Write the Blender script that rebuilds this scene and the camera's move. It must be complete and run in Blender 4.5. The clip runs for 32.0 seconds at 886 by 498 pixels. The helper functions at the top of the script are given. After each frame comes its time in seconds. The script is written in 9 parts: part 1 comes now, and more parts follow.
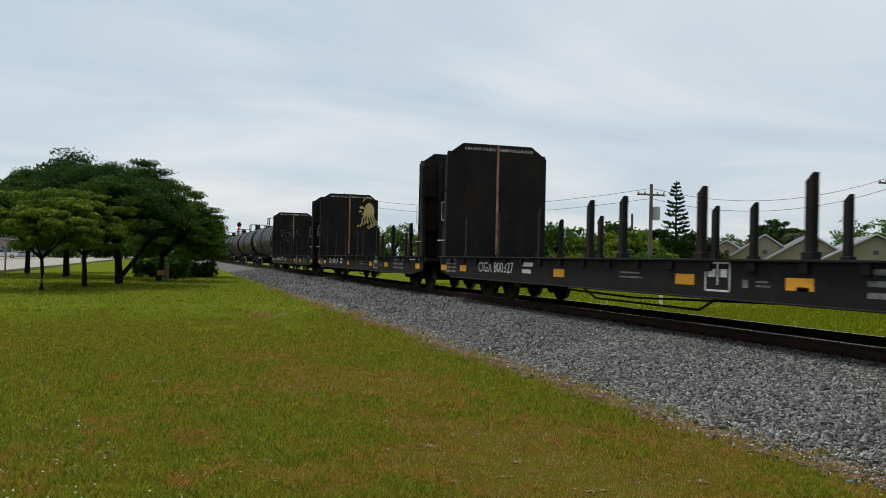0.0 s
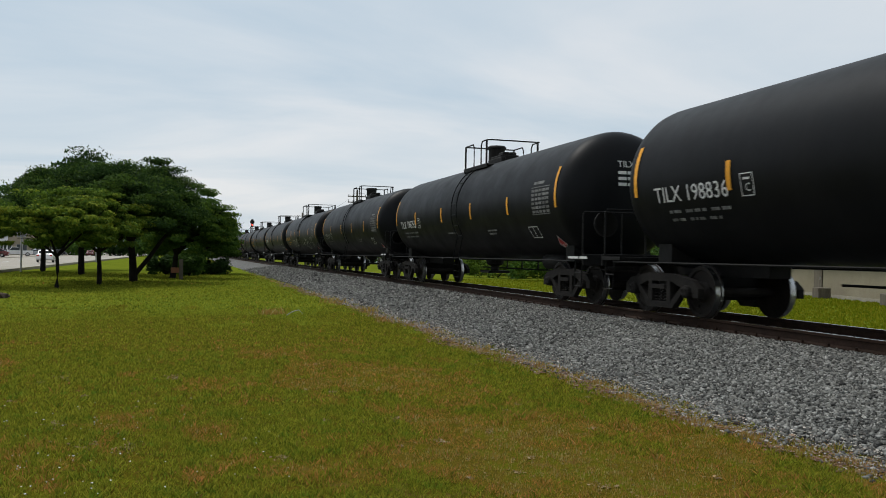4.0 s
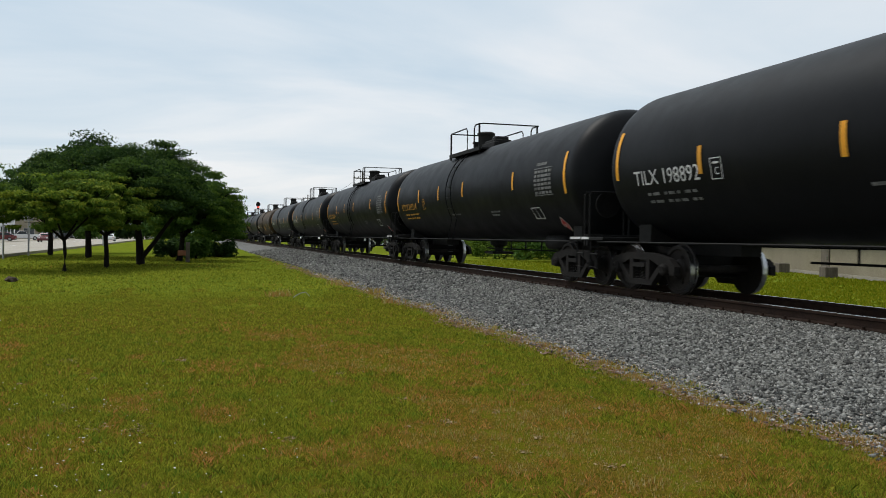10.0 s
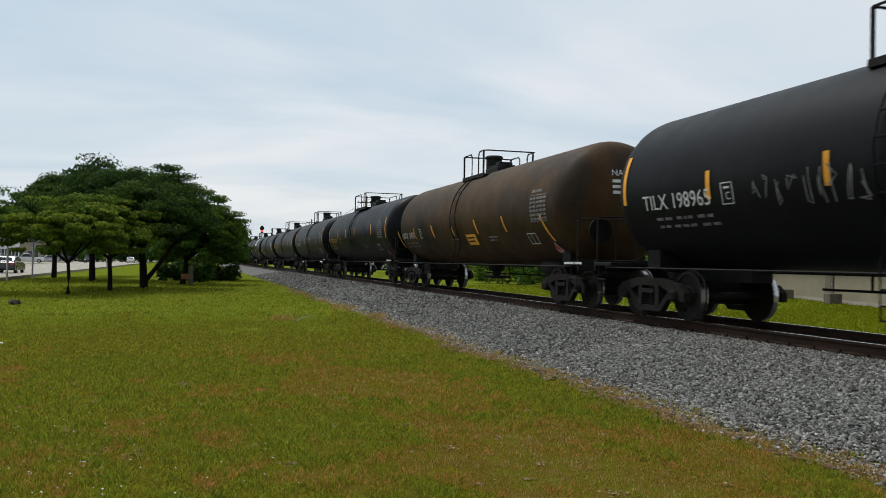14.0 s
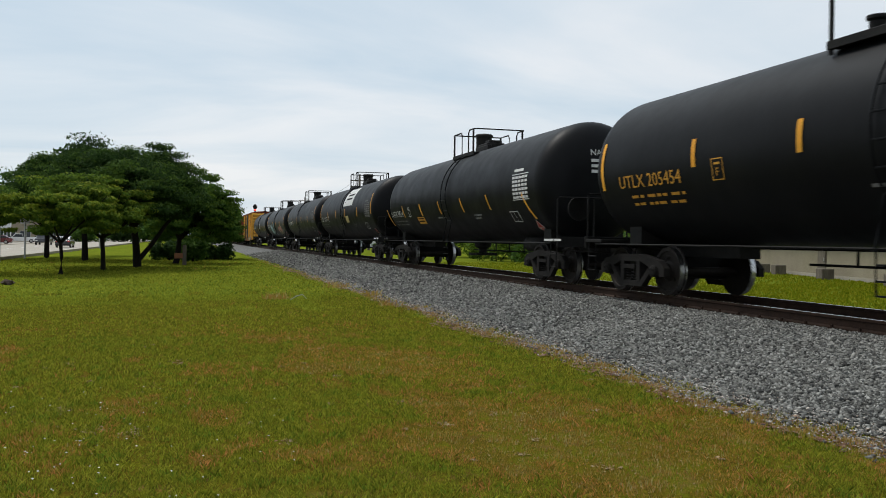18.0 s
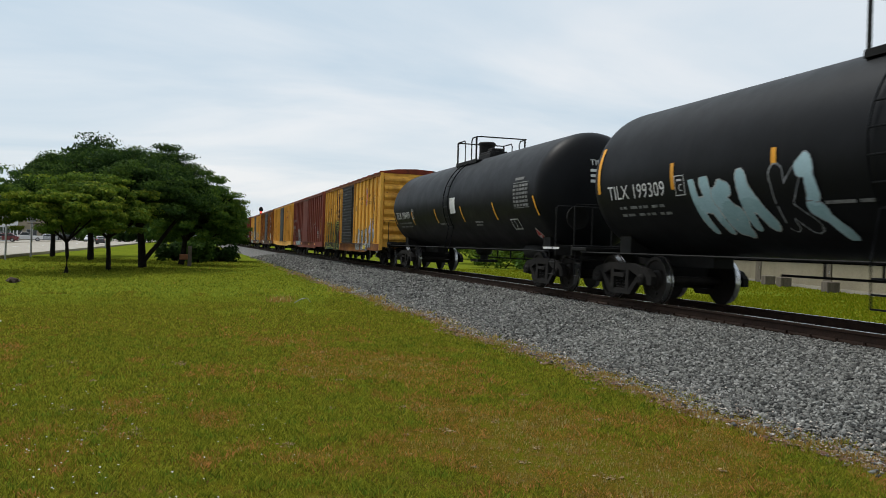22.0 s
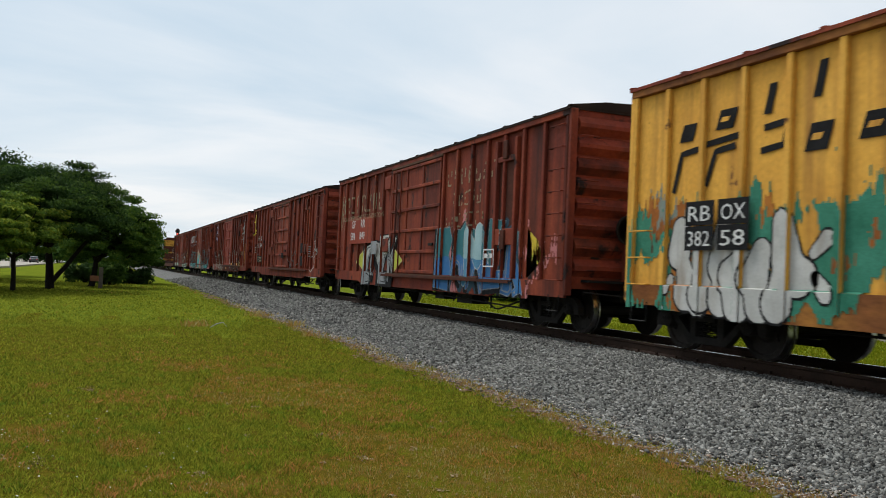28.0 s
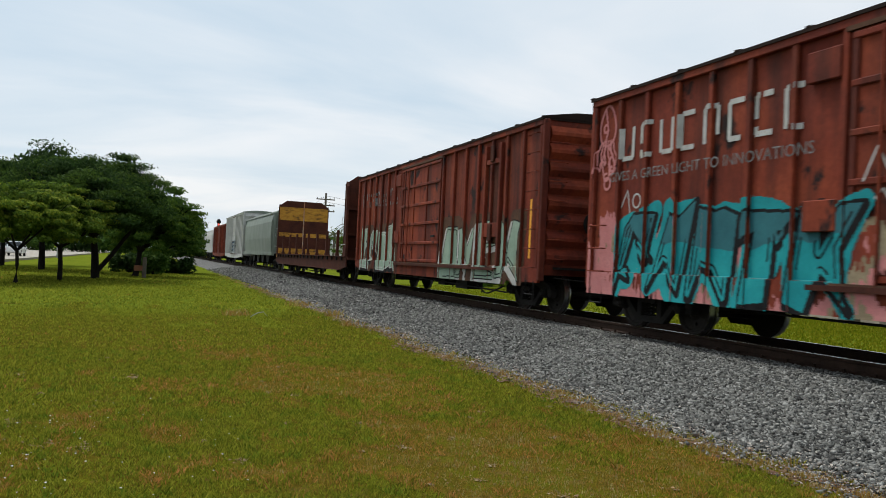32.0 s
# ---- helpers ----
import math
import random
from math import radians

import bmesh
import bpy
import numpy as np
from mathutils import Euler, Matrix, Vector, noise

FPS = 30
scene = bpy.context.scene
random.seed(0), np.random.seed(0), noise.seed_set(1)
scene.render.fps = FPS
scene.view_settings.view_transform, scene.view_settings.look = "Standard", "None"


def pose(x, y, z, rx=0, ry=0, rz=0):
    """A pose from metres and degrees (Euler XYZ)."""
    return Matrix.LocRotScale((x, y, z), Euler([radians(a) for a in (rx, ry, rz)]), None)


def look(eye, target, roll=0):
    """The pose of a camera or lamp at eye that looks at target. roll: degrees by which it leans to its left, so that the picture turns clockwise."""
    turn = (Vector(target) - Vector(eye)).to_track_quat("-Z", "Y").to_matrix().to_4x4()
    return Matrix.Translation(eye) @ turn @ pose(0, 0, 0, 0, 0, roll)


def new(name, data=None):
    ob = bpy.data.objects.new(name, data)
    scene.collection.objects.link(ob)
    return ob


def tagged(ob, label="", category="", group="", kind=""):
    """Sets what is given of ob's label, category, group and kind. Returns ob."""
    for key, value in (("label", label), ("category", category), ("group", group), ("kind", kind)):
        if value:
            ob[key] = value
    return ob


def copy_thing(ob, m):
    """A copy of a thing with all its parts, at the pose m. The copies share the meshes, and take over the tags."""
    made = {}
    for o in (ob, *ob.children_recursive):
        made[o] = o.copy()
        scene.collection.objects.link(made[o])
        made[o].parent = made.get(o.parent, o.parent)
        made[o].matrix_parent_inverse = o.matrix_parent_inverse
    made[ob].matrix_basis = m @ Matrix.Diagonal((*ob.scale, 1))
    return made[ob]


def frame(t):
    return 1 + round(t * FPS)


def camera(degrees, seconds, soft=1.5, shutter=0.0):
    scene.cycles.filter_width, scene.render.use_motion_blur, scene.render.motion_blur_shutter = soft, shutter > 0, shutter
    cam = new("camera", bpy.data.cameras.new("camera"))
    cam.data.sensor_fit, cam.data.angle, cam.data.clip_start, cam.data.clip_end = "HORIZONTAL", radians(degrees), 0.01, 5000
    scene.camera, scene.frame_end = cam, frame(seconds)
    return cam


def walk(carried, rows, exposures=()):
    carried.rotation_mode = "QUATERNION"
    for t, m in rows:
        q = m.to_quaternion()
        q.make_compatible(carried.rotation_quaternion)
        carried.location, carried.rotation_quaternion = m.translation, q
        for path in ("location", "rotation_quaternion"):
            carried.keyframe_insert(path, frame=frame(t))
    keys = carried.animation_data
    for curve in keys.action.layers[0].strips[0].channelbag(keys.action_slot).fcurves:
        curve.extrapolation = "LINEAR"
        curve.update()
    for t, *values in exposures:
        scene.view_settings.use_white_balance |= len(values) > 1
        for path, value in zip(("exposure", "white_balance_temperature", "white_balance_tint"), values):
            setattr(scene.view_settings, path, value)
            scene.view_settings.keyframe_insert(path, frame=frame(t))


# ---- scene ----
EYE = 1.6
cam = camera(55.5, 32.0, soft=0.9, shutter=0.1)
# seconds, yaw, pitch, roll of a camera held by hand at one spot
ROWS = [
    (0, -17.98, 0.76, 1.31), (0.5, -17.79, -0.14, 1.23), (1, -17.32, -0.49, 1.11), (1.5, -17.55, -0.5, 1.52),
    (2, -17.53, -0.3, 1.7), (2.5, -17.47, -0.18, 1.28), (3, -17.42, 0.61, 1.39), (3.5, -16.82, 0.45, 1.24),
    (5.5, -18.85, 0.65, 0.14), (6, -17.95, 0.2, 0.44), (6.5, -17.89, 0.66, 0.66), (7, -18.1, 0.45, 1.12),
    (7.5, -19.69, 0.71, 0.83), (8, -20.48, 0.21, 0.99), (8.5, -20.41, -0.12, 0.93), (9, -19.15, -0.34, 0.93),
    (9.5, -17.74, -0.55, 0.62), (10, -16.75, -0.79, 0.73), (10.5, -17.11, -0.56, 1.08), (11, -17.39, -0.69, 0.74),
    (11.5, -17.57, -0.2, 0.85), (12, -17.68, 0.2, 0.83), (12.5, -17.93, 0.52, 0.93), (13, -17.82, 1, 0.95),
    (13.5, -17.57, 0.69, 1.18), (14, -16.5, 0.88, 0.99), (14.5, -17.4, 0.84, 1.17), (16.5, -17.27, -0.28, 0.47),
    (17, -16.76, -0.86, 0.69), (17.5, -16.99, -0.72, 0.37), (18, -16.95, -0.63, 0.66), (18.5, -17.09, -0.6, 1.23),
    (19, -16.82, -0.49, 1.26), (19.5, -16.77, -0.65, 1.5), (20, -16.51, -0.39, 1), (20.5, -16.13, -0.08, 1.27),
    (21, -16.38, -0.21, 1.56), (21.5, -16.36, -0.26, 1.82), (22, -16.61, -0.23, 1.72), (22.5, -16.87, 0.05, 1.91),
    (23, -16.97, 0.02, 2.03), (23.5, -17.29, -0.1, 2), (24, -16.77, -0.66, 1.75), (24.5, -16.99, -0.26, 1.97),
    (26.5, -17.89, 0.67, 2.05), (27, -18.15, 0.86, 2.16), (27.5, -19.36, 1.14, 2.35), (28, -21.88, 1.76, 2.66),
    (28.5, -23.21, 1.98, 2.36), (29, -21.27, 1.84, 2.42), (29.5, -19.73, 1.38, 1.66), (30, -19.18, 1.13, 2.47),
    (30.5, -19.6, 1.4, 2.65), (31, -19.71, 1.49, 2.73), (31.5, -19.38, 1.02, 2.74), (32, -19.33, 0.98, 2.75),
]
walk(cam, [(t, pose(0, 0, EYE, 90 + pitch, 0, yaw) @ pose(0, 0, 0, 0, 0, roll)) for t, yaw, pitch, roll in ROWS],
     exposures=((0.0, -0.14), (3.0, -0.14), (8.0, -0.08), (9.5, 0.0), (13.0, 0.0), (14.5, -0.08), (17.0, -0.07), (18.0, 0.0), (24.0, 0.0), (27.0, 0.08), (32.0, 0.07)))

# ---- light: bright overcast, the sun behind thin cloud high overhead ----
SUN_ELEV, SUN_AZ = radians(61), radians(-32)
world = bpy.data.worlds.new("sky")
scene.world = world
world.use_nodes = True


def sky():
    nt = world.node_tree
    nt.nodes.clear()
    n = nt.nodes.new
    out, bg = n("ShaderNodeOutputWorld"), n("ShaderNodeBackground")
    tex = n("ShaderNodeTexSky")
    tex.sky_type, tex.sun_disc = "NISHITA", False
    tex.sun_elevation, tex.sun_rotation = SUN_ELEV, SUN_AZ
    tex.dust_density, tex.ozone_density = 2.0, 1.5
    gain = n("ShaderNodeVectorMath")
    gain.operation = "SCALE"
    gain.inputs["Scale"].default_value = 0.09
    nt.links.new(tex.outputs[0], gain.inputs[0])
    co = n("ShaderNodeTexCoord")
    sep = n("ShaderNodeSeparateXYZ")
    nt.links.new(co.outputs["Generated"], sep.inputs[0])
    # cloud deck: direction projected on a flat layer
    add = n("ShaderNodeMath")
    add.operation, add.inputs[1].default_value = "MAXIMUM", 0.0
    nt.links.new(sep.outputs["Z"], add.inputs[0])
    add2 = n("ShaderNodeMath")
    add2.operation, add2.inputs[1].default_value = "ADD", 0.12
    nt.links.new(add.outputs[0], add2.inputs[0])
    div = n("ShaderNodeVectorMath")
    div.operation = "DIVIDE"
    comb = n("ShaderNodeCombineXYZ")
    for i in range(3):
        nt.links.new(add2.outputs[0], comb.inputs[i])
    nt.links.new(co.outputs["Generated"], div.inputs[0])
    nt.links.new(comb.outputs[0], div.inputs[1])
    mp = n("ShaderNodeMapping")
    mp.inputs["Scale"].default_value = (0.55, 0.9, 0.0)
    mp.inputs["Rotation"].default_value = (0, 0, 0.5)
    nt.links.new(div.outputs[0], mp.inputs[0])
    n1 = n("ShaderNodeTexNoise")
    n1.inputs["Scale"].default_value, n1.inputs["Detail"].default_value, n1.inputs["Roughness"].default_value = 0.8, 7, 0.52
    n1.inputs["Distortion"].default_value = 0.5
    nt.links.new(mp.outputs[0], n1.inputs["Vector"])
    ramp = n("ShaderNodeValToRGB")
    e = ramp.color_ramp.elements
    e[0].position, e[0].color = 0.34, (0.57, 0.70, 0.81, 1)
    e[1].position, e[1].color = 0.66, (0.90, 0.92, 0.94, 1)
    mid = e.new(0.5)
    mid.color = (0.715, 0.80, 0.87, 1)
    nt.links.new(n1.outputs[0], ramp.inputs[0])
    # glow of the hidden sun on the cloud
    sd = Vector((math.sin(SUN_AZ) * math.cos(SUN_ELEV), math.cos(SUN_AZ) * math.cos(SUN_ELEV), math.sin(SUN_ELEV)))
    dot = n("ShaderNodeVectorMath")
    dot.operation = "DOT_PRODUCT"
    dot.inputs[1].default_value = sd
    nt.links.new(co.outputs["Generated"], dot.inputs[0])
    glow = n("ShaderNodeMapRange")
    glow.inputs["From Min"].default_value, glow.inputs["From Max"].default_value = 0.84, 1.0
    glow.inputs["To Min"].default_value, glow.inputs["To Max"].default_value = 1.0, 2.6
    nt.links.new(dot.outputs["Value"], glow.inputs[0])
    lit = n("ShaderNodeVectorMath")
    lit.operation = "SCALE"
    nt.links.new(ramp.outputs[0], lit.inputs[0])
    nt.links.new(glow.outputs[0], lit.inputs["Scale"])
    mix = n("ShaderNodeMix")
    mix.data_type = "RGBA"
    mix.inputs[0].default_value = 0.86
    nt.links.new(gain.outputs[0], mix.inputs[6])
    nt.links.new(lit.outputs[0], mix.inputs[7])
    nt.links.new(mix.outputs[2], bg.inputs[0])
    bg.inputs[1].default_value = 1.02
    nt.links.new(bg.outputs[0], out.inputs[0])


sky()
sun = new("sun", bpy.data.lights.new("sun", "SUN"))
sun.data.energy, sun.data.angle, sun.data.color = 2.35, radians(16), (1.0, 0.96, 0.89)
sun.matrix_world = look((0, 0, 60), (-math.sin(SUN_AZ) * math.cos(SUN_ELEV) * 50, -math.cos(SUN_AZ) * math.cos(SUN_ELEV) * 50, 60 - math.sin(SUN_ELEV) * 50))

# ---- materials ----


def surf(name, cols, scale=2.0, rough=0.6, metal=0.0, bump=0.15, fine=40.0, stretch=(1, 1, 1), vary=0.0, dirt=None, dirt_scale=1.2, dirt_stretch=(1, 1, 1), dirt_at=(0.5, 0.7), grain=0.25, spec=0.16, spots=None, spots_scale=3.0, spots_at=(0.62, 0.67)):
    """A procedural surface: colour from coarse noise over cols, fine grain, stains of dirt, relief."""
    m = bpy.data.materials.new(name)
    m.use_nodes = True
    nt = m.node_tree
    b = nt.nodes["Principled BSDF"]
    n, link = nt.nodes.new, nt.links.new
    co = n("ShaderNodeTexCoord")
    inf = n("ShaderNodeObjectInfo")
    w = n("ShaderNodeMath")
    w.operation, w.inputs[1].default_value = "MULTIPLY", 19.0
    link(inf.outputs["Random"], w.inputs[0])

    def tex(sc, st, detail):
        mp = n("ShaderNodeMapping")
        mp.inputs["Scale"].default_value = st
        link(co.outputs["Object"], mp.inputs[0])
        t = n("ShaderNodeTexNoise")
        t.noise_dimensions = "4D"
        t.inputs["Scale"].default_value, t.inputs["Detail"].default_value, t.inputs["Roughness"].default_value = sc, detail, 0.62
        link(mp.outputs[0], t.inputs["Vector"])
        link(w.outputs[0], t.inputs["W"])
        return t.outputs[0]

    ramp = n("ShaderNodeValToRGB")
    e = ramp.color_ramp.elements
    k = len(cols)
    e[0].position, e[0].color = 0.3, (*cols[0], 1)
    e[1].position, e[1].color = 0.7, (*cols[-1], 1)
    for i in range(1, k - 1):
        x = e.new(0.3 + 0.4 * i / (k - 1))
        x.color = (*cols[i], 1)
    link(tex(scale, stretch, 5), ramp.inputs[0])
    col = ramp.outputs[0]
    f = tex(fine, stretch, 3)
    if grain:
        g = n("ShaderNodeMapRange")
        g.inputs["From Min"].default_value, g.inputs["From Max"].default_value = 0.25, 0.75
        g.inputs["To Min"].default_value, g.inputs["To Max"].default_value = 1 - grain, 1 + grain
        link(f, g.inputs[0])
        s = n("ShaderNodeVectorMath")
        s.operation = "SCALE"
        link(col, s.inputs[0])
        link(g.outputs[0], s.inputs["Scale"])
        col = s.outputs[0]
    rsock = None
    if dirt:
        d = n("ShaderNodeMapRange")
        d.inputs["From Min"].default_value, d.inputs["From Max"].default_value = dirt_at
        link(tex(dirt_scale, dirt_stretch, 6), d.inputs[0])
        mx = n("ShaderNodeMix")
        mx.data_type = "RGBA"
        link(d.outputs[0], mx.inputs[0])
        link(col, mx.inputs[6])
        mx.inputs[7].default_value = (*dirt, 1)
        col = mx.outputs[2]
    if spots:
        d = n("ShaderNodeMapRange")
        d.inputs["From Min"].default_value, d.inputs["From Max"].default_value = spots_at
        link(tex(spots_scale, (1, 1, 0.75), 7), d.inputs[0])
        mx = n("ShaderNodeMix")
        mx.data_type = "RGBA"
        link(d.outputs[0], mx.inputs[0])
        link(col, mx.inputs[6])
        mx.inputs[7].default_value = (*spots, 1)
        col = mx.outputs[2]
    if vary:
        h = n("ShaderNodeMapRange")
        h.inputs["To Min"].default_value, h.inputs["To Max"].default_value = 1 - vary, 1 + vary
        link(inf.outputs["Random"], h.inputs[0])
        s = n("ShaderNodeVectorMath")
        s.operation = "SCALE"
        link(col, s.inputs[0])
        link(h.outputs[0], s.inputs["Scale"])
        col = s.outputs[0]
    link(col, b.inputs["Base Color"])
    rr = n("ShaderNodeMapRange")
    rr.inputs["To Min"].default_value, rr.inputs["To Max"].default_value = max(0.05, rough - 0.15), min(1, rough + 0.15)
    link(tex(scale * 2.3, (1, 1, 1), 4), rr.inputs[0])
    link(rr.outputs[0], b.inputs["Roughness"])
    b.inputs["Metallic"].default_value = metal
    b.inputs["Specular IOR Level"].default_value = spec
    if bump:
        bp = n("ShaderNodeBump")
        bp.inputs["Strength"].default_value, bp.inputs["Distance"].default_value = bump, 0.02
        link(f, bp.inputs["Height"])
        link(bp.outputs[0], b.inputs["Normal"])
    return m


def island(name, cols, rough=0.8, spec=0.2, trans=0.0):
    """Colour by chance for each loose piece of one joined mesh."""
    m = bpy.data.materials.new(name)
    m.use_nodes = True
    nt = m.node_tree
    b = nt.nodes["Principled BSDF"]
    g = nt.nodes.new("ShaderNodeNewGeometry")
    ramp = nt.nodes.new("ShaderNodeValToRGB")
    e = ramp.color_ramp.elements
    e[0].position, e[0].color = 0.0, (*cols[0], 1)
    e[1].position, e[1].color = 1.0, (*cols[-1], 1)
    for i in range(1, len(cols) - 1):
        e.new(i / (len(cols) - 1)).color = (*cols[i], 1)
    nt.links.new(g.outputs["Random Per Island"], ramp.inputs[0])
    nt.links.new(ramp.outputs[0], b.inputs["Base Color"])
    b.inputs["Roughness"].default_value = rough
    b.inputs["Specular IOR Level"].default_value = spec
    if trans:
        t = nt.nodes.new("ShaderNodeBsdfTranslucent")
        nt.links.new(ramp.outputs[0], t.inputs[0])
        mx = nt.nodes.new("ShaderNodeMixShader")
        mx.inputs[0].default_value = trans
        nt.links.new(b.outputs[0], mx.inputs[1])
        nt.links.new(t.outputs[0], mx.inputs[2])
        nt.links.new(mx.outputs[0], nt.nodes["Material Output"].inputs[0])
    return m


TURF = surf("turf", [(0.06112, 0.06138, 0.00508), (0.09446, 0.0688, 0.008467), (0.08335, 0.08679, 0.005927), (0.1278, 0.07409, 0.01525)], scale=2.6, rough=1.0, bump=0.9, fine=60,
            dirt=(0.15, 0.085, 0.035), dirt_scale=5.0, dirt_at=(0.56, 0.74), grain=0.7, spec=0.0)
FAR_TURF = surf("far_turf", [(0.080, 0.105, 0.011), (0.110, 0.138, 0.013), (0.142, 0.155, 0.015)], scale=0.35, rough=1.0, bump=0.5, fine=30, grain=0.35, spec=0.0)
GRAVEL_BED = surf("ballast_bed", [(0.05, 0.049, 0.046), (0.165, 0.163, 0.155)], scale=9, rough=0.9, bump=1.0, fine=26, grain=0.5)
STONE = island("ballast_stone", [(0.0367, 0.03618, 0.03458), (0.08561, 0.08561, 0.08096), (0.1338, 0.1338, 0.1245), (0.1765, 0.1765, 0.164), (0.2889, 0.2889, 0.271)], rough=0.9, spec=0.1)
BLADE = island("grass_blade", [(0.06685, 0.08885, 0.009142), (0.1823, 0.2103, 0.02032), (0.250, 0.268, 0.026), (0.370, 0.352, 0.042)], trans=0.3, spec=0.0, rough=1.0)
YELLOW_BLADE = island("yellowing_blade", [(0.1186, 0.108, 0.01216), (0.2867, 0.2064, 0.02805), (0.3823, 0.2188, 0.05143), (0.6082, 0.2624, 0.09932)], trans=0.3, spec=0.0, rough=1.0)
VERGE = island("verge_blade", [(0.12, 0.1568, 0.0078), (0.19, 0.2137, 0.0104), (0.26, 0.2375, 0.0182)], trans=0.3, spec=0.0, rough=1.0)
DRY = island("dry_grass", [(0.3029, 0.1606, 0.04469), (0.4164, 0.2522, 0.07735), (0.3155, 0.2293, 0.04297), (0.5048, 0.4281, 0.2063)], trans=0.2, spec=0.0, rough=1.0)
CLOVER = island("clover", [(0.08675, 0.1553, 0.01549), (0.1549, 0.2402, 0.02479), (0.2635, 0.339, 0.03718)], trans=0.2, spec=0.0, rough=1.0)
RAIL = surf("rail_rust", [(0.020, 0.012, 0.009), (0.042, 0.024, 0.016)], scale=3, rough=0.8, metal=0.2, fine=30)
RAIL_TOP = surf("rail_head", [(0.45, 0.44, 0.42), (0.6, 0.6, 0.6)], scale=2, rough=0.25, metal=1.0, stretch=(8, 0.3, 1), bump=0.02, grain=0.1)
TIE = surf("creosoted_wood", [(0.03, 0.022, 0.017), (0.075, 0.052, 0.038)], scale=5, rough=0.9, stretch=(0.5, 4, 4), vary=0.3)
TANK_PAINT = surf("black_tank_paint", [(0.0044, 0.0048, 0.0056), (0.0078, 0.0082, 0.0092)], scale=0.7, rough=0.46, bump=0.03, fine=9, dirt=(0.011, 0.011, 0.011), dirt_scale=1.4, dirt_stretch=(1, 1.2, 0.12), dirt_at=(0.55, 0.85), grain=0.12, spec=0.09)
TANK_BROWN = surf("brown_soiled_tank", [(0.028, 0.0155, 0.0062), (0.068, 0.038, 0.0135)], scale=0.8, rough=0.6, bump=0.04, fine=9, dirt=(0.012, 0.010, 0.009), dirt_scale=0.9, dirt_stretch=(1, 0.4, 0.5), dirt_at=(0.5, 0.7), grain=0.15, spec=0.12)
FRAME = surf("black_steel", [(0.005, 0.005, 0.005), (0.013, 0.012, 0.011)], scale=3, rough=0.65, fine=30, spec=0.15)
CAST = surf("dusty_cast_steel", [(0.0064, 0.0058, 0.0053), (0.0150, 0.0128, 0.0112)], scale=5, rough=0.85, fine=40, spec=0.2)
WHEEL = surf("wheel_steel", [(0.013, 0.011, 0.010), (0.028, 0.024, 0.021)], scale=5, rough=0.7, metal=0.3, fine=30)
TREAD = surf("bright_tread", [(0.4, 0.4, 0.4), (0.55, 0.55, 0.55)], scale=5, rough=0.3, metal=1.0, fine=30, bump=0.02, grain=0.1)
WHITE = surf("white_stencil", [(0.48, 0.48, 0.47), (0.68, 0.68, 0.67)], scale=4, rough=0.7, bump=0.0, fine=30, grain=0.2)
GREY_INK = surf("worn_stencil", [(0.07, 0.07, 0.068), (0.24, 0.24, 0.235)], scale=5, rough=0.8, bump=0.0, fine=20, grain=0.3)
AMBER = surf("amber_stencil", [(0.50, 0.24, 0.03), (0.62, 0.32, 0.05)], scale=4, rough=0.7, bump=0.0, grain=0.2)
REFLEX = surf("amber_reflector", [(0.62, 0.27, 0.02), (0.75, 0.36, 0.04)], scale=3, rough=0.45, bump=0.0, grain=0.15, vary=0.15)
PLACARD_RED = surf("red_placard", [(0.45, 0.05, 0.05), (0.55, 0.09, 0.08)], scale=6, rough=0.5, bump=0.0)
BLACK_INK = surf("black_stencil", [(0.007, 0.007, 0.008), (0.018, 0.018, 0.019)], scale=4, rough=0.8, bump=0.0, spec=0.1)
YELLOW = surf("yellow_box_paint", [(0.58, 0.28, 0.042), (0.69, 0.36, 0.058), (0.76, 0.42, 0.080)], scale=0.6, rough=0.65, fine=14, dirt=(0.24, 0.10, 0.026), dirt_scale=1.5, dirt_stretch=(1, 2.4, 0.12), dirt_at=(0.47, 0.74), grain=0.14, spots=(0.10, 0.038, 0.018), spots_scale=2.6, spots_at=(0.63, 0.67))
ORANGE = surf("weathered_orange_paint", [(0.18, 0.055, 0.015), (0.31, 0.105, 0.020), (0.42, 0.165, 0.028)], scale=0.8, rough=0.75, fine=14, dirt=(0.08, 0.030, 0.016), dirt_scale=1.3, dirt_stretch=(1, 1.8, 0.2), dirt_at=(0.44, 0.68), grain=0.2, spots=(0.06, 0.024, 0.014), spots_scale=2.2, spots_at=(0.57, 0.63))
OXIDE = surf("red_oxide_paint", [(0.162, 0.03888, 0.02592), (0.2106, 0.054, 0.03456)], scale=0.6, rough=0.7, fine=14, dirt=(0.07, 0.024, 0.018), dirt_scale=1.6, dirt_stretch=(1, 1.6, 0.2), dirt_at=(0.58, 0.82), grain=0.12)
BROWN = surf("faded_box_red", [(0.118, 0.020, 0.012), (0.186, 0.034, 0.017), (0.265, 0.056, 0.023)], scale=0.5, rough=0.75, fine=14, dirt=(0.036, 0.012, 0.009), dirt_scale=1.1, dirt_stretch=(1, 2.0, 0.16), dirt_at=(0.44, 0.72), grain=0.22, vary=0.08, spots=(0.018, 0.010, 0.009), spots_scale=1.7, spots_at=(0.58, 0.64))
FRESH_RED = surf("fresh_red_paint", [(0.19, 0.028, 0.016), (0.25, 0.044, 0.022)], scale=1, rough=0.7, fine=14, dirt=(0.08, 0.022, 0.014), dirt_scale=1.4, dirt_stretch=(1, 1.8, 0.2), dirt_at=(0.55, 0.8), bump=0.1)
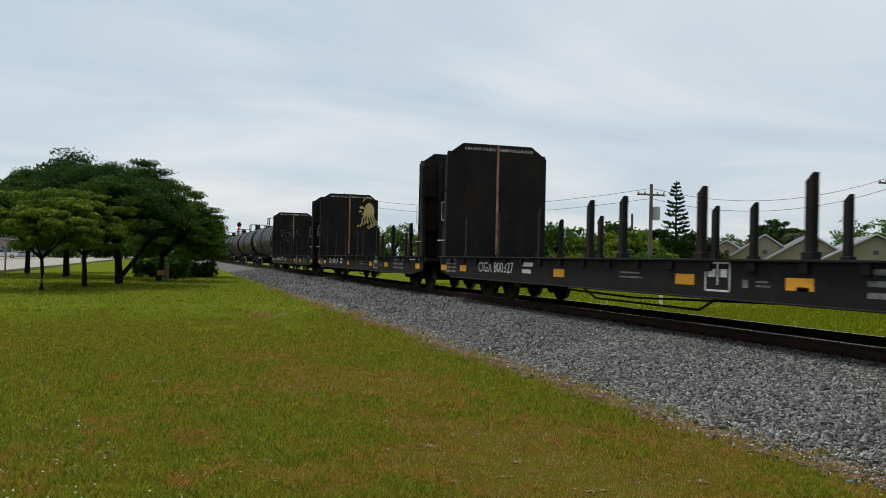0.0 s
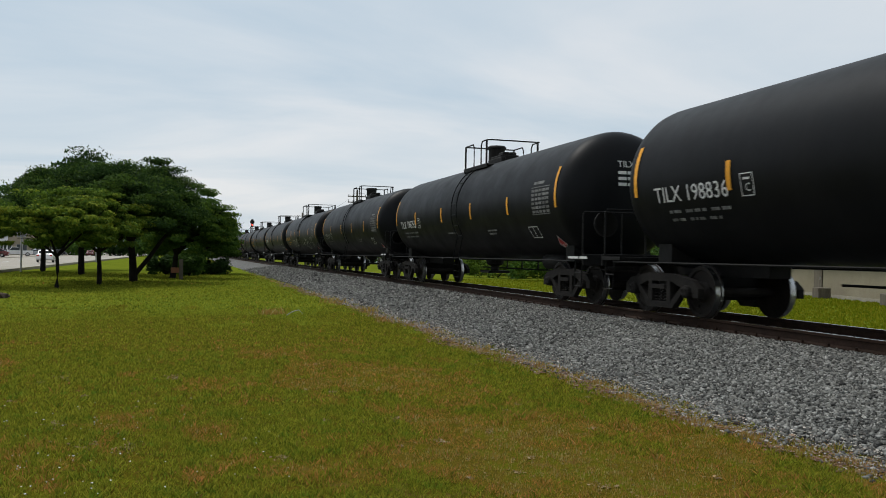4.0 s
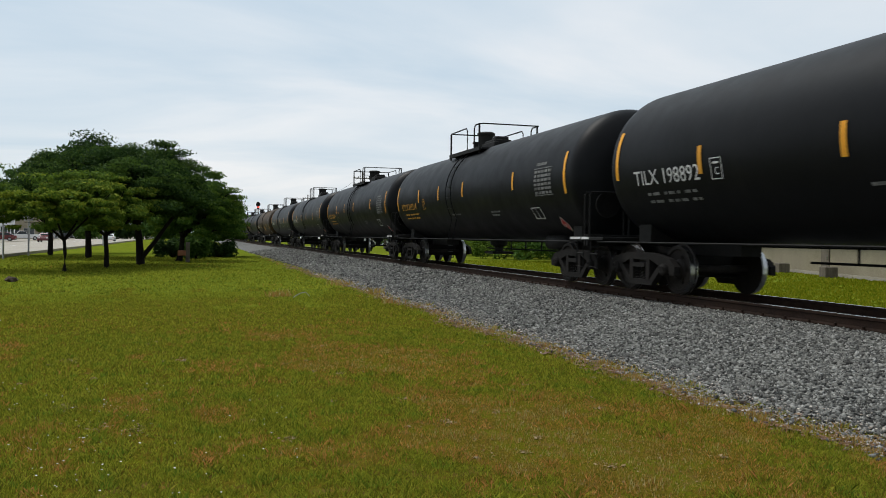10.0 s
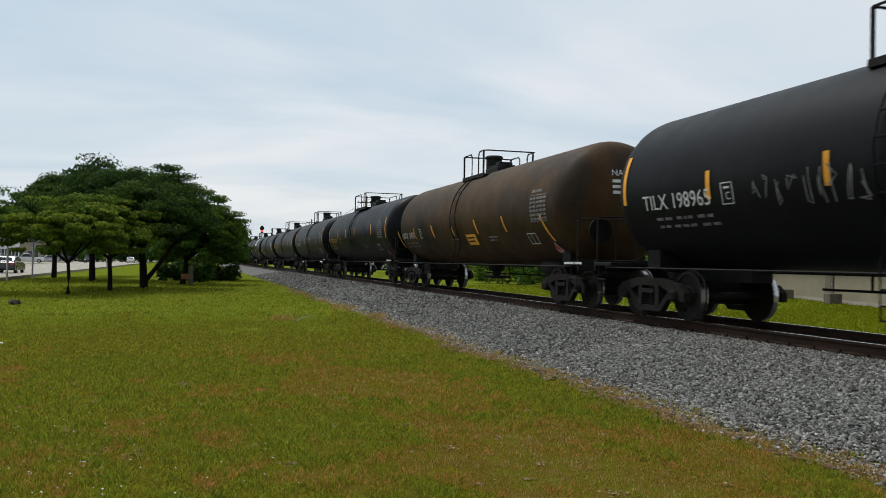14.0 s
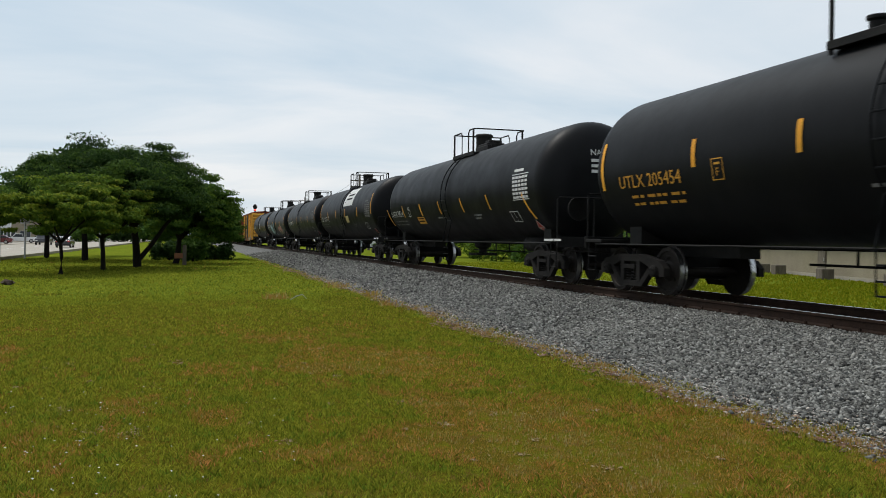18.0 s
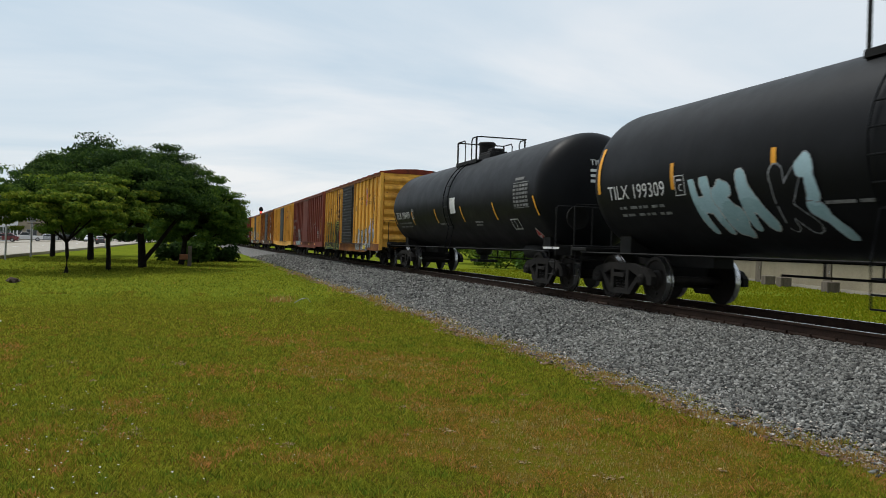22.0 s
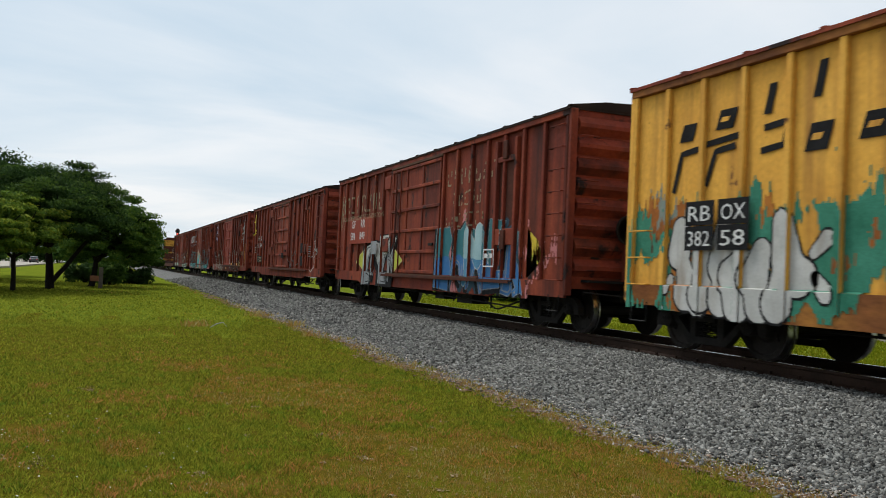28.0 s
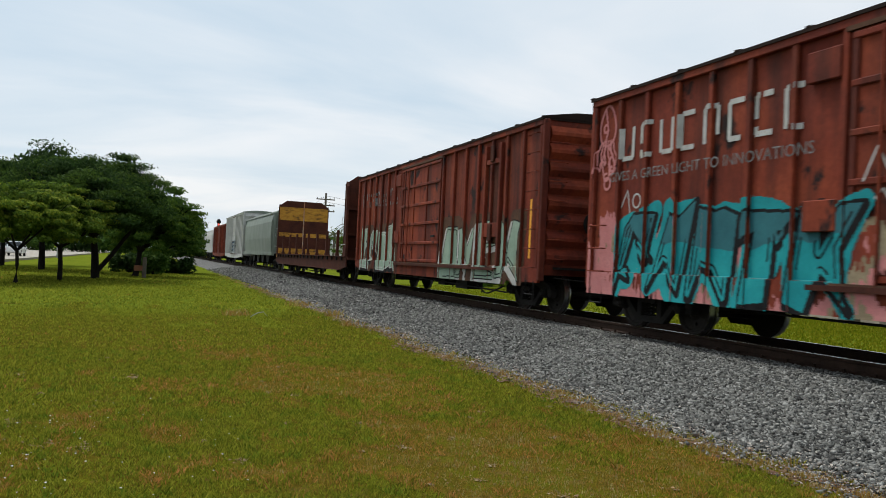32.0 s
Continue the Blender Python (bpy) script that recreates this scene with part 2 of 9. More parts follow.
RUSTY_SILL = surf("rusty_yellow_sill", [(0.36, 0.16, 0.03), (0.20, 0.075, 0.022), (0.10, 0.035, 0.016)], scale=1.4, rough=0.8, fine=14, stretch=(1, 0.5, 1.2), dirt=(0.05, 0.02, 0.012), dirt_scale=2.5, dirt_at=(0.55, 0.7))
DARK_DOOR = surf("charcoal_door_paint", [(0.005, 0.0058, 0.0065), (0.011, 0.012, 0.013)], scale=1.2, rough=0.6, fine=14, dirt=(0.035, 0.022, 0.016), dirt_scale=3, dirt_at=(0.68, 0.85), spec=0.25)
PANEL_DOOR = surf("brown_grey_door_paint", [(0.030, 0.024, 0.018), (0.055, 0.044, 0.032)], scale=1.2, rough=0.7, fine=14, dirt=(0.11, 0.05, 0.025), dirt_scale=2, dirt_at=(0.62, 0.85), spec=0.25)
ROOF_TAR = surf("sooty_roof", [(0.010, 0.007, 0.006), (0.028, 0.017, 0.013)], scale=1.2, rough=0.9, fine=20, spec=0.1)
GREYGREEN = surf("grey_green_hopper_paint", [(0.16, 0.19, 0.16), (0.22, 0.25, 0.215)], scale=0.7, rough=0.6, fine=14, dirt=(0.10, 0.11, 0.09), dirt_scale=1.5, dirt_stretch=(1, 1, 0.2), dirt_at=(0.55, 0.85), grain=0.1)
PALE = surf("dirty_white_car_paint", [(0.38, 0.38, 0.36), (0.50, 0.50, 0.48)], scale=0.8, rough=0.6, fine=14, dirt=(0.18, 0.15, 0.12), dirt_scale=1.6, dirt_stretch=(1, 1.5, 0.25), dirt_at=(0.58, 0.82), grain=0.12)
FLAT_PAINT = surf("sooty_flat_car_paint", [(0.0065, 0.0062, 0.0060), (0.015, 0.0135, 0.0125)], scale=0.9, rough=0.8, fine=14, dirt=(0.032, 0.017, 0.011), dirt_scale=1.8, dirt_stretch=(1, 1.5, 0.3), dirt_at=(0.50, 0.8), grain=0.25, spec=0.18)
RUST_STRIP = surf("bright_rust", [(0.16, 0.06, 0.025), (0.34, 0.17, 0.09), (0.42, 0.34, 0.28)], scale=5, rough=0.85, fine=30, stretch=(1, 1, 0.5))
TEAL = surf("teal_spray", [(0.006, 0.17, 0.19), (0.010, 0.25, 0.27), (0.022, 0.34, 0.35)], scale=1.1, rough=0.6, bump=0.0, grain=0.12)
PINK = surf("pink_spray", [(0.42, 0.14, 0.14), (0.52, 0.22, 0.21)], scale=2.2, rough=0.7, bump=0.0, grain=0.2)
SPRAY_WHITE = surf("white_spray", [(0.34, 0.34, 0.32), (0.52, 0.52, 0.50)], scale=2, rough=0.7, bump=0.0, grain=0.12, dirt=(0.22, 0.17, 0.12), dirt_scale=1.6, dirt_stretch=(1, 1.5, 0.3), dirt_at=(0.55, 0.80))
SPRAY_PALE = surf("pale_blue_spray", [(0.19, 0.32, 0.34), (0.33, 0.47, 0.50)], scale=1.5, rough=0.7, bump=0.0, grain=0.1)
SPRAY_BLUE = surf("blue_spray", [(0.03, 0.12, 0.22), (0.09, 0.24, 0.36)], scale=1.8, rough=0.7, bump=0.0)
SPRAY_GREEN = surf("green_spray", [(0.02, 0.13, 0.08), (0.06, 0.25, 0.17)], scale=1.8, rough=0.7, bump=0.0)
SPRAY_TAN = surf("tan_spray", [(0.16, 0.12, 0.07), (0.32, 0.26, 0.17)], scale=2, rough=0.7, bump=0.0)
SPRAY_CREAM = surf("cream_spray", [(0.42, 0.33, 0.13), (0.55, 0.44, 0.20)], scale=2, rough=0.7, bump=0.0)
SPRAY_YELLOW = surf("yellow_spray", [(0.50, 0.36, 0.03), (0.60, 0.45, 0.06)], scale=2, rough=0.7, bump=0.0)
DEEP_BLUE = surf("deep_blue_spray", [(0.012, 0.035, 0.055), (0.025, 0.065, 0.095)], scale=1.5, rough=0.6, bump=0.0, grain=0.12)
BRIGHT_BLUE = surf("bright_blue_spray", [(0.02, 0.09, 0.24), (0.05, 0.17, 0.36)], scale=1.5, rough=0.6, bump=0.0, grain=0.12)
DEEP_TEAL = surf("deep_teal_spray", [(0.020, 0.095, 0.115), (0.035, 0.16, 0.18)], scale=1.1, rough=0.6, bump=0.0, grain=0.12)
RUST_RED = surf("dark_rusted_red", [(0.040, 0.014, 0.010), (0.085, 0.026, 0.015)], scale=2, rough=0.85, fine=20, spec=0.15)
ICE_BLUE = surf("ice_blue_spray", [(0.27, 0.42, 0.46), (0.38, 0.52, 0.56)], scale=1.5, rough=0.7, bump=0.0, grain=0.1)
RED_ORANGE = surf("red_orange_spray", [(0.42, 0.09, 0.02), (0.55, 0.16, 0.03)], scale=2, rough=0.7, bump=0.0, grain=0.2)
DEEP_GREEN = surf("deep_green_spray", [(0.008, 0.030, 0.018), (0.022, 0.070, 0.040)], scale=2.5, rough=0.7, bump=0.0, grain=0.2)
LIME = surf("lime_spray", [(0.30, 0.33, 0.04), (0.46, 0.46, 0.07)], scale=2.5, rough=0.7, bump=0.0, grain=0.2)
SAGE = surf("sage_spray", [(0.17, 0.25, 0.19), (0.30, 0.38, 0.30)], scale=1.5, rough=0.7, bump=0.0, grain=0.15, dirt=(0.14, 0.07, 0.045), dirt_scale=1.5, dirt_stretch=(1, 1.5, 0.3), dirt_at=(0.55, 0.75))
RUST_BROWN = surf("rust_brown_spray", [(0.045, 0.022, 0.014), (0.11, 0.055, 0.032)], scale=2, rough=0.8, bump=0.0, grain=0.2)
CHROME_GREY = surf("grey_spray", [(0.17, 0.18, 0.19), (0.28, 0.29, 0.30)], scale=2, rough=0.6, bump=0.0, grain=0.15)
LILAC = surf("lilac_spray", [(0.36, 0.32, 0.42), (0.52, 0.47, 0.56)], scale=2, rough=0.7, bump=0.0)
BARK = surf("bark", [(0.007, 0.006, 0.005), (0.018, 0.015, 0.013)], scale=5, rough=0.95, bump=0.6, fine=20, stretch=(1, 1, 0.3), spec=0.1)
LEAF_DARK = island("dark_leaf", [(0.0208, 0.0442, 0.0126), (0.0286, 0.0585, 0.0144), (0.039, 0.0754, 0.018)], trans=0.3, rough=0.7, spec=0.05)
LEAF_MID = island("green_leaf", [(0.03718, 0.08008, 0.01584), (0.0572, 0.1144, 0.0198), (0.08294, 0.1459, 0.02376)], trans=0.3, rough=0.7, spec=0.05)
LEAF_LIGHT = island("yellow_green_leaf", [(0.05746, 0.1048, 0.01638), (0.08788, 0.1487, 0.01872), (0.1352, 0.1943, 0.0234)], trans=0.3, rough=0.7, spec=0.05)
# brighter copies of the leaf colours, for crown tips painted as catching daylight
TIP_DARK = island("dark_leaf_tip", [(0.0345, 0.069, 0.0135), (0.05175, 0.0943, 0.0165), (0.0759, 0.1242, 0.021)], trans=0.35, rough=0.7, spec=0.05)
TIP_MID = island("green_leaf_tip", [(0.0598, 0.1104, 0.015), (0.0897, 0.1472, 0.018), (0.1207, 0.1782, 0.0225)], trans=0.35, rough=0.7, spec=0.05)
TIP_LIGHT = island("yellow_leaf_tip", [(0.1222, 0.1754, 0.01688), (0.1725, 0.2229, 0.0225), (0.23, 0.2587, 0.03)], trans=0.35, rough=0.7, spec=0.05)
PALM_LEAF = island("palm_leaf", [(0.03, 0.05, 0.015), (0.07, 0.09, 0.03), (0.14, 0.12, 0.06)], trans=0.2)
ASPHALT = surf("concrete_road", [(0.27, 0.245, 0.205), (0.35, 0.32, 0.27)], scale=0.3, rough=0.9, fine=20)
WALL = surf("beige_render", [(0.215, 0.185, 0.132), (0.275, 0.242, 0.178)], scale=0.7, rough=0.9, fine=20)
ROOF = surf("pale_shingle", [(0.33, 0.33, 0.34), (0.46, 0.46, 0.46)], scale=1.2, rough=0.85, fine=12)
GLASS = surf("dark_window", [(0.02, 0.025, 0.03), (0.04, 0.05, 0.055)], scale=2, rough=0.15, bump=0.0, spec=0.6)
POLE = surf("weathered_pole", [(0.09, 0.075, 0.06), (0.17, 0.145, 0.12)], scale=3, rough=0.9, stretch=(1, 1, 0.2))
GALV = surf("galvanised", [(0.3, 0.3, 0.3), (0.42, 0.42, 0.42)], scale=5, rough=0.5, metal=0.6)
CAR_WHITE = surf("white_car_paint", [(0.6, 0.6, 0.6), (0.66, 0.66, 0.66)], scale=1, rough=0.25, bump=0.0, grain=0.02, spec=0.6)
CAR_SILVER = surf("silver_car_paint", [(0.32, 0.34, 0.36), (0.38, 0.4, 0.42)], scale=1, rough=0.25, metal=0.5, bump=0.0, grain=0.02, spec=0.6)
CAR_DARK = surf("dark_car_paint", [(0.02, 0.02, 0.024), (0.035, 0.035, 0.04)], scale=1, rough=0.2, bump=0.0, grain=0.02, spec=0.6)
CAR_RED = surf("maroon_car_paint", [(0.10, 0.02, 0.02), (0.14, 0.03, 0.03)], scale=1, rough=0.25, bump=0.0, grain=0.02, spec=0.6)
RUBBER = surf("tyre_rubber", [(0.012, 0.012, 0.012), (0.02, 0.02, 0.02)], scale=6, rough=0.9)
SIGN_RED = surf("red_sign", [(0.35, 0.03, 0.03), (0.42, 0.05, 0.04)], scale=2, rough=0.5, bump=0.0)


def lamp_mat(name, col, power):
    m = bpy.data.materials.new(name)
    m.use_nodes = True
    b = m.node_tree.nodes["Principled BSDF"]
    b.inputs["Base Color"].default_value = (*col, 1)
    b.inputs["Emission Color"].default_value = (*col, 1)
    b.inputs["Emission Strength"].default_value = power
    return m


RED_LAMP = lamp_mat("red_signal_lamp", (1.0, 0.08, 0.05), 2.0)

# ---- mesh helpers ----
MESHES = {}


def part(name, bm, material, parent=None, label="", m=None, smooth=False):
    """Link a bmesh (or a finished mesh) as one mesh object under a thing or a part."""
    if isinstance(bm, bpy.types.Mesh):
        me = bm
    else:
        me = bpy.data.meshes.new(name)
        bm.to_mesh(me)
        bm.free()
        for one in (material if isinstance(material, (list, tuple)) else [material]):
            me.materials.append(one)
        if smooth:
            me.polygons.foreach_set("use_smooth", [True] * len(me.polygons))
    ob = new(name, me)
    if parent is not None:
        ob.parent = parent
    if m is not None:
        ob.matrix_basis = m
    if label:
        ob["label"] = label
    return ob


def thing(name, label, category, m=None, group="", kind=""):
    ob = tagged(new(name), label, category, group, kind)
    if m is not None:
        ob.matrix_basis = m
    return ob


def box(bm, x0, x1, y0, y1, z0, z1, mi=0):
    v = [bm.verts.new(p) for p in ((x0, y0, z0), (x1, y0, z0), (x1, y1, z0), (x0, y1, z0), (x0, y0, z1), (x1, y0, z1), (x1, y1, z1), (x0, y1, z1))]
    for f in ((3, 2, 1, 0), (4, 5, 6, 7), (0, 1, 5, 4), (1, 2, 6, 5), (2, 3, 7, 6), (3, 0, 4, 7)):
        bm.faces.new([v[i] for i in f]).material_index = mi


def bevelled(bm, width, segments=1):
    bmesh.ops.bevel(bm, geom=bm.edges[:], offset=width, segments=segments, affect="EDGES", profile=0.5)
    return bm


def boxes(*rows, bevel=0.0):
    bm = bmesh.new()
    for r in rows:
        box(bm, *r)
    return bevelled(bm, bevel) if bevel else bm


def box_mesh(sx, sy, sz, material, bevel=0.008):
    """One shared, slightly rounded block centred on its base."""
    key = ("box", round(sx, 3), round(sy, 3), round(sz, 3), material.name, bevel)
    if key not in MESHES:
        me = bpy.data.meshes.new("block")
        bm = boxes((-sx / 2, sx / 2, -sy / 2, sy / 2, 0, sz), bevel=bevel)
        bm.to_mesh(me)
        bm.free()
        me.materials.append(material)
        MESHES[key] = me
    return MESHES[key]


def tube(bm, pts, r, sides=6, mi=0):
    """A bent rod through pts."""
    pts = [Vector(p) for p in pts]
    rings = []
    for i, p in enumerate(pts):
        d = (pts[min(i + 1, len(pts) - 1)] - pts[max(i - 1, 0)]).normalized()
        a = d.cross(Vector((0, 0, 1)))
        if a.length < 0.05:
            a = d.cross(Vector((1, 0, 0)))
        a.normalize()
        b = d.cross(a)
        rr = r[i] if isinstance(r, (list, tuple)) else r
        rings.append([bm.verts.new(p + (a * math.cos(t) + b * math.sin(t)) * rr) for t in (2 * math.pi * k / sides for k in range(sides))])
    for u, v in zip(rings, rings[1:]):
        for k in range(sides):
            bm.faces.new((u[k], u[(k + 1) % sides], v[(k + 1) % sides], v[k])).material_index = mi
    bm.faces.new(rings[0][::-1]).material_index = mi
    bm.faces.new(rings[-1]).material_index = mi
    return bm


def tubes(paths, r, sides=6):
    bm = bmesh.new()
    for p in paths:
        tube(bm, p, r, sides)
    return bm


def lathe(bm, prof, axis, sides=32, centre=(0, 0, 0), mi=0, mis=None):
    """Turn a profile of (along, radius) about axis 'x', 'y' or 'z'."""
    rings = []
    cx, cy, cz = centre
    for a, r in prof:
        ring = []
        for k in range(sides):
            t = 2 * math.pi * k / sides
            c, s = r * math.cos(t), r * math.sin(t)
            ring.append(bm.verts.new({"x": (cx + a, cy + c, cz + s), "y": (cx + c, cy + a, cz + s), "z": (cx + c, cy + s, cz + a)}[axis]))
        rings.append(ring)
    for j, (u, v) in enumerate(zip(rings, rings[1:])):
        for k in range(sides):
            f = bm.faces.new((u[k], u[(k + 1) % sides], v[(k + 1) % sides], v[k]))
            f.material_index = mis[j] if mis else mi
    bm.faces.new(rings[0][::-1]).material_index = mi
    bm.faces.new(rings[-1]).material_index = mi
    bmesh.ops.recalc_face_normals(bm, faces=bm.faces[:])
    return bm


def slab(bm, pts, plane, a, b, mi=0):
    """A polygon extruded from a to b along the axis that plane lacks ('yz' goes along x)."""
    def at(p, h):
        return {"yz": (h, p[0], p[1]), "xz": (p[0], h, p[1]), "xy": (p[0], p[1], h)}[plane]
    lo, hi = [bm.verts.new(at(p, a)) for p in pts], [bm.verts.new(at(p, b)) for p in pts]
    fs = [bm.faces.new(lo), bm.faces.new(hi[::-1])]
    for i in range(len(pts)):
        j = (i + 1) % len(pts)
        fs.append(bm.faces.new((lo[j], lo[i], hi[i], hi[j])))
    for f in fs:
        f.material_index = mi
    bmesh.ops.recalc_face_normals(bm, faces=fs)
    return bm


def raw_mesh(name, verts, faces, materials, mats=None, smooth=False):
    me = bpy.data.meshes.new(name)
    me.from_pydata(verts, [], faces)
    for one in materials:
        me.materials.append(one)
    if mats is not None:
        me.polygons.foreach_set("material_index", mats)
    if smooth:
        me.polygons.foreach_set("use_smooth", [True] * len(me.polygons))
    me.update()
    return me

# ---- lettering: all words and numbers turned to flat meshes once ----
WORDS = {}


def spell(texts):
    obs = []
    for s in texts:
        cu = bpy.data.curves.new("letters", "FONT")
        cu.body, cu.size, cu.resolution_u = s, 1.0, 2
        obs.append((s, new("letters", cu)))
    dg = bpy.context.evaluated_depsgraph_get()
    for s, ob in obs:
        me = bpy.data.meshes.new_from_object(ob.evaluated_get(dg))
        vs = np.array([v.co[:2] for v in me.vertices])
        lo, hi = vs.min(0), vs.max(0)
        WORDS[s] = ((vs - lo) / (hi[1] - lo[1]), [tuple(p.vertices) for p in me.polygons])
        cu = ob.data
        bpy.data.objects.remove(ob)
        bpy.data.curves.remove(cu)
        bpy.data.meshes.remove(me)


TANKS = [("TILX 198836", 0), ("TILX 198755", 0), ("TLEX 1111", 0), ("UTLX 209204", 1), ("TILX 198755", 0), ("UTLX 207571", 1), ("TILX 198892", 0), ("UTLX 209214", 1),
         ("UTLX 206514", 1), ("TILX 191441", 0), ("TILX 198965", 0), ("NATX 13478", 2), ("UTLX 206680", 1), ("TILX 198726", 0), ("UTLX 205454", 1), ("NATX 39514", 3),
         ("TILX 191076", 0), ("TILX 197729", 0), ("TILX 199309", 0), ("TILX 190439", 0)]
spell(sorted({t for t, _ in TANKS} | {"TILX", "UTLX", "NATX", "TLEX", "C", "F", "1987", "CAR NOT TO BE LOADED", "ABOVE BULKHEAD", "CIGX", "CIGX 800327", "CIGX 800314", "CIGX 800326", "LD LMT", "LT WT",
                                      "585668", "CF", "RR", "RBOX", "ABOX", "382", "58", "RB", "OX", "CNW", "GIVES A GREEN LIGHT TO INNOVATIONS", "next", "load", "any", "road", "GF", "584", "849", "585", "668"}))


def words(name, text, height, material, parent, where, label="", stretch=1.0):
    """Lettering laid on a surface: where(u, v) gives the place of a point u to the right and v up."""
    vs, fs = WORDS[text]
    pts = [where(u * height * stretch, v * height) for u, v in vs]
    if height < 0.13:
        one = part(name, raw_mesh(name, pts, fs, [material]), None, parent, label)
        one["kind"] = "stuff"
        return one
    # one piece for each character
    root = list(range(len(vs)))

    def find(a):
        while root[a] != a:
            a = root[a]
        return a
    for f in fs:
        for k in f[1:]:
            root[find(k)] = find(f[0])
    sets = {}
    for f in fs:
        sets.setdefault(find(f[0]), []).append(f)
    for group in sets.values():
        ids = sorted({k for f in group for k in f})
        num = {k: i for i, k in enumerate(ids)}
        part("letter", raw_mesh("letter", [pts[k] for k in ids], [tuple(num[k] for k in f) for f in group], [material]), None, parent, label)


def width_of(text, height):
    return WORDS[text][0][:, 0].max() * height


# ---- ground, road and track ----
NEAR_RAIL, FAR_RAIL, TRACK, RAIL_Z = 8.767, 10.2, 9.484, 0.60
EDGE = 5.15


def edge_at(y):
    return EDGE + 0.22 * noise.noise((0.0, y * 0.31, 0.0)) + 0.10 * noise.noise((4.0, y * 1.3, 0.0))


def height_at(x, y):
    """Ground height: lawn, ballast bank, track bed and the lower verge behind it."""
    roll = 0.05 * noise.noise((x * 0.13, y * 0.09, 2.0))
    e = edge_at(y)
    if x < e:
        h = roll * min(1.0, (e - x) / 2) + 0.012 * noise.noise((x * 1.9, y * 1.9, 0.0))
        if x < -8:
            h -= 0.12 * min(1.0, (-8 - x) / 4)
        return h
    if x < 8.0:
        k = (x - e) / (8.0 - e)
        return 0.405 * (k ** 0.8)
    if x < 11.2:
        return 0.405
    if x < 13.5:
        return 0.405 - 0.535 * (x - 11.2) / 2.3
    return -0.13 + roll


def ground():
    xs = list(np.arange(-60, -9, 3.0)) + list(np.arange(-9, 4.0, 0.5)) + list(np.arange(4.0, 12, 0.25)) + list(np.arange(12, 20, 0.8)) + list(np.arange(20, 90, 5.0))
    ys = list(np.arange(-40, 0, 4.0)) + list(np.arange(0, 40, 0.4)) + list(np.arange(40, 120, 2.0)) + list(np.arange(120, 400, 20.0))
    xs = [-1500, -600, -200] + xs + [150, 400, 1500]
    ys = [-1500, -300] + ys + [700, 1500, 3000]
    vs = [(x, y, height_at(x, y)) for y in ys for x in xs]
    w = len(xs)
    fs, mi = [], []
    for j in range(len(ys) - 1):
        for i in range(w - 1):
            fs.append((j * w + i, j * w + i + 1, (j + 1) * w + i + 1, (j + 1) * w + i))
            cx = (xs[i] + xs[i + 1]) / 2
            mi.append(1 if edge_at((ys[j] + ys[j + 1]) / 2) + 0.12 < cx < 12.6 else 2 if ys[j] > 22 + 9 * noise.noise((cx * 0.9, ys[j] * 0.5, 4.0)) or cx > 12 or cx < -9 else 0)
    ob = part("ground", raw_mesh("ground", vs, fs, [TURF, GRAVEL_BED, FAR_TURF], mi, True), None)
    tagged(ob, "mown yellow-green lawn rising to a grey ballast bank", "ground", kind="structure")


ground()


def track():
    rail_prof = [(-0.075, 0), (0.075, 0), (0.075, 0.012), (0.016, 0.035), (0.016, 0.125), (0.037, 0.14), (0.037, 0.17), (0.028, 0.178), (-0.028, 0.178), (-0.037, 0.17), (-0.037, 0.14), (-0.016, 0.125), (-0.016, 0.035), (-0.075, 0.012)]
    for x in (NEAR_RAIL, FAR_RAIL):
        bm = bmesh.new()
        slab(bm, [(x + a, RAIL_Z - 0.178 + b) for a, b in rail_prof], "xz", -60, 900)
        rail = part("rail", bm, RAIL)
        tagged(rail, "rusty brown steel rail with a polished head", "rail", "rails of the track", "structure")
        part("rail_head", boxes((x - 0.026, x + 0.026, -60, 900, RAIL_Z - 0.002, RAIL_Z + 0.002)), RAIL_TOP, rail, "polished running surface")
    bed = thing("track_bed", "dark creosoted sleepers with steel plates set in ballast", "track", kind="structure")
    tie, plate = box_mesh(2.36, 0.23, 0.18, TIE, 0.012), box_mesh(0.2, 0.36, 0.02, RAIL, 0.0)
    spike = box_mesh(0.03, 0.03, 0.05, RAIL, 0.0)
    rng = random.Random(4)
    for i in range(150):
        y = 3 + 0.52 * i
        part("sleeper", tie, None, bed, m=pose(TRACK + rng.uniform(-0.03, 0.03), y, 0.235, 0, 0, rng.uniform(-1, 1)))
    for i in range(60):
        y = 3 + 0.52 * i
        for x in (NEAR_RAIL, FAR_RAIL):
            part("tie_plate", plate, None, bed, m=pose(x, y, 0.41))
            part("spike", spike, None, bed, m=pose(x - 0.085, y - 0.05, 0.425))
    bm = bmesh.new()
    for i in range(150, 900):
        box(bm, TRACK - 1.3, TRACK + 1.3, 3 + 0.52 * i - 0.115, 3 + 0.52 * i + 0.115, 0.235, 0.415)
    part("far_sleepers", bm, TIE, bed)["kind"] = "stuff"


track()


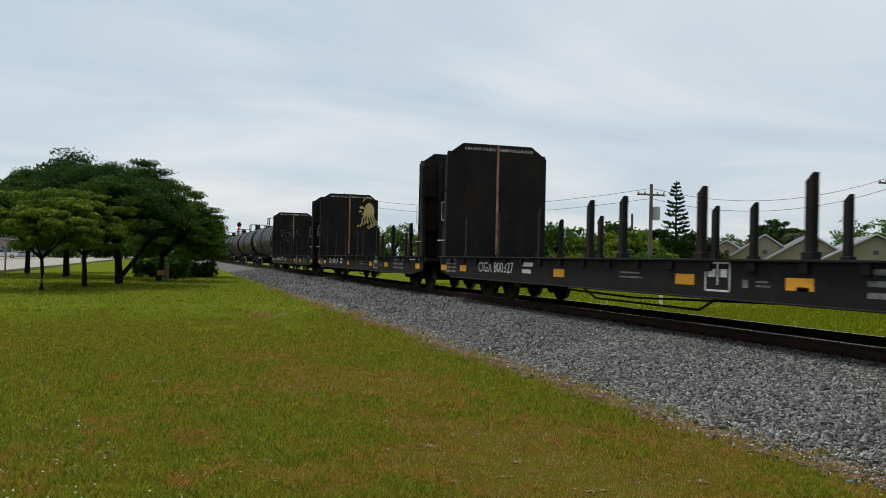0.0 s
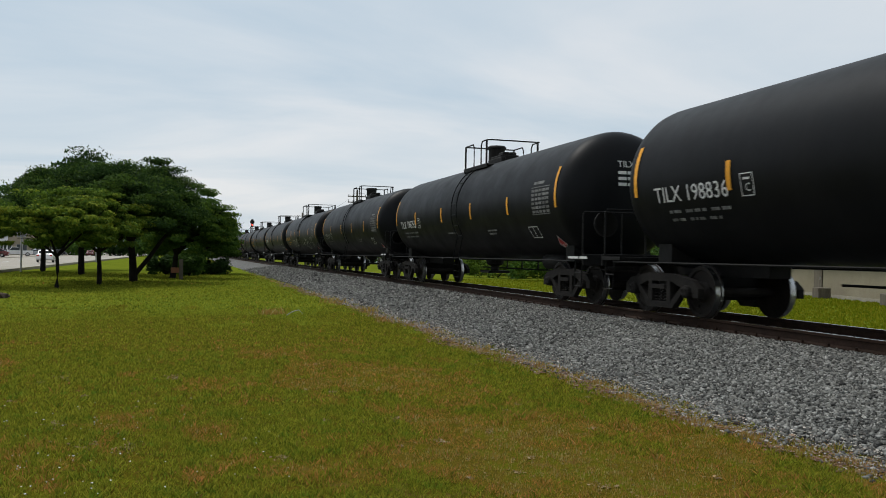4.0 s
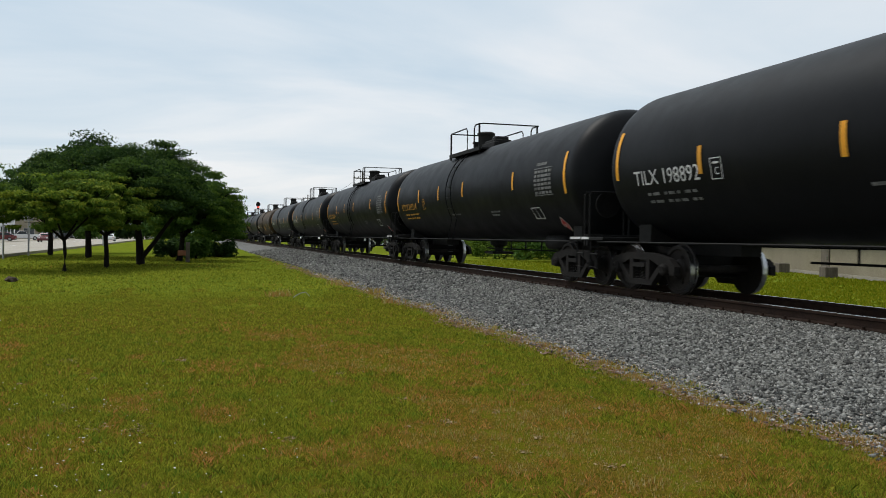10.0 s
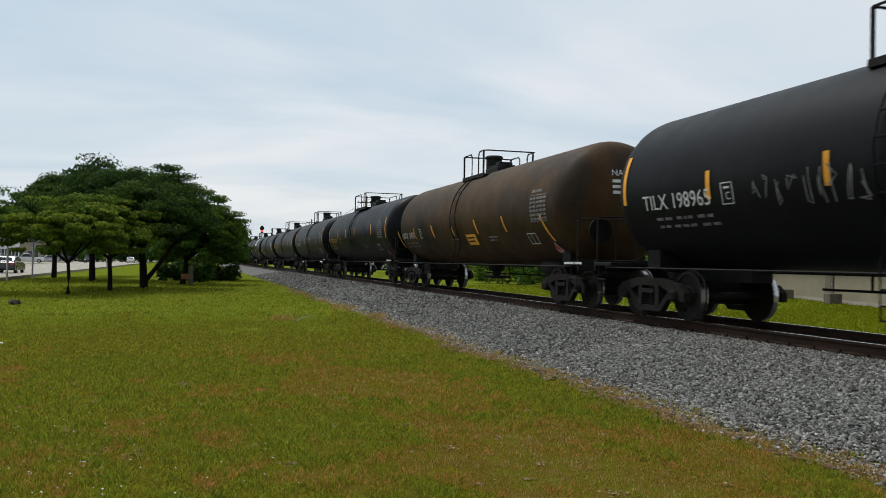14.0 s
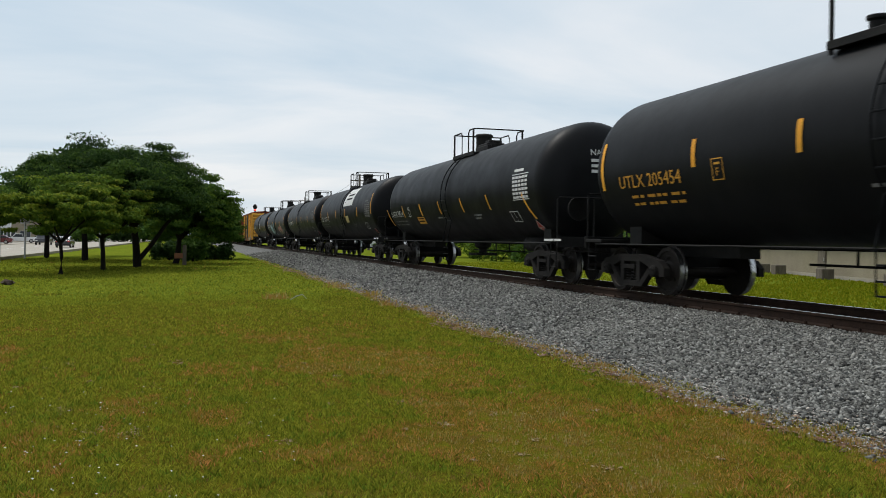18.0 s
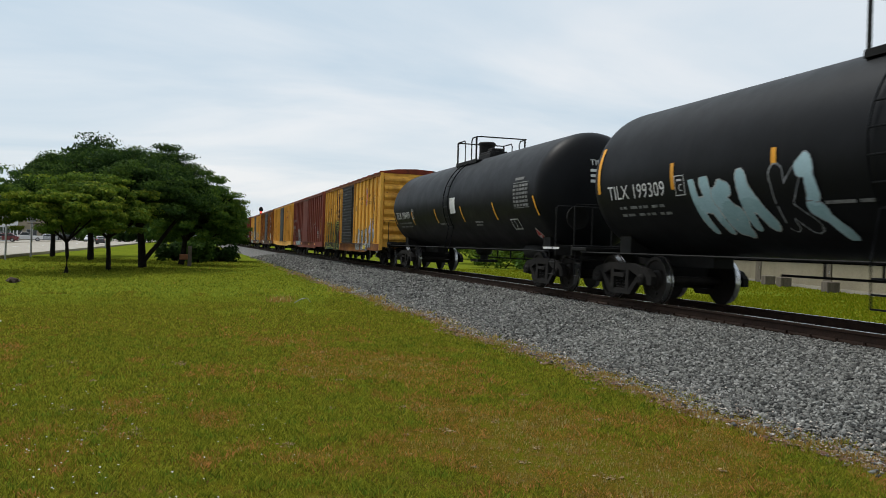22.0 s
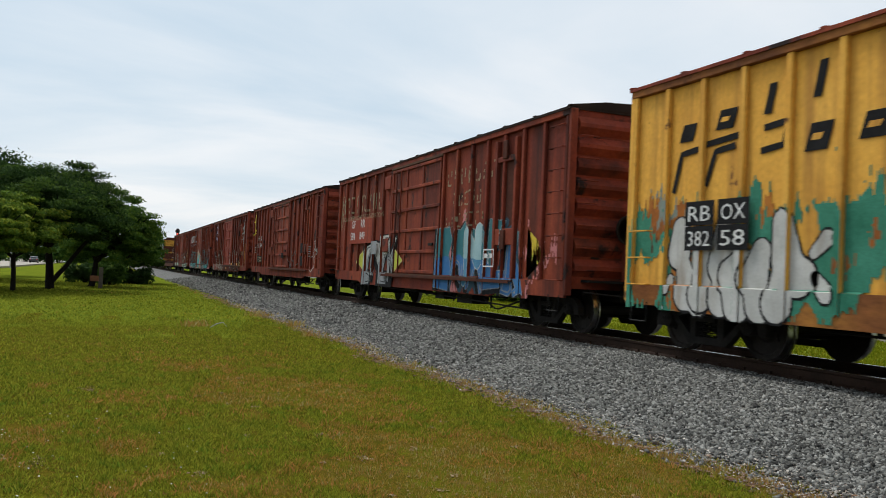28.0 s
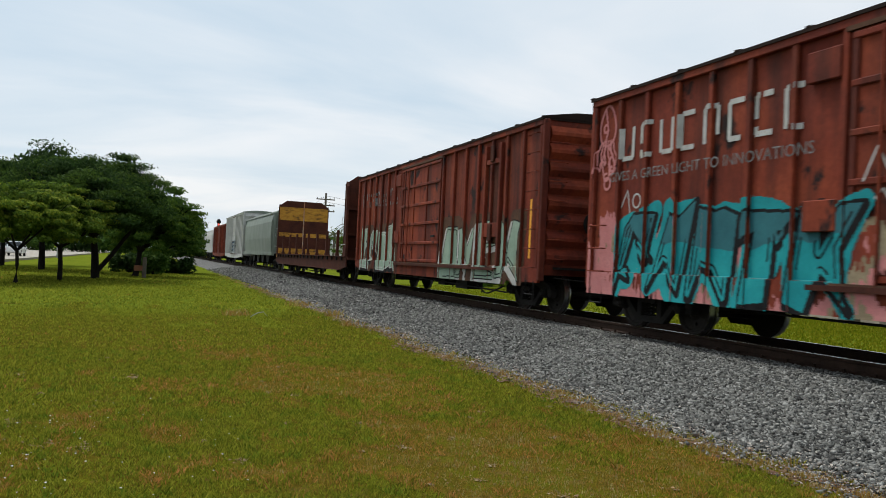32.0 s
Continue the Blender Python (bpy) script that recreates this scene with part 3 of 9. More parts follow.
def stone_bank():
    """Crushed stone on the bank and between the rails, one low-sided rock each, joined."""
    rng = np.random.default_rng(7)
    base = []
    ico = np.array([(1, 0, -0.6), (-0.5, 0.87, -0.6), (-0.5, -0.87, -0.6), (0.75, 0.2, 0.6), (-0.6, 0.65, 0.6), (-0.2, -0.8, 0.6)])
    tri = np.array([(0, 2, 1), (3, 4, 5), (0, 1, 4), (0, 4, 3), (1, 2, 5), (1, 5, 4), (2, 0, 3), (2, 3, 5)])
    bands = [(3.0, 9.0, 2000), (9.0, 13.0, 1600), (13.0, 22.0, 700), (22.0, 40.0, 170), (40.0, 80.0, 40)]
    pts = []
    for y0, y1, dens in bands:
        k = int((y1 - y0) * 3.5 * dens)
        ys, xs = rng.uniform(y0, y1, k), rng.uniform(EDGE - 0.35, 8.62, k)
        size = (0.014 + 0.018 * rng.random(k) ** 1.5) * (1 + (y0 > 20) * 0.55 + (y0 > 39) * 0.6)
        pts.append(np.stack([xs, ys, size], 1))
        k = int((y1 - y0) * 1.3 * dens * 0.4)
        pts.append(np.stack([rng.uniform(8.9, 10.1, k), rng.uniform(y0, y1, k), rng.uniform(0.014, 0.03, k)], 1))
    p = np.concatenate(pts)
    keep = []
    zs = np.zeros(len(p))
    for i, (x, y, s) in enumerate(p):
        e = edge_at(y)
        d = x - e
        if d < 0.12 and rng.random() > 0.75 * math.exp((d - 0.12) * 7):
            continue
        zs[i] = height_at(x, y)
        keep.append(i)
    p, zs = p[keep], zs[keep]
    k = len(p)
    jit = rng.uniform(0.65, 1.3, (k, 6))
    v = ico[None] * jit[:, :, None] * rng.uniform(0.75, 1.25, (k, 3))[:, None, :]
    q = rng.normal(0, 1, (k, 4))
    q /= np.linalg.norm(q, axis=1)[:, None]
    w, i, j, l = q.T
    turn = np.stack([1 - 2 * (j * j + l * l), 2 * (i * j - l * w), 2 * (i * l + j * w), 2 * (i * j + l * w), 1 - 2 * (i * i + l * l), 2 * (j * l - i * w), 2 * (i * l - j * w), 2 * (j * l + i * w), 1 - 2 * (i * i + j * j)], 1).reshape(k, 3, 3)
    v = np.einsum("kab,knb->kna", turn, v)
    vx, vy, vz = v[:, :, 0], v[:, :, 1], v[:, :, 2] * 0.85
    s = p[:, 2:3]
    out = np.stack([vx * s + p[:, 0:1], vy * s + p[:, 1:2], vz * s + (zs + p[:, 2] * 0.35)[:, None]], 2).reshape(-1, 3)
    f = (tri[None] + (np.arange(k) * 6)[:, None, None]).reshape(-1, 3)
    me = bpy.data.meshes.new("ballast_stones")
    me.vertices.add(len(out))
    me.vertices.foreach_set("co", out.ravel())
    me.loops.add(f.size)
    me.loops.foreach_set("vertex_index", f.ravel())
    me.polygons.add(len(f))
    me.polygons.foreach_set("loop_start", np.arange(0, f.size, 3))
    me.materials.append(STONE)
    me.update(calc_edges=True)
    tagged(part("ballast_stones", me, None), "grey crushed-stone ballast along the track", "ballast", kind="stuff")


stone_bank()


def leaf_field(name, rows, material, label, category, rng, lean=0.5):
    """Joined blades: rows of x, y, z, height, width."""
    p = np.asarray(rows)
    k = len(p)
    a = rng.uniform(0, 6.28, k)
    b = rng.uniform(0, 6.28, k)
    h, w = p[:, 3], p[:, 4]
    ln = rng.uniform(0.1, lean, k) * h
    dx, dy = np.cos(a) * w / 2, np.sin(a) * w / 2
    v = np.zeros((k, 4, 3))
    v[:, 0] = np.stack([p[:, 0] - dx, p[:, 1] - dy, p[:, 2]], 1)
    v[:, 1] = np.stack([p[:, 0] + dx, p[:, 1] + dy, p[:, 2]], 1)
    v[:, 2] = np.stack([p[:, 0] + dx * 0.7 + np.cos(b) * ln * 0.5, p[:, 1] + dy * 0.7 + np.sin(b) * ln * 0.5, p[:, 2] + h * 0.65], 1)
    v[:, 3] = np.stack([p[:, 0] + np.cos(b) * ln, p[:, 1] + np.sin(b) * ln, p[:, 2] + h], 1)
    f = (np.array([[0, 1, 2], [0, 2, 3]])[None] + (np.arange(k) * 4)[:, None, None]).reshape(-1, 3)
    me = bpy.data.meshes.new(name)
    me.vertices.add(k * 4)
    me.vertices.foreach_set("co", v.ravel())
    me.loops.add(f.size)
    me.loops.foreach_set("vertex_index", f.ravel())
    me.polygons.add(len(f))
    me.polygons.foreach_set("loop_start", np.arange(0, f.size, 3))
    me.materials.append(material)
    me.update(calc_edges=True)
    return tagged(part(name, me, None), label, category, kind="stuff")


def patch(x, y):
    """How dry the lawn is at a spot, -1 (lush) to 1 (bare)."""
    near = min(1, max(0, (17 - y) / 7))
    mid = 1.0 + (16 - y) * 0.22
    side = 1.8 * math.exp(-(((x - mid) / 1.15) ** 2)) - 0.62
    mottle = noise.noise((x * 0.55, y * 0.40, 7.0)) * 0.95 + noise.noise((x * 1.5, y * 1.0, 3.0)) * 1.0 + noise.noise((x * 4.3, y * 2.6, 9.0)) * 0.75
    return mottle * (0.45 + 0.55 * near) + 0.50 * side * near - 0.34 * min(1, max(0, (y - 10) / 9))


def lawn():
    rng = np.random.default_rng(11)
    green, yellow, dry, clover = [], [], [], []
    for y0, y1, dens, hh, ww in ((3.2, 6.0, 4600, 0.040, 0.007), (6.0, 9.0, 3400, 0.042, 0.009), (9.0, 14.0, 1500, 0.044, 0.014), (14.0, 24.0, 560, 0.04, 0.020), (24.0, 40.0, 130, 0.045, 0.04), (40.0, 64.0, 32, 0.05, 0.07)):
        x0, x1 = -0.30 * y1 - 0.8, EDGE + 0.3
        k = int((y1 - y0) * (x1 - x0) * dens)
        X, Y = rng.uniform(x0, x1, k), rng.uniform(y0, y1, k)
        R, H = rng.random(k), rng.uniform(0.5, 1.3, k)
        for x, y, r, h in zip(X, Y, R, H):
            if x < -0.28 * y - 1.0:
                continue
            e = edge_at(y)
            if x > e + 0.1:
                continue
            d = patch(x, y)
            clump = noise.noise((x * 5.0, y * 4.0, 5.0))
            if (d > 0.50 and r < min(0.5, (d - 0.42) * 2)) or clump < -0.40 - 0.2 * r:
                continue
            z = height_at(x, y) - 0.004
            near_edge = math.exp(-(((x - e + 0.16) / 0.26) ** 2)) * (0.85 + noise.noise((x * 2, y * 0.9, 1.0)))
            row = (x, y, z, hh * h * (0.75 + 1.5 * max(0, clump)) * (0.7 if d > 0.35 else 1.0), ww)
            if r < near_edge * 1.1 or r < (d - 0.28) * 1.6:
                dry.append(row)
            elif clump > 0.30 and d < 0.05 and r > 0.45 and y < 14:
                clover.append((x, y, z, hh * h * 0.8, ww * 1.5))
            elif r < 0.14 + d * 1.75:
                yellow.append(row)
            else:
                green.append(row)
    leaf_field("yellowed_grass", yellow, YELLOW_BLADE, "short yellowing grass in the mown lawn", "grass", rng, 1.2)
    leaf_field("lawn_grass", green, BLADE, "short mown green grass of the lawn", "grass", rng, 1.2)
    leaf_field("dry_grass", dry, DRY, "dry reddish-brown grass along the ballast edge", "grass", rng)
    leaf_field("clover_patch", clover, CLOVER, "low bright clover leaves among the grass", "clover", rng, 0.9)
    far = []
    for y0, y1, dens in ((6, 30, 90), (30, 60, 34)):
        k = int((y1 - y0) * 30 * dens)
        for x, y, h in zip(rng.uniform(12.4, 42, k), rng.uniform(y0, y1, k), rng.uniform(0.6, 1.4, k)):
            far.append((x, y, height_at(x, y) - 0.01, 0.075 * h, 0.07))
    leaf_field("verge_grass", far, VERGE, "longer bright grass on the verge behind the track", "grass", rng)
    # loose weed clumps and a pale twig in the lawn
    rows = []
    for cx, cy, n, r, h in ((2.16, 22.16, 90, 0.35, 0.22), (4.6, 19.5, 40, 0.25, 0.2), (4.75, 27, 60, 0.5, 0.25), (4.9, 23, 40, 0.3, 0.22)):
        for _ in range(n):
            rows.append((cx + rng.normal(0, r * 0.5), cy + rng.normal(0, r * 0.5), height_at(cx, cy), h * rng.uniform(0.4, 1), 0.03))
    leaf_field("weed_clump", rows, DRY, "brownish weed clumps standing in the lawn", "weeds", rng, 0.9)
    bm = tube(bmesh.new(), [(2.55, 21.7, 0.02), (2.7, 21.65, 0.12), (2.85, 21.6, 0.16), (2.95, 21.6, 0.05)], [0.012, 0.012, 0.01, 0.006])
    tagged(part("twig", bm, GALV), "bent pale dry twig lying in the grass", "twig")
    for i, (x, y, s) in enumerate(((5.15, 6.95, 0.055), (-5.5, 30.0, 0.22), (-3.2, 16.4, 0.05))):
        bm = bmesh.new()
        bmesh.ops.create_icosphere(bm, subdivisions=2, radius=s)
        for v in bm.verts:
            v.co *= 0.8 + 0.5 * noise.noise(v.co * 9 + Vector((i * 5, 0, 0)))
            v.co.z *= 0.6
        tagged(part("stone", bm, (ASPHALT, TIE, WHITE)[1 if i < 2 else 2], m=pose(x, y, height_at(x, y) + s * 0.3)), "small weathered stone lying in the grass", "stone")


lawn()


def bare_spots():
    """Sandy bare spots in the turf, thin uneven patches just above it."""
    rng = random.Random(3)
    bm = bmesh.new()
    spots = [(2.07, 8.08, 0.07), (2.2, 7.04, 0.05), (0.78, 6.78, 0.055), (-1.4, 11.3, 0.10), (-0.09, 11.19, 0.10), (-0.4, 7.3, 0.09), (-0.75, 7.5, 0.11), (2.9, 5.4, 0.06), (-1.1, 8.4, 0.09)]
    spots += [(rng.uniform(-2, 4.6), rng.uniform(4.5, 13), rng.uniform(0.012, 0.03)) for _ in range(36)]
    for cx, cy, r in spots:
        for _ in range(int(10 + 300 * r)):
            x, y, q = cx + rng.gauss(0, r * 0.75), cy + rng.gauss(0, r * 1.1), rng.uniform(0.006, 0.018)
            a, z = rng.uniform(0, 6.28), height_at(x, y) + rng.uniform(0.006, 0.016)
            bm.faces.new([bm.verts.new((x + q * math.cos(a + k), y + q * math.sin(a + k), z + rng.uniform(-0.004, 0.004))) for k in (0, 1.7, 3.3, 4.7)])
    for _ in range(5000):
        x, y = rng.uniform(-2.6, 4.9), 3.6 + 11 * rng.random() ** 1.3
        if patch(x, y) > 0.62:
            q, a, z = rng.uniform(0.004, 0.012), rng.uniform(0, 6.28), height_at(x, y) + rng.uniform(0.004, 0.012)
            bm.faces.new([bm.verts.new((x + q * math.cos(a + k), y + q * math.sin(a + k), z + rng.uniform(-0.004, 0.004))) for k in (0, 1.7, 3.3, 4.7)])
    soil = bmesh.new()
    y = 3.5
    while y < 45:
        y += rng.uniform(0.12, 0.45) * (1 + y / 25)
        r = rng.uniform(0.05, 0.17) * (1 + y / 40)
        cx = edge_at(y) + rng.uniform(-0.40, 0.04)
        for _ in range(64):
            px, py, q = cx + rng.gauss(0, r * 0.6), y + rng.gauss(0, r * 1.5), rng.uniform(0.008, 0.03) * (1 + y / 25)
            a, z = rng.uniform(0, 6.28), height_at(px, py) + rng.uniform(0.006, 0.022)
            soil.faces.new([soil.verts.new((px + q * math.cos(a + k), py + q * math.sin(a + k), z + rng.uniform(-0.006, 0.006))) for k in (0, 1.7, 3.3, 4.7)])
    fine, petals = bmesh.new(), bmesh.new()
    for _ in range(15000):
        y = 3.4 + 32 * rng.random() ** 1.9
        x = edge_at(y) + rng.gauss(0.05, 0.17)
        q, a, z = rng.uniform(0.005, 0.013) * (1 + y / 22), rng.uniform(0, 6.28), height_at(x, y) + rng.uniform(0.006, 0.026)
        fine.faces.new([fine.verts.new((x + q * math.cos(a + k), y + q * math.sin(a + k), z + rng.uniform(-0.5, 0.5) * q)) for k in (0, 1.7, 3.3, 4.7)])
    for _ in range(170):
        x, y = rng.gauss(-0.9, 0.8), 4.2 + 5.5 * rng.random() ** 1.3
        q, z = rng.uniform(0.005, 0.010), height_at(x, y) + rng.uniform(0.03, 0.05)
        petals.faces.new([petals.verts.new((x + q * math.cos(k), y + q * math.sin(k), z + 0.4 * q * math.sin(2 * k))) for k in (0, 1.26, 2.51, 3.77, 5.03)])
    tagged(part("fine_gravel", fine, island("fine_gravel", [(0.13, 0.10, 0.08), (0.30, 0.26, 0.22), (0.46, 0.42, 0.37)])), "pale fine gravel scattered along the ballast edge", "gravel", kind="stuff")
    tagged(part("white_flowers", petals, WHITE), "tiny white flowers scattered in the lawn", "flowers", kind="stuff")
    tagged(part("brown_soil", soil, island("brown_soil", [(0.075, 0.036, 0.020), (0.15, 0.080, 0.045), (0.22, 0.14, 0.09)])), "reddish-brown soil along the ballast edge", "soil", kind="stuff")
    tagged(part("bare_soil", bm, island("sandy_soil", [(0.14, 0.085, 0.042), (0.22, 0.145, 0.075), (0.31, 0.23, 0.14)])), "pale sandy bare spots in the turf", "soil", kind="stuff")


bare_spots()


def road():
    y0, y1 = -80, 500
    ob = part("road", boxes((-27, -12.0, y0, y1, -0.2, 0.02)), ASPHALT)
    tagged(ob, "pale concrete road with parked and driving cars", "road", kind="structure")
    bm = boxes((-12.0, -11.8, y0, y1, -0.25, 0.10), (-27.2, -27.0, y0, y1, -0.25, 0.10))
    tagged(part("kerb", bm, WALL), "pale concrete kerb beside the road", "kerb", kind="structure")
    lot = part("pavement", boxes((-48, -27.2, y0, y1, -0.25, 0.06)), ASPHALT)
    tagged(lot, "pale paved forecourt across the road", "pavement", kind="structure")
    lines = bmesh.new()
    for i in range(60):
        box(lines, -19.6, -19.45, -20 + i * 9, -17 + i * 9, 0.02, 0.026)
    tagged(part("lane_marking", lines, WHITE), "dashed white lane marks on the road", "road marking", kind="structure")


road()

# ---- rolling stock ----
WHEELS, CARS = [], []


def truck_meshes():
    if "wheel_set" in MESHES:
        return
    bm = bmesh.new()
    prof = [(0.685, 0.10), (0.685, 0.478), (0.712, 0.485), (0.725, 0.457), (0.818, 0.452), (0.822, 0.385), (0.795, 0.365), (0.775, 0.20), (0.815, 0.15), (0.815, 0.09)]
    mi = [0, 1, 0, 1, 0, 0, 0, 0, 0]
    for s in (1, -1):
        lathe(bm, [(s * a, r) for a, r in prof], "x", 22, mis=mi)
        for k in range(3):
            a = k * 2.094
            bmesh.ops.create_cube(bm, size=0.045, matrix=Matrix.Translation((s * 0.80, 0.27 * math.cos(a), 0.27 * math.sin(a))))
    lathe(bm, [(-1.06, 0.075), (-0.75, 0.085), (0, 0.078), (0.75, 0.085), (1.06, 0.075)], "x", 12)
    me = bpy.data.meshes.new("wheel_set")
    bm.to_mesh(me)
    bm.free()
    me.materials.append(WHEEL), me.materials.append(TREAD)
    MESHES["wheel_set"] = me
    bm = bmesh.new()
    a, b = -0.06, 0.06
    slab(bm, [(-1.22, 0.52), (-1.05, 0.66), (-0.45, 0.76), (0.45, 0.76), (1.05, 0.66), (1.22, 0.52), (1.22, 0.36), (1.06, 0.36), (1.02, 0.52), (0.88, 0.56), (0.76, 0.50), (0.40, 0.62), (-0.40, 0.62), (-0.76, 0.50), (-0.88, 0.56), (-1.02, 0.52), (-1.06, 0.36), (-1.22, 0.36)], "yz", a, b)
    slab(bm, [(-0.80, 0.50), (-0.42, 0.14), (0.42, 0.14), (0.80, 0.50), (0.70, 0.54), (0.36, 0.25), (-0.36, 0.25), (-0.70, 0.54)], "yz", a, b)
    for s in (-1, 1):
        slab(bm, [(s * 0.24, 0.24), (s * 0.37, 0.24), (s * 0.37, 0.64), (s * 0.24, 0.64)], "yz", a - 0.01, b + 0.01)
    me = bpy.data.meshes.new("side_frame")
    bm.to_mesh(me)
    bm.free()
    me.materials.append(CAST)
    MESHES["side_frame"] = me
    bm = bmesh.new()
    for y in (-0.14, 0.0, 0.14):
        pts = [(0.05 * math.cos(t * 1.26), y + 0.05 * math.sin(t * 1.26), 0.25 + 0.23 * t / 20) for t in range(21)]
        tube(bm, pts, 0.012, 4)
    box(bm, -0.09, 0.09, -0.21, 0.21, 0.48, 0.56)
    me = bpy.data.meshes.new("spring_nest")
    bm.to_mesh(me)
    bm.free()
    me.materials.append(CAST)
    MESHES["spring_nest"] = me
    bm = lathe(bmesh.new(), [(-0.10, 0.02), (-0.10, 0.07), (-0.08, 0.11), (0.06, 0.125), (0.09, 0.10)], "x", 14)
    for k in range(3):
        t = k * 2.094 + 0.5
        bmesh.ops.create_cube(bm, size=0.035, matrix=Matrix.Translation((-0.10, 0.06 * math.cos(t), 0.06 * math.sin(t))))
    me = bpy.data.meshes.new("bearing_cap")
    bm.to_mesh(me)
    bm.free()
    me.materials.append(CAST)
    MESHES["bearing_cap"] = me
    bm = boxes((-1.0, 1.0, -0.17, 0.17, 0.50, 0.72), (-0.25, 0.25, -0.22, 0.22, 0.72, 0.86), (-0.8, 0.8, -0.62, -0.54, 0.30, 0.40), (-0.8, 0.8, 0.54, 0.62, 0.30, 0.40), bevel=0.01)
    me = bpy.data.meshes.new("truck")
    bm.to_mesh(me)
    bm.free()
    me.materials.append(FRAME)
    MESHES["truck"] = me


def add_truck(car, y):
    truck_meshes()
    tr = part("truck", MESHES["truck"], None, car, "grimy cast-steel two-axle truck", pose(0, y, 0))
    for s in (-1, 1):
        part("side_frame", MESHES["side_frame"], None, tr, m=pose(s * 1.03, 0, 0))
        part("spring_nest", MESHES["spring_nest"], None, tr, m=pose(s * 1.03, 0, 0))
        for d in (-1, 1):
            part("bearing_cap", MESHES["bearing_cap"], None, tr, m=pose(s * 1.06, d * 0.889, 0.457, 0, 0, 0 if s < 0 else 180))
    for d in (-1, 1):
        w = part("wheel_set", MESHES["wheel_set"], None, tr, "steel wheels with bright worn treads")
        w.matrix_parent_inverse = Matrix.Translation((0, d * 0.889, 0.457))
        WHEELS.append(w)


def add_coupler(car, y, s):
    """Coupler, draft box and hoses at one end; s is the way outwards."""
    key = ("coupler", s)
    if key not in MESHES:
        bm = boxes((-0.11, 0.11, min(-1.0 * s, -0.16 * s), max(-1.0 * s, -0.16 * s), 0.74, 0.94))
        slab(bm, [(-0.16, 0.16 * -s), (0.16, 0.16 * -s), (0.19, 0.06 * s), (0.06, 0.10 * s), (0.02, -0.02 * s), (-0.13, 0.02 * s), (-0.18, 0.10 * s)], "xy", 0.68, 0.98)
        tube(bm, [(0.3, -0.4 * s, 0.7), (0.32, -0.2 * s, 0.45), (0.2, 0.0, 0.35)], 0.025)
        tube(bm, [(-1.3, -0.35 * s, 0.80), (-0.2, -0.3 * s, 0.72)], 0.018)
        me = bpy.data.meshes.new("coupler")
        bm.to_mesh(me)
        bm.free()
        me.materials.append(CAST)
        MESHES[key] = me
    part("coupler", MESHES[key], None, car, m=pose(0, y, 0))


R_TANK, Z_TANK, HALF = 1.49, 2.44, 7.45


def skin(y0, z0, lift=0.014):
    """On the near flank of a tank: u runs to the right (towards the front), v up along the shell."""
    a0 = math.asin(max(-1, min(1, (z0 - Z_TANK) / R_TANK)))

    def where(u, v):
        a = a0 + v / R_TANK
        r = R_TANK + lift
        return (-r * math.cos(a), y0 - u, Z_TANK + r * math.sin(a))
    return where


def flank(x, y0, z0):
    return lambda u, v: (x, y0 - u, z0 + v)


def sheet(name, where, w, h, material, parent, n=6, label=""):
    """A thin painted or glued panel that follows its surface."""
    vs, fs = [], []
    for j in range(n + 1):
        vs += [where(0, h * j / n), where(w, h * j / n)]
    for j in range(n):
        fs.append((2 * j, 2 * j + 1, 2 * j + 3, 2 * j + 2))
    return part(name, raw_mesh(name, vs, fs, [material]), None, parent, label)


def bars(name, rows, where, material, parent, label=""):
    """Unreadable print as plain bars: rows of u, v, width, height."""
    vs, fs = [], []
    for u, v, w, h in rows:
        k = len(vs)
        vs += [where(u, v), where(u + w, v), where(u + w, v + h), where(u, v + h)]
        fs.append((k, k + 1, k + 2, k + 3))
    ob = part(name, raw_mesh(name, vs, fs, [material]), None, parent, label)
    ob["kind"] = "stuff"
    return ob


def tank_shell(paint, half=HALF):
    key = ("tank", paint.name, half)
    if key not in MESHES:
        dome = 0.70 if half == HALF else 0.62
        prof = [(-half - dome, 0.02)]
        for k in range(1, 12):
            t = math.pi / 2 * k / 12
            prof.append((-half - dome * math.cos(t) ** 0.9, R_TANK * math.sin(t) ** 0.80))
        prof += [(-half, R_TANK), (-half + 0.06, R_TANK)]
        ring = [(-half / 3, R_TANK), (half / 3, R_TANK)]
        back = [(-a, r) for a, r in prof[::-1]]
        bm = lathe(bmesh.new(), prof + ring + back, "y", 64, (0, 0, Z_TANK))
        me = bpy.data.meshes.new("tank")
        bm.to_mesh(me)
        bm.free()
        me.materials.append(paint)
        me.polygons.foreach_set("use_smooth", [True] * len(me.polygons))
        MESHES[key] = me
    return MESHES[key]


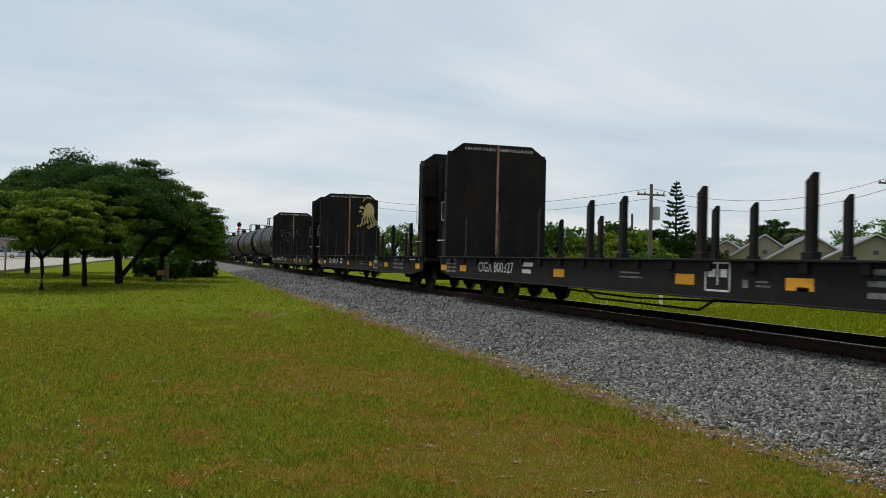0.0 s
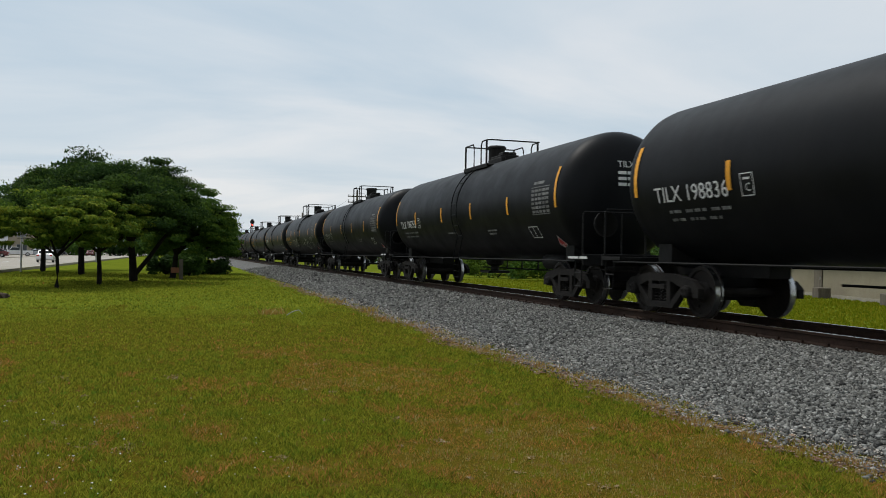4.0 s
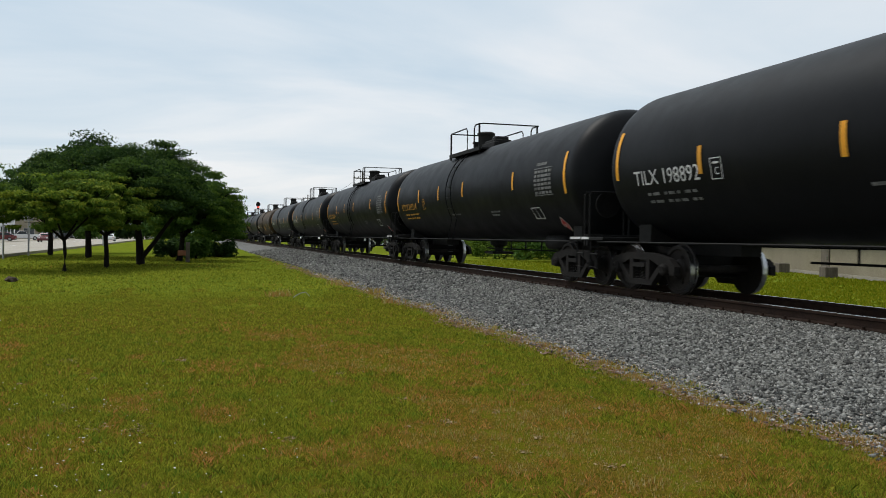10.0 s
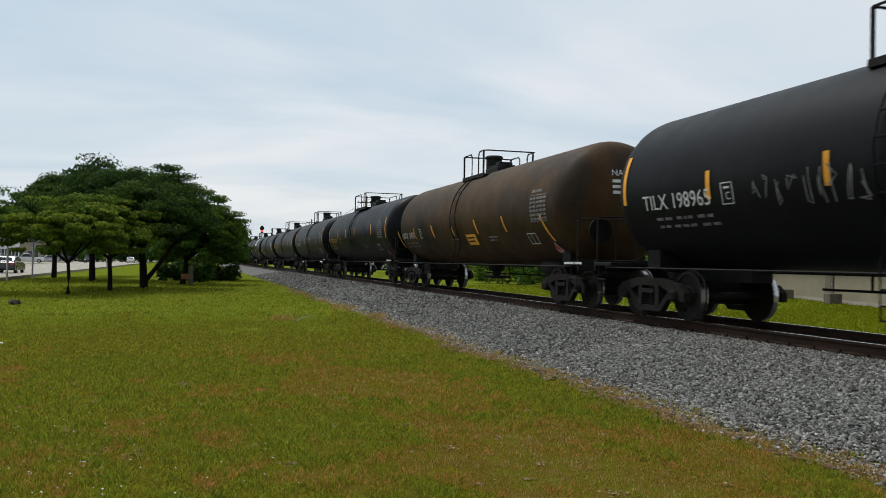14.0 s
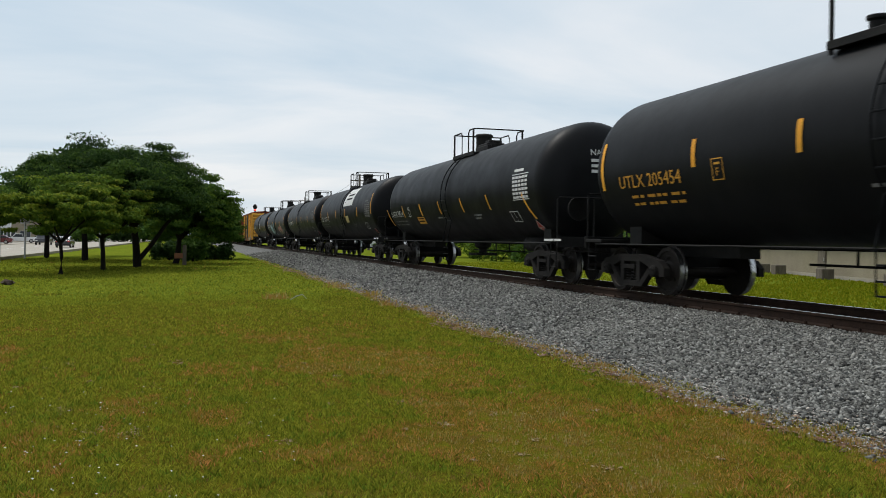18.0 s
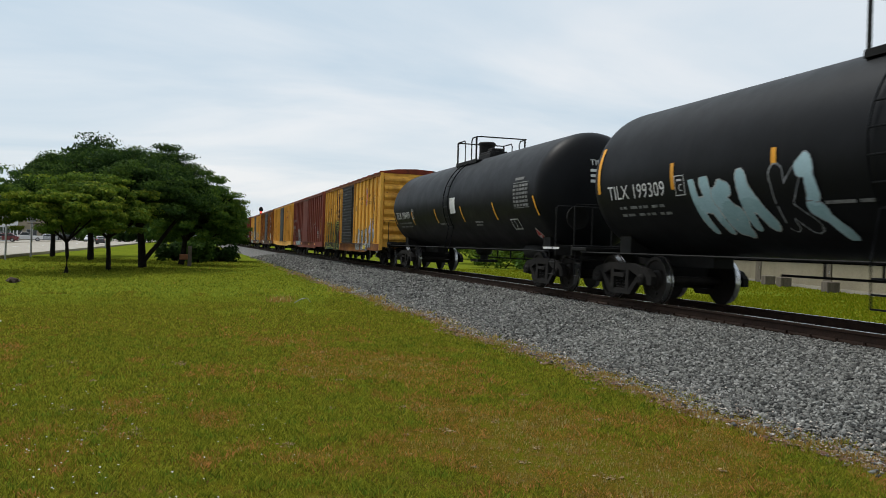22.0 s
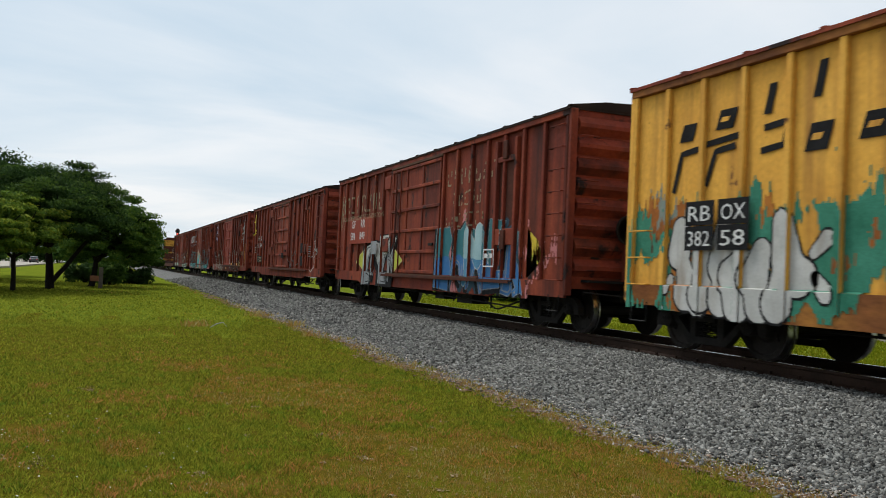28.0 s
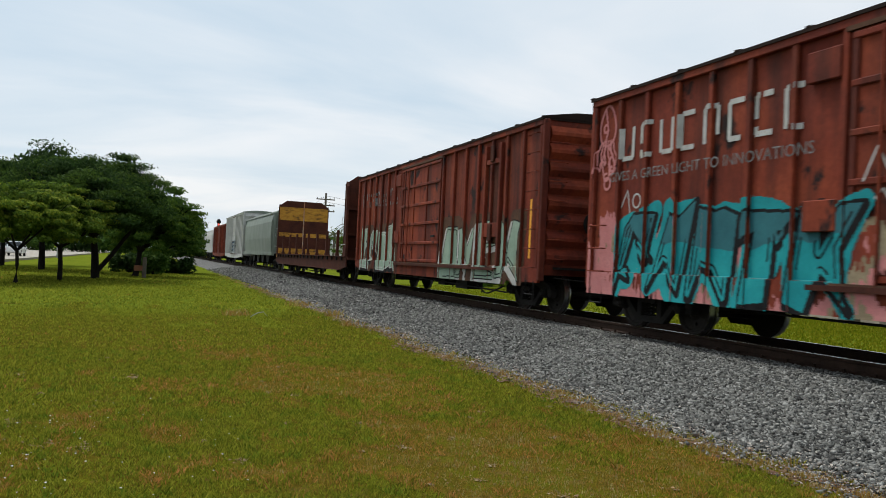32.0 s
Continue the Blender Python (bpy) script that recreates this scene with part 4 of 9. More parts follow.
def tank_car(paint, long=False):
    """A general-service tank car, front towards -y; the long kind has its trucks and its top fittings farther back."""
    c = thing("tank_car", "", "tank car")
    half, axle = (8.0, 7.45) if long else (HALF, 7.15)
    part("tank", tank_shell(paint, half), None, c, smooth=True)
    # underframe: stub sills, saddles, end decks
    for s in (-1, 1):
        part("stub_sill", boxes((-0.22, 0.22, min(s * 5.2, s * 8.75), max(s * 5.2, s * 8.75), 0.72, 1.06), bevel=0.01), FRAME, c)
        bm = bmesh.new()
        slab(bm, [(-0.98, 0.95), (-0.98, 1.30), (-0.85, 1.20), (-0.5, 1.06), (0.5, 1.06), (0.85, 1.20), (0.98, 1.30), (0.98, 0.95), (0.3, 0.86), (-0.3, 0.86)], "xz", s * axle - 0.22, s * axle + 0.22)
        part("saddle", bm, FRAME, c)
        part("end_deck", boxes((-1.45, 1.45, min(s * 8.0, s * 8.72), max(s * 8.0, s * 8.72), 0.98, 1.05), (-1.45, 1.45, s * 8.72 - 0.03, s * 8.72 + 0.03, 0.86, 1.10), bevel=0.008), FRAME, c)
        bm = tubes([[(-1.42, s * 8.66, 1.05), (-1.42, s * 8.66, 1.95), (-1.38, s * 8.66, 2.0), (1.38, s * 8.66, 2.0), (1.42, s * 8.66, 1.95), (1.42, s * 8.66, 1.05)], [(-0.5, s * 8.66, 1.05), (-0.5, s * 8.66, 2.0)], [(0.5, s * 8.66, 1.05), (0.5, s * 8.66, 2.0)]], 0.018)
        part("end_railing", bm, FRAME, c)
        for x in (-1, 1):
            part("corner_step", tubes([[(x * 1.40, s * 8.3, 1.0), (x * 1.42, s * 8.3, 0.42), (x * 1.42, s * 8.62, 0.42), (x * 1.40, s * 8.62, 1.0)], [(x * 1.41, s * 8.3, 0.70), (x * 1.41, s * 8.62, 0.70)]], 0.018), FRAME, c)
        add_coupler(c, s * 9.06, s)
        add_truck(c, s * axle)
    wheel = lathe(bmesh.new(), [(-0.02, 0.24), (0.02, 0.24), (0.02, 0.28), (-0.02, 0.28)], "y", 18, (-0.85, -8.6, 1.75))
    for k in range(3):
        t = k * 2.1
        tube(wheel, [(-0.85, -8.6, 1.75), (-0.85 + 0.26 * math.cos(t), -8.6, 1.75 + 0.26 * math.sin(t))], 0.015)
    part("brake_wheel", wheel, FRAME, c)
    part("reservoir", lathe(bmesh.new(), [(-0.6, 0.05), (-0.55, 0.2), (0.55, 0.2), (0.6, 0.05)], "y", 14, (-0.55, -5.6, 0.92)), FRAME, c, smooth=True)
    # low running rail on hangers along both flanks
    for s in (-1, 1):
        paths = [[(s * 1.42, -8.3, 0.95), (s * 1.42, 8.3, 0.95)]]
        if s > 0:
            paths = [[(1.44, -8.0, 0.90), (1.44, 8.0, 0.90)], [(1.44, -5.4, 0.62), (1.44, 5.4, 0.62)]] + [[(1.44, y, 0.60), (1.44, y, 1.0), (1.10, y, 1.36)] for y in np.arange(-5.2, 5.3, 1.35)]
        part("running_rail", tubes(paths, 0.018 if s < 0 else 0.026), FRAME, c)
    # near side ladder, from a low stirrup to the top platform
    mid = 0.45 if long else -0.1
    arc = [(-(R_TANK + 0.06) * math.cos(a), Z_TANK + (R_TANK + 0.06) * math.sin(a)) for a in np.linspace(-0.55, 1.0, 15)]
    line = [(-1.42, 0.36), (-1.44, 1.0)] + arc
    lad = part("side_ladder", tubes([[(x, mid - 0.26, z) for x, z in line]], 0.018, 5), TANK_PAINT, c)
    part("rail", tubes([[(x, mid + 0.26, z) for x, z in line]], 0.018, 5), TANK_PAINT, lad)
    rung = tubes([[(0, -0.26, 0), (0, 0.26, 0)]], 0.014, 5)
    me = bpy.data.meshes.new("rung")
    rung.to_mesh(me)
    rung.free()
    me.materials.append(TANK_PAINT)
    for x, z in [(-1.42, 0.37), (-1.425, 0.55), (-1.43, 0.75)] + line[2::2]:
        part("rung", me, None, lad, m=pose(x, mid, z))
    # bottom outlet
    bm = lathe(bmesh.new(), [(0.55, 0.12), (0.72, 0.14), (0.78, 0.26), (0.95, 0.30)], "z", 16, (0, 0.3, 0))
    box(bm, -0.35, 0.35, -0.1, 0.7, 0.50, 0.58)
    part("bottom_outlet", bm, FRAME, c)
    # top platform with manway, valves and railing
    zt = Z_TANK + R_TANK
    wx, y0, y1, hatch = (0.96, 2.05, -0.98, 1.22) if long else (0.83, 0.95, -1.12, 0.33)
    zr, top = zt - 0.15, zt + 0.59
    for x in (-wx, wx):
        part("platform", boxes((x - 0.05, x + 0.28, y1 - 0.04, y0 + 0.04, zr - 0.05, zr) if x < 0 else (x - 0.28, x + 0.05, y1 - 0.04, y0 + 0.04, zr - 0.05, zr), (x - 0.05, x + 0.0, y1 - 0.04, y0 + 0.04, zr - 0.09, zr + 0.03), bevel=0.006), FRAME, c)
    for y in (y0, y1):
        part("platform", boxes((-wx, wx, y - 0.10, y + 0.10, zr - 0.05, zr), bevel=0.006), FRAME, c)
    bm = lathe(bmesh.new(), [(-0.15, 0.26), (0.50, 0.26), (0.50, 0.30), (0.56, 0.30), (0.60, 0.25), (0.61, 0.04)], "z", 22, (0, hatch, zt))
    part("manway", bm, FRAME, c)
    vy = hatch + 1.05 if long else hatch - 1.05
    part("safety_valve", lathe(bmesh.new(), [(-0.1, 0.08), (0.16, 0.08), (0.16, 0.12), (0.30, 0.12), (0.33, 0.16), (0.38, 0.16), (0.40, 0.05)] if long else [(-0.1, 0.09), (0.18, 0.09), (0.20, 0.13), (0.26, 0.13), (0.28, 0.05)], "z", 14, (0.05, vy, zt)), FRAME, c)
    by = hatch - 1.05 if long else hatch - 0.62
    bm = boxes((-0.30, 0.30, by - 0.55, by + 0.35, zt - 0.08, zt + 0.20), (-0.20, 0.24, by - 0.45, by - 0.05, zt + 0.20, zt + 0.30), (-0.34, -0.20, by - 0.7, by + 0.5, zt - 0.08, zt + 0.12), bevel=0.02)
    part("valve_housing", bm, FRAME, c)
    r0, r1 = (1.75, 0.60) if long else (0.82, 0.60)
    low = [(-wx, y0 - r0, zr), (-wx, y0 - r0, top - 0.10), (-wx, y0 - r0 + 0.10, top), (-wx, y0, top), (wx, y0, top), (wx, y0 - r0 + 0.10, top), (wx, y0 - r0, top - 0.10), (wx, y0 - r0, zr)]
    high = [(-wx, y1 + r1, zr), (-wx, y1 + r1, top - 0.10), (-wx, y1 + r1 - 0.10, top), (-wx, y1 + 0.10, top), (-wx + 0.12, y1, top), (wx, y1, top), (wx, y1 + r1 - 0.10, top), (wx, y1 + r1, top - 0.10), (wx, y1 + r1, zr)]
    for rail in (low, high):
        rl = part("platform_railing", tubes([rail], 0.022, 6), FRAME, c)
        y = y0 if rail is low else y1 + 0.12
        for x in (-wx, wx):
            part("post", boxes((x - 0.025, x + 0.025, y - 0.02, y + 0.02, zr - 0.16, top - 0.01)), FRAME, rl)
    # placard holder with a red diamond
    w = skin(-6.9, 1.35, 0.02)
    vs = [w(0, -0.26), w(0.19, 0), w(0, 0.26), w(-0.19, 0)]
    inner = [w(0, -0.21), w(0.15, 0), w(0, 0.21), w(-0.15, 0)]
    push = [(x - 0.006, y, z) for x, y, z in inner]
    part("placard", raw_mesh("placard", vs + push, [(0, 1, 2, 3), (4, 5, 6, 7)], [WHITE, PLACARD_RED], [0, 1]), None, c, "red hazard diamond with white border")
    w2 = skin(-6.9 + 0.13, 1.30, 0.032)
    words("placard_number", "1987", 0.10, WHITE, c, w2)
    return c


PRINT = random.Random(21)


def tank_print(c, text, amber, code, worn=False, wide=False, tight=False):
    """Reporting marks, data lines, test panel, plate letter and end marks."""
    ink = AMBER if amber == 1 else WHITE
    lay = {0: (7.40, 4.66, 1.98, -0.80, -4.10, -7.38) if tight else (7.37, 4.60, 1.42, -1.48, -4.42, -7.38), 1: (7.90, 4.74, 2.22, -0.4, -4.6, -7.75)}.get(amber, (7.75, 5.45, 2.95, 0.62, -1.75, -4.1, -6.9))
    text_y, text_z, plate_y = {0: (7.03 if wide else 6.73, 2.01, 4.60 if wide else 4.32), 1: (7.24, 2.02, 4.25)}.get(amber, (7.42, 1.88, 4.78))
    for i, y in enumerate(lay):
        end = i in (0, len(lay) - 1)
        w0 = skin(y + 0.05, 2.15 if end else 2.10, 0.012)
        if amber in (2, 3) and not worn:
            w1 = skin(y + 0.05, 1.55 if end else 1.85, 0.012)
            sheet("reflector", lambda u, v: w1(u - (v - 0.2) * (0.55 if end else 0.45), v), 0.10, 0.72 if end else 0.44, REFLEX, c, 8)
        elif worn:
            sheet("reflector", lambda u, v: w0(u + (0.5 - v) * 0.35, v - 0.35), 0.09, 0.5, REFLEX, c, 8)
        else:
            sheet("reflector", w0 if amber == 0 else skin(y + 0.05, 2.02 if end else 2.25, 0.012), 0.11, 0.95 if end else 0.46, REFLEX, c, 8)
    h = 0.27 if amber == 0 else 0.24
    small = text == "TLEX 1111"
    if small:
        text_y, text_z, plate_y = 6.62, 1.88, 4.80
    words("letter", text, h, ink, c, skin(text_y, text_z), stretch=(1.5 if small else 2.1 if amber < 2 else 1.85) / width_of(text, h))
    rows = []
    for j in range(2):
        u = 0.15
        for k in range(7):
            w = PRINT.uniform(0.08, 0.30)
            rows.append((u, -0.15 * j, w * 0.85, 0.055))
            u += w + (0.12 if k in (1, 4) else 0.03)
    bars("data_print", rows, skin(text_y - 0.2, text_z - 0.19), ink if amber == 1 else GREY_INK, c)
    w = skin(plate_y, text_z - 0.02)
    bars("plate_frame", [(0, 0, 0.30, 0.016), (0, 0.334, 0.30, 0.016), (0, 0, 0.016, 0.35), (0.284, 0, 0.016, 0.35), (0.08, 0.25, 0.15, 0.035)], w, ink, c)
    words("plate_letter", code, 0.125, ink, c, skin(plate_y - 0.12, text_z + 0.05))
    rows = [(0, 0, 1.05, 0.02), (0, 0.64, 1.05, 0.02)]
    for j in range(6):
        for k in range(5):
            rows.append((0.03 + k * 0.205, 0.04 + j * 0.10, 0.185 * PRINT.uniform(0.8, 1), 0.062))
    rows.append((0.1, 0.72, 0.6, 0.07))
    bars("test_panel", rows, skin(-6.02, 2.03), GREY_INK if amber != 3 else WHITE, c, "white stencilled test table")
    bars("small_print", [(0, 0, 0.55, 0.05), (0.62, 0, 0.3, 0.05)], skin(1.1, 1.72), GREY_INK, c)
    bars("small_print", [(0, 0, 0.7, 0.05), (0, -0.10, 0.55, 0.05)], skin(-2.6, 1.72), GREY_INK, c)
    bars("small_frame", [(0, 0, 0.55, 0.025), (0, 0.3, 0.55, 0.025), (0, 0, 0.025, 0.3), (0.525, 0, 0.025, 0.3), (0.25, 0, 0.025, 0.3)], skin(-5.5, 1.5), WHITE, c)
    bars("deck_print", [(0, 0, 0.5, 0.05), (0.55, 0, 0.35, 0.05)], flank(-1.462, -8.05, 1.0), WHITE, c)
    # end of the tank that faces forwards
    half, dome = (8.0, 0.62) if amber == 1 else (HALF, 0.70)

    def head(u, v):
        x, z = -0.32 + u, 3.05 + v
        r = min(1.0, math.hypot(x, z - Z_TANK) / R_TANK)
        return (x, -half - 0.02 - dome * math.cos(math.asin(r ** 1.25)) ** 0.9, z)
    mark = text[:4]
    words("end_mark", mark, 0.14, ink, c, head)
    bars("end_print", [(0.42, 0.0, 0.10, 0.14), (0.55, 0.0, 0.10, 0.14), (0.68, 0.0, 0.10, 0.14)] + [(u, v, w, 0.07) for v in (-0.16, -0.29, -0.42) for u, w in ((0, 0.2), (0.23, 0.24), (0.5, 0.1))], head, ink, c)


def ladder(x, y, z0, z1, wide=0.42, step=0.40, across="y", stand=0.06):
    paths = []
    z = z0
    while z <= z1:
        if across == "y":
            paths.append([(x + stand, y - wide / 2, z), (x, y - wide / 2, z), (x, y + wide / 2, z), (x + stand, y + wide / 2, z)])
        else:
            paths.append([(y - wide / 2, x + stand, z), (y - wide / 2, x, z), (y + wide / 2, x, z), (y + wide / 2, x + stand, z)])
        z += step
    return tubes(paths, 0.013, 5)


BOX_HALF, BOX_IN, BOX_OUT = 7.95, 1.50, 1.575
EAVE, SILL = 4.14, 0.68


def box_car(paint, door="panel", door_paint=None, door_y=0.0, door_w=3.1, ribs=7, roof=None, tall=0.0, half=BOX_HALF, name="box_car", sill=None):
    """A fifty-foot outside-post box car, front towards -y."""
    c = thing(name, "", "box car")
    c["ribs"] = ribs
    ev = EAVE + tall
    part("body", boxes((-BOX_IN, BOX_IN, -half + 0.05, half - 0.05, 0.98, ev), bevel=0.01), paint, c)
    bm = bmesh.new()
    slab(bm, [(-1.61, ev - 0.01), (-1.61, ev + 0.04), (-0.8, ev + 0.17), (0, ev + 0.21), (0.8, ev + 0.17), (1.61, ev + 0.04), (1.61, ev - 0.01)], "xz", -half - 0.03, half + 0.03)
    n = 12
    for i in range(n + 1):
        y = -half + 2 * half * i / n
        slab(bm, [(-1.615, ev + 0.04), (-1.615, ev + 0.065), (-0.8, ev + 0.19), (0, ev + 0.23), (0.8, ev + 0.19), (1.615, ev + 0.065), (1.615, ev + 0.04)], "xz", y - 0.04, y + 0.04)
    part("roof", bm, roof or paint, c)
    # side posts
    post = box_mesh(0.075, 0.11, ev - 1.0, paint, 0.014)
    cap = box_mesh(0.06, 0.13, ev - 0.74, paint, 0.014)
    spans = ((door_y + door_w / 2 + 0.12, half - 0.10), (-half + 0.10, door_y - door_w / 2 - 0.12))
    posts = []
    for a, b in spans:
        for i in range(ribs):
            y = a + (b - a) * i / (ribs - 1)
            posts.append(y)
            for s in (-1, 1):
                part("side_post", post, None, c, m=pose(s * (BOX_IN + 0.037), y, 0.99))
    for s in (-1, 1):
        bm = bmesh.new()
        slab(bm, [(-half, SILL), (-half + 2.9, SILL), (-half + 3.3, SILL - 0.10), (half - 3.3, SILL - 0.10), (half - 2.9, SILL), (half, SILL), (half, 1.0), (-half, 1.0)], "yz", s * 1.53 - 0.03, s * 1.53 + 0.03)
        part("side_sill", bm, sill or paint, c)
        part("top_rail", boxes((min(s * 1.49, s * 1.59), max(s * 1.49, s * 1.59), -half, half, ev - 0.12, ev), bevel=0.01), sill or paint, c)
        # door on its tracks
        dp = door_paint or paint
        y0, y1 = door_y - door_w / 2, door_y + door_w / 2
        x0 = s * 1.50
        d = part("door", boxes((min(x0, s * 1.555), max(x0, s * 1.555), y0, y1, 0.98, ev - 0.16), bevel=0.006), dp, c)
        if door == "corrugated":
            k = 19
            slat = box_mesh(0.05, door_w - 0.16, 0.075, dp, 0.016)
            for i in range(k):
                part("door_corrugation", slat, None, d, m=pose(s * 1.57, door_y, 1.02 + (ev - 1.36) * i / (k - 1)))
        elif door == "ribbed":
            rail = box_mesh(0.06, door_w - 0.1, 0.10, dp, 0.02)
            for z in (1.05, 1.45, 1.95, 2.55, 3.15, ev - 0.26):
                part("door_rail", rail, None, d, m=pose(s * 1.575, door_y, z - 0.05))
        else:
            stile = box_mesh(0.04, 0.10, ev - 1.17, dp, 0.01)
            for y in (y0 + 0.05, y0 + door_w / 3, y0 + 2 * door_w / 3, y1 - 0.05):
                part("door_stile", stile, None, d, m=pose(s * 1.567, y, 0.99))
            rail = box_mesh(0.05, door_w, 0.09, dp, 0.014)
            for z in (1.05, 1.60, 2.20, 2.80, 3.40, ev - 0.24):
                part("door_rail", rail, None, d, m=pose(s * 1.572, door_y, z - 0.045))
        part("lock_rod", tubes([[(s * 1.62, y, 0.95), (s * 1.62, y, ev - 0.25)] for y in ((y1 - 0.5, y1 - 0.9) if door == "panel" else (y0 + 0.12,))], 0.02), dp, d)
        part("handle", boxes((min(s * 1.59, s * 1.63), max(s * 1.59, s * 1.63), y0 + 0.3, y0 + 0.6, 1.75, 1.82)), FRAME, d)
        part("door_track", boxes((min(s * 1.52, s * 1.63), max(s * 1.52, s * 1.63), y0 - 2.6, y1 + 0.2, 0.945, 0.985), (min(s * 1.52, s * 1.60), max(s * 1.52, s * 1.60), y0 - 0.1, y1 + 0.1, ev - 0.17, ev - 0.11)), RUST_BROWN, c)
        for e in (-1, 1):
            y = e * (half - 0.38)
            part("side_ladder", ladder(s * 1.64, y, 1.0, ev - 0.2 if e * s > 0 else 2.2, 0.5, 0.42, stand=-s * 0.09), paint, c)
            part("corner_step", tubes([[(s * 1.55, y - 0.2, 0.72), (s * 1.57, y - 0.2, 0.42), (s * 1.57, y + 0.2, 0.42), (s * 1.55, y + 0.2, 0.72)]], 0.018), FRAME, c)
    # ends with stamped ribs
    for e in (-1, 1):
        part("end_wall", boxes((-1.53, 1.53, min(e * (half - 0.06), e * half), max(e * (half - 0.06), e * half), 0.85, ev + 0.03), bevel=0.006), paint, c)
        for i in range(8):
            z = 1.25 + (ev - 1.55) * i / 7
            bm = bmesh.new()
            y = e * half
            slab(bm, [(y, z - 0.17), (y + e * 0.105, z - 0.035), (y + e * 0.105, z + 0.035), (y, z + 0.17)], "yz", -1.40, 1.40)
            part("end_rib", bm, paint, c)
        for x in (-1.51, 1.51):
            part("corner_post", box_mesh(0.14, 0.11, ev - 0.72, paint, 0.015), None, c, m=pose(x, e * half - 0.035, 0.72))
        part("end_platform", boxes((-1.2, 1.2, min(e * half, e * (half + 0.32)), max(e * half, e * (half + 0.32)), 0.98, 1.03)), FRAME, c)
        part("end_ladder", ladder(e * (half + 0.13), -1.2, 1.2, ev - 0.1, 0.42, 0.42, "x", -e * 0.12), paint, c)
        add_coupler(c, e * (half + 0.62), e)
        add_truck(c, e * (half - 1.45))
    wheel = lathe(bmesh.new(), [(-0.02, 0.24), (0.02, 0.24), (0.02, 0.28), (-0.02, 0.28)], "y", 18, (-0.35, -half - 0.25, 2.0))
    for k in range(3):
        t = k * 2.1
        tube(wheel, [(-0.35, -half - 0.25, 2.0), (-0.35 + 0.26 * math.cos(t), -half - 0.25, 2.0 + 0.26 * math.sin(t))], 0.015)
    part("brake_wheel", wheel, FRAME, c)
    part("brake_gearbox", boxes((-0.50, -0.20, -half - 0.22, -half - 0.08, 1.82, 2.18), (-0.38, -0.32, -half - 0.16, -half - 0.10, 1.0, 1.82), bevel=0.012), paint, c)
    part("centre_sill", boxes((-0.32, 0.32, -half, half, 0.62, 0.98), (-1.3, 1.3, -2.6, -2.4, 0.72, 0.96), (-1.3, 1.3, 2.4, 2.6, 0.72, 0.96)), FRAME, c)
    bm = tubes([[(-0.9, -4.6, 0.55), (-0.9, -1.0, 0.48), (-0.9, 4.4, 0.50)], [(-1.1, -3.2, 0.9), (-1.1, -3.2, 0.42)], [(-1.1, 1.2, 0.9), (-1.1, 1.2, 0.40)]], 0.02)
    box(bm, -1.2, -0.7, 0.6, 1.7, 0.48, 0.72)
    box(bm, -1.15, -0.85, -1.9, -1.3, 0.50, 0.80)
    part("brake_rigging", bm, FRAME, c)
    return c, posts, (door_y, door_w)


def side_fittings(c, paint, door_y, door_w, plug=True):
    """Lock boxes by the door and a recessed panel with its bracket near the front of the side."""
    for z in (1.62, 3.52):
        part("lock_box", boxes((-1.60, -1.50, door_y + door_w / 2 + 0.16, door_y + door_w / 2 + 0.72, z, z + 0.40), bevel=0.012), paint, c)
    if plug:
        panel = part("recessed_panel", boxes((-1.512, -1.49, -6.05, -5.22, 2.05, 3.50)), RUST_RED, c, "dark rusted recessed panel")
        part("panel_frame", boxes((-1.60, -1.50, -6.16, -6.05, 1.0, 3.98), (-1.60, -1.50, -5.22, -5.11, 1.0, 3.98), (-1.585, -1.50, -6.05, -5.22, 1.70, 2.05), (-1.585, -1.50, -6.05, -5.22, 3.50, 3.62), bevel=0.01), paint, panel)
        part("bracket", boxes((-1.63, -1.58, -5.74, -5.55, 1.60, 2.02), (-1.63, -1.58, -5.74, -5.55, 3.55, 3.95), bevel=0.012), RUST_RED, panel)
    part("lower_track", boxes((-1.66, -1.56, -6.1, 2.6, 0.925, 0.955), (-1.66, -1.645, -6.1, 2.6, 0.885, 0.925)), RUST_RED, c, "rusty lower door track")
    bm = tubes([[(-1.3, -6.0, 0.52), (-1.25, -4.9, 0.30), (-1.25, -4.7, 0.30), (-1.3, -4.2, 0.50)], [(-1.3, -6.2, 0.38), (-1.3, -2.2, 0.46), (-1.2, 1.0, 0.50)], [(-1.3, -4.6, 0.62), (-1.3, -4.6, 0.30)], [(-1.3, -2.4, 0.60), (-1.3, -2.4, 0.36)], [(-1.3, 0.8, 0.60), (-1.3, 0.8, 0.38)]], 0.02)
    box(bm, -1.25, -0.8, -3.4, -2.5, 0.34, 0.62)
    box(bm, -1.25, -0.9, -1.6, -1.0, 0.38, 0.64)
    part("brake_gear", bm, FRAME, c)


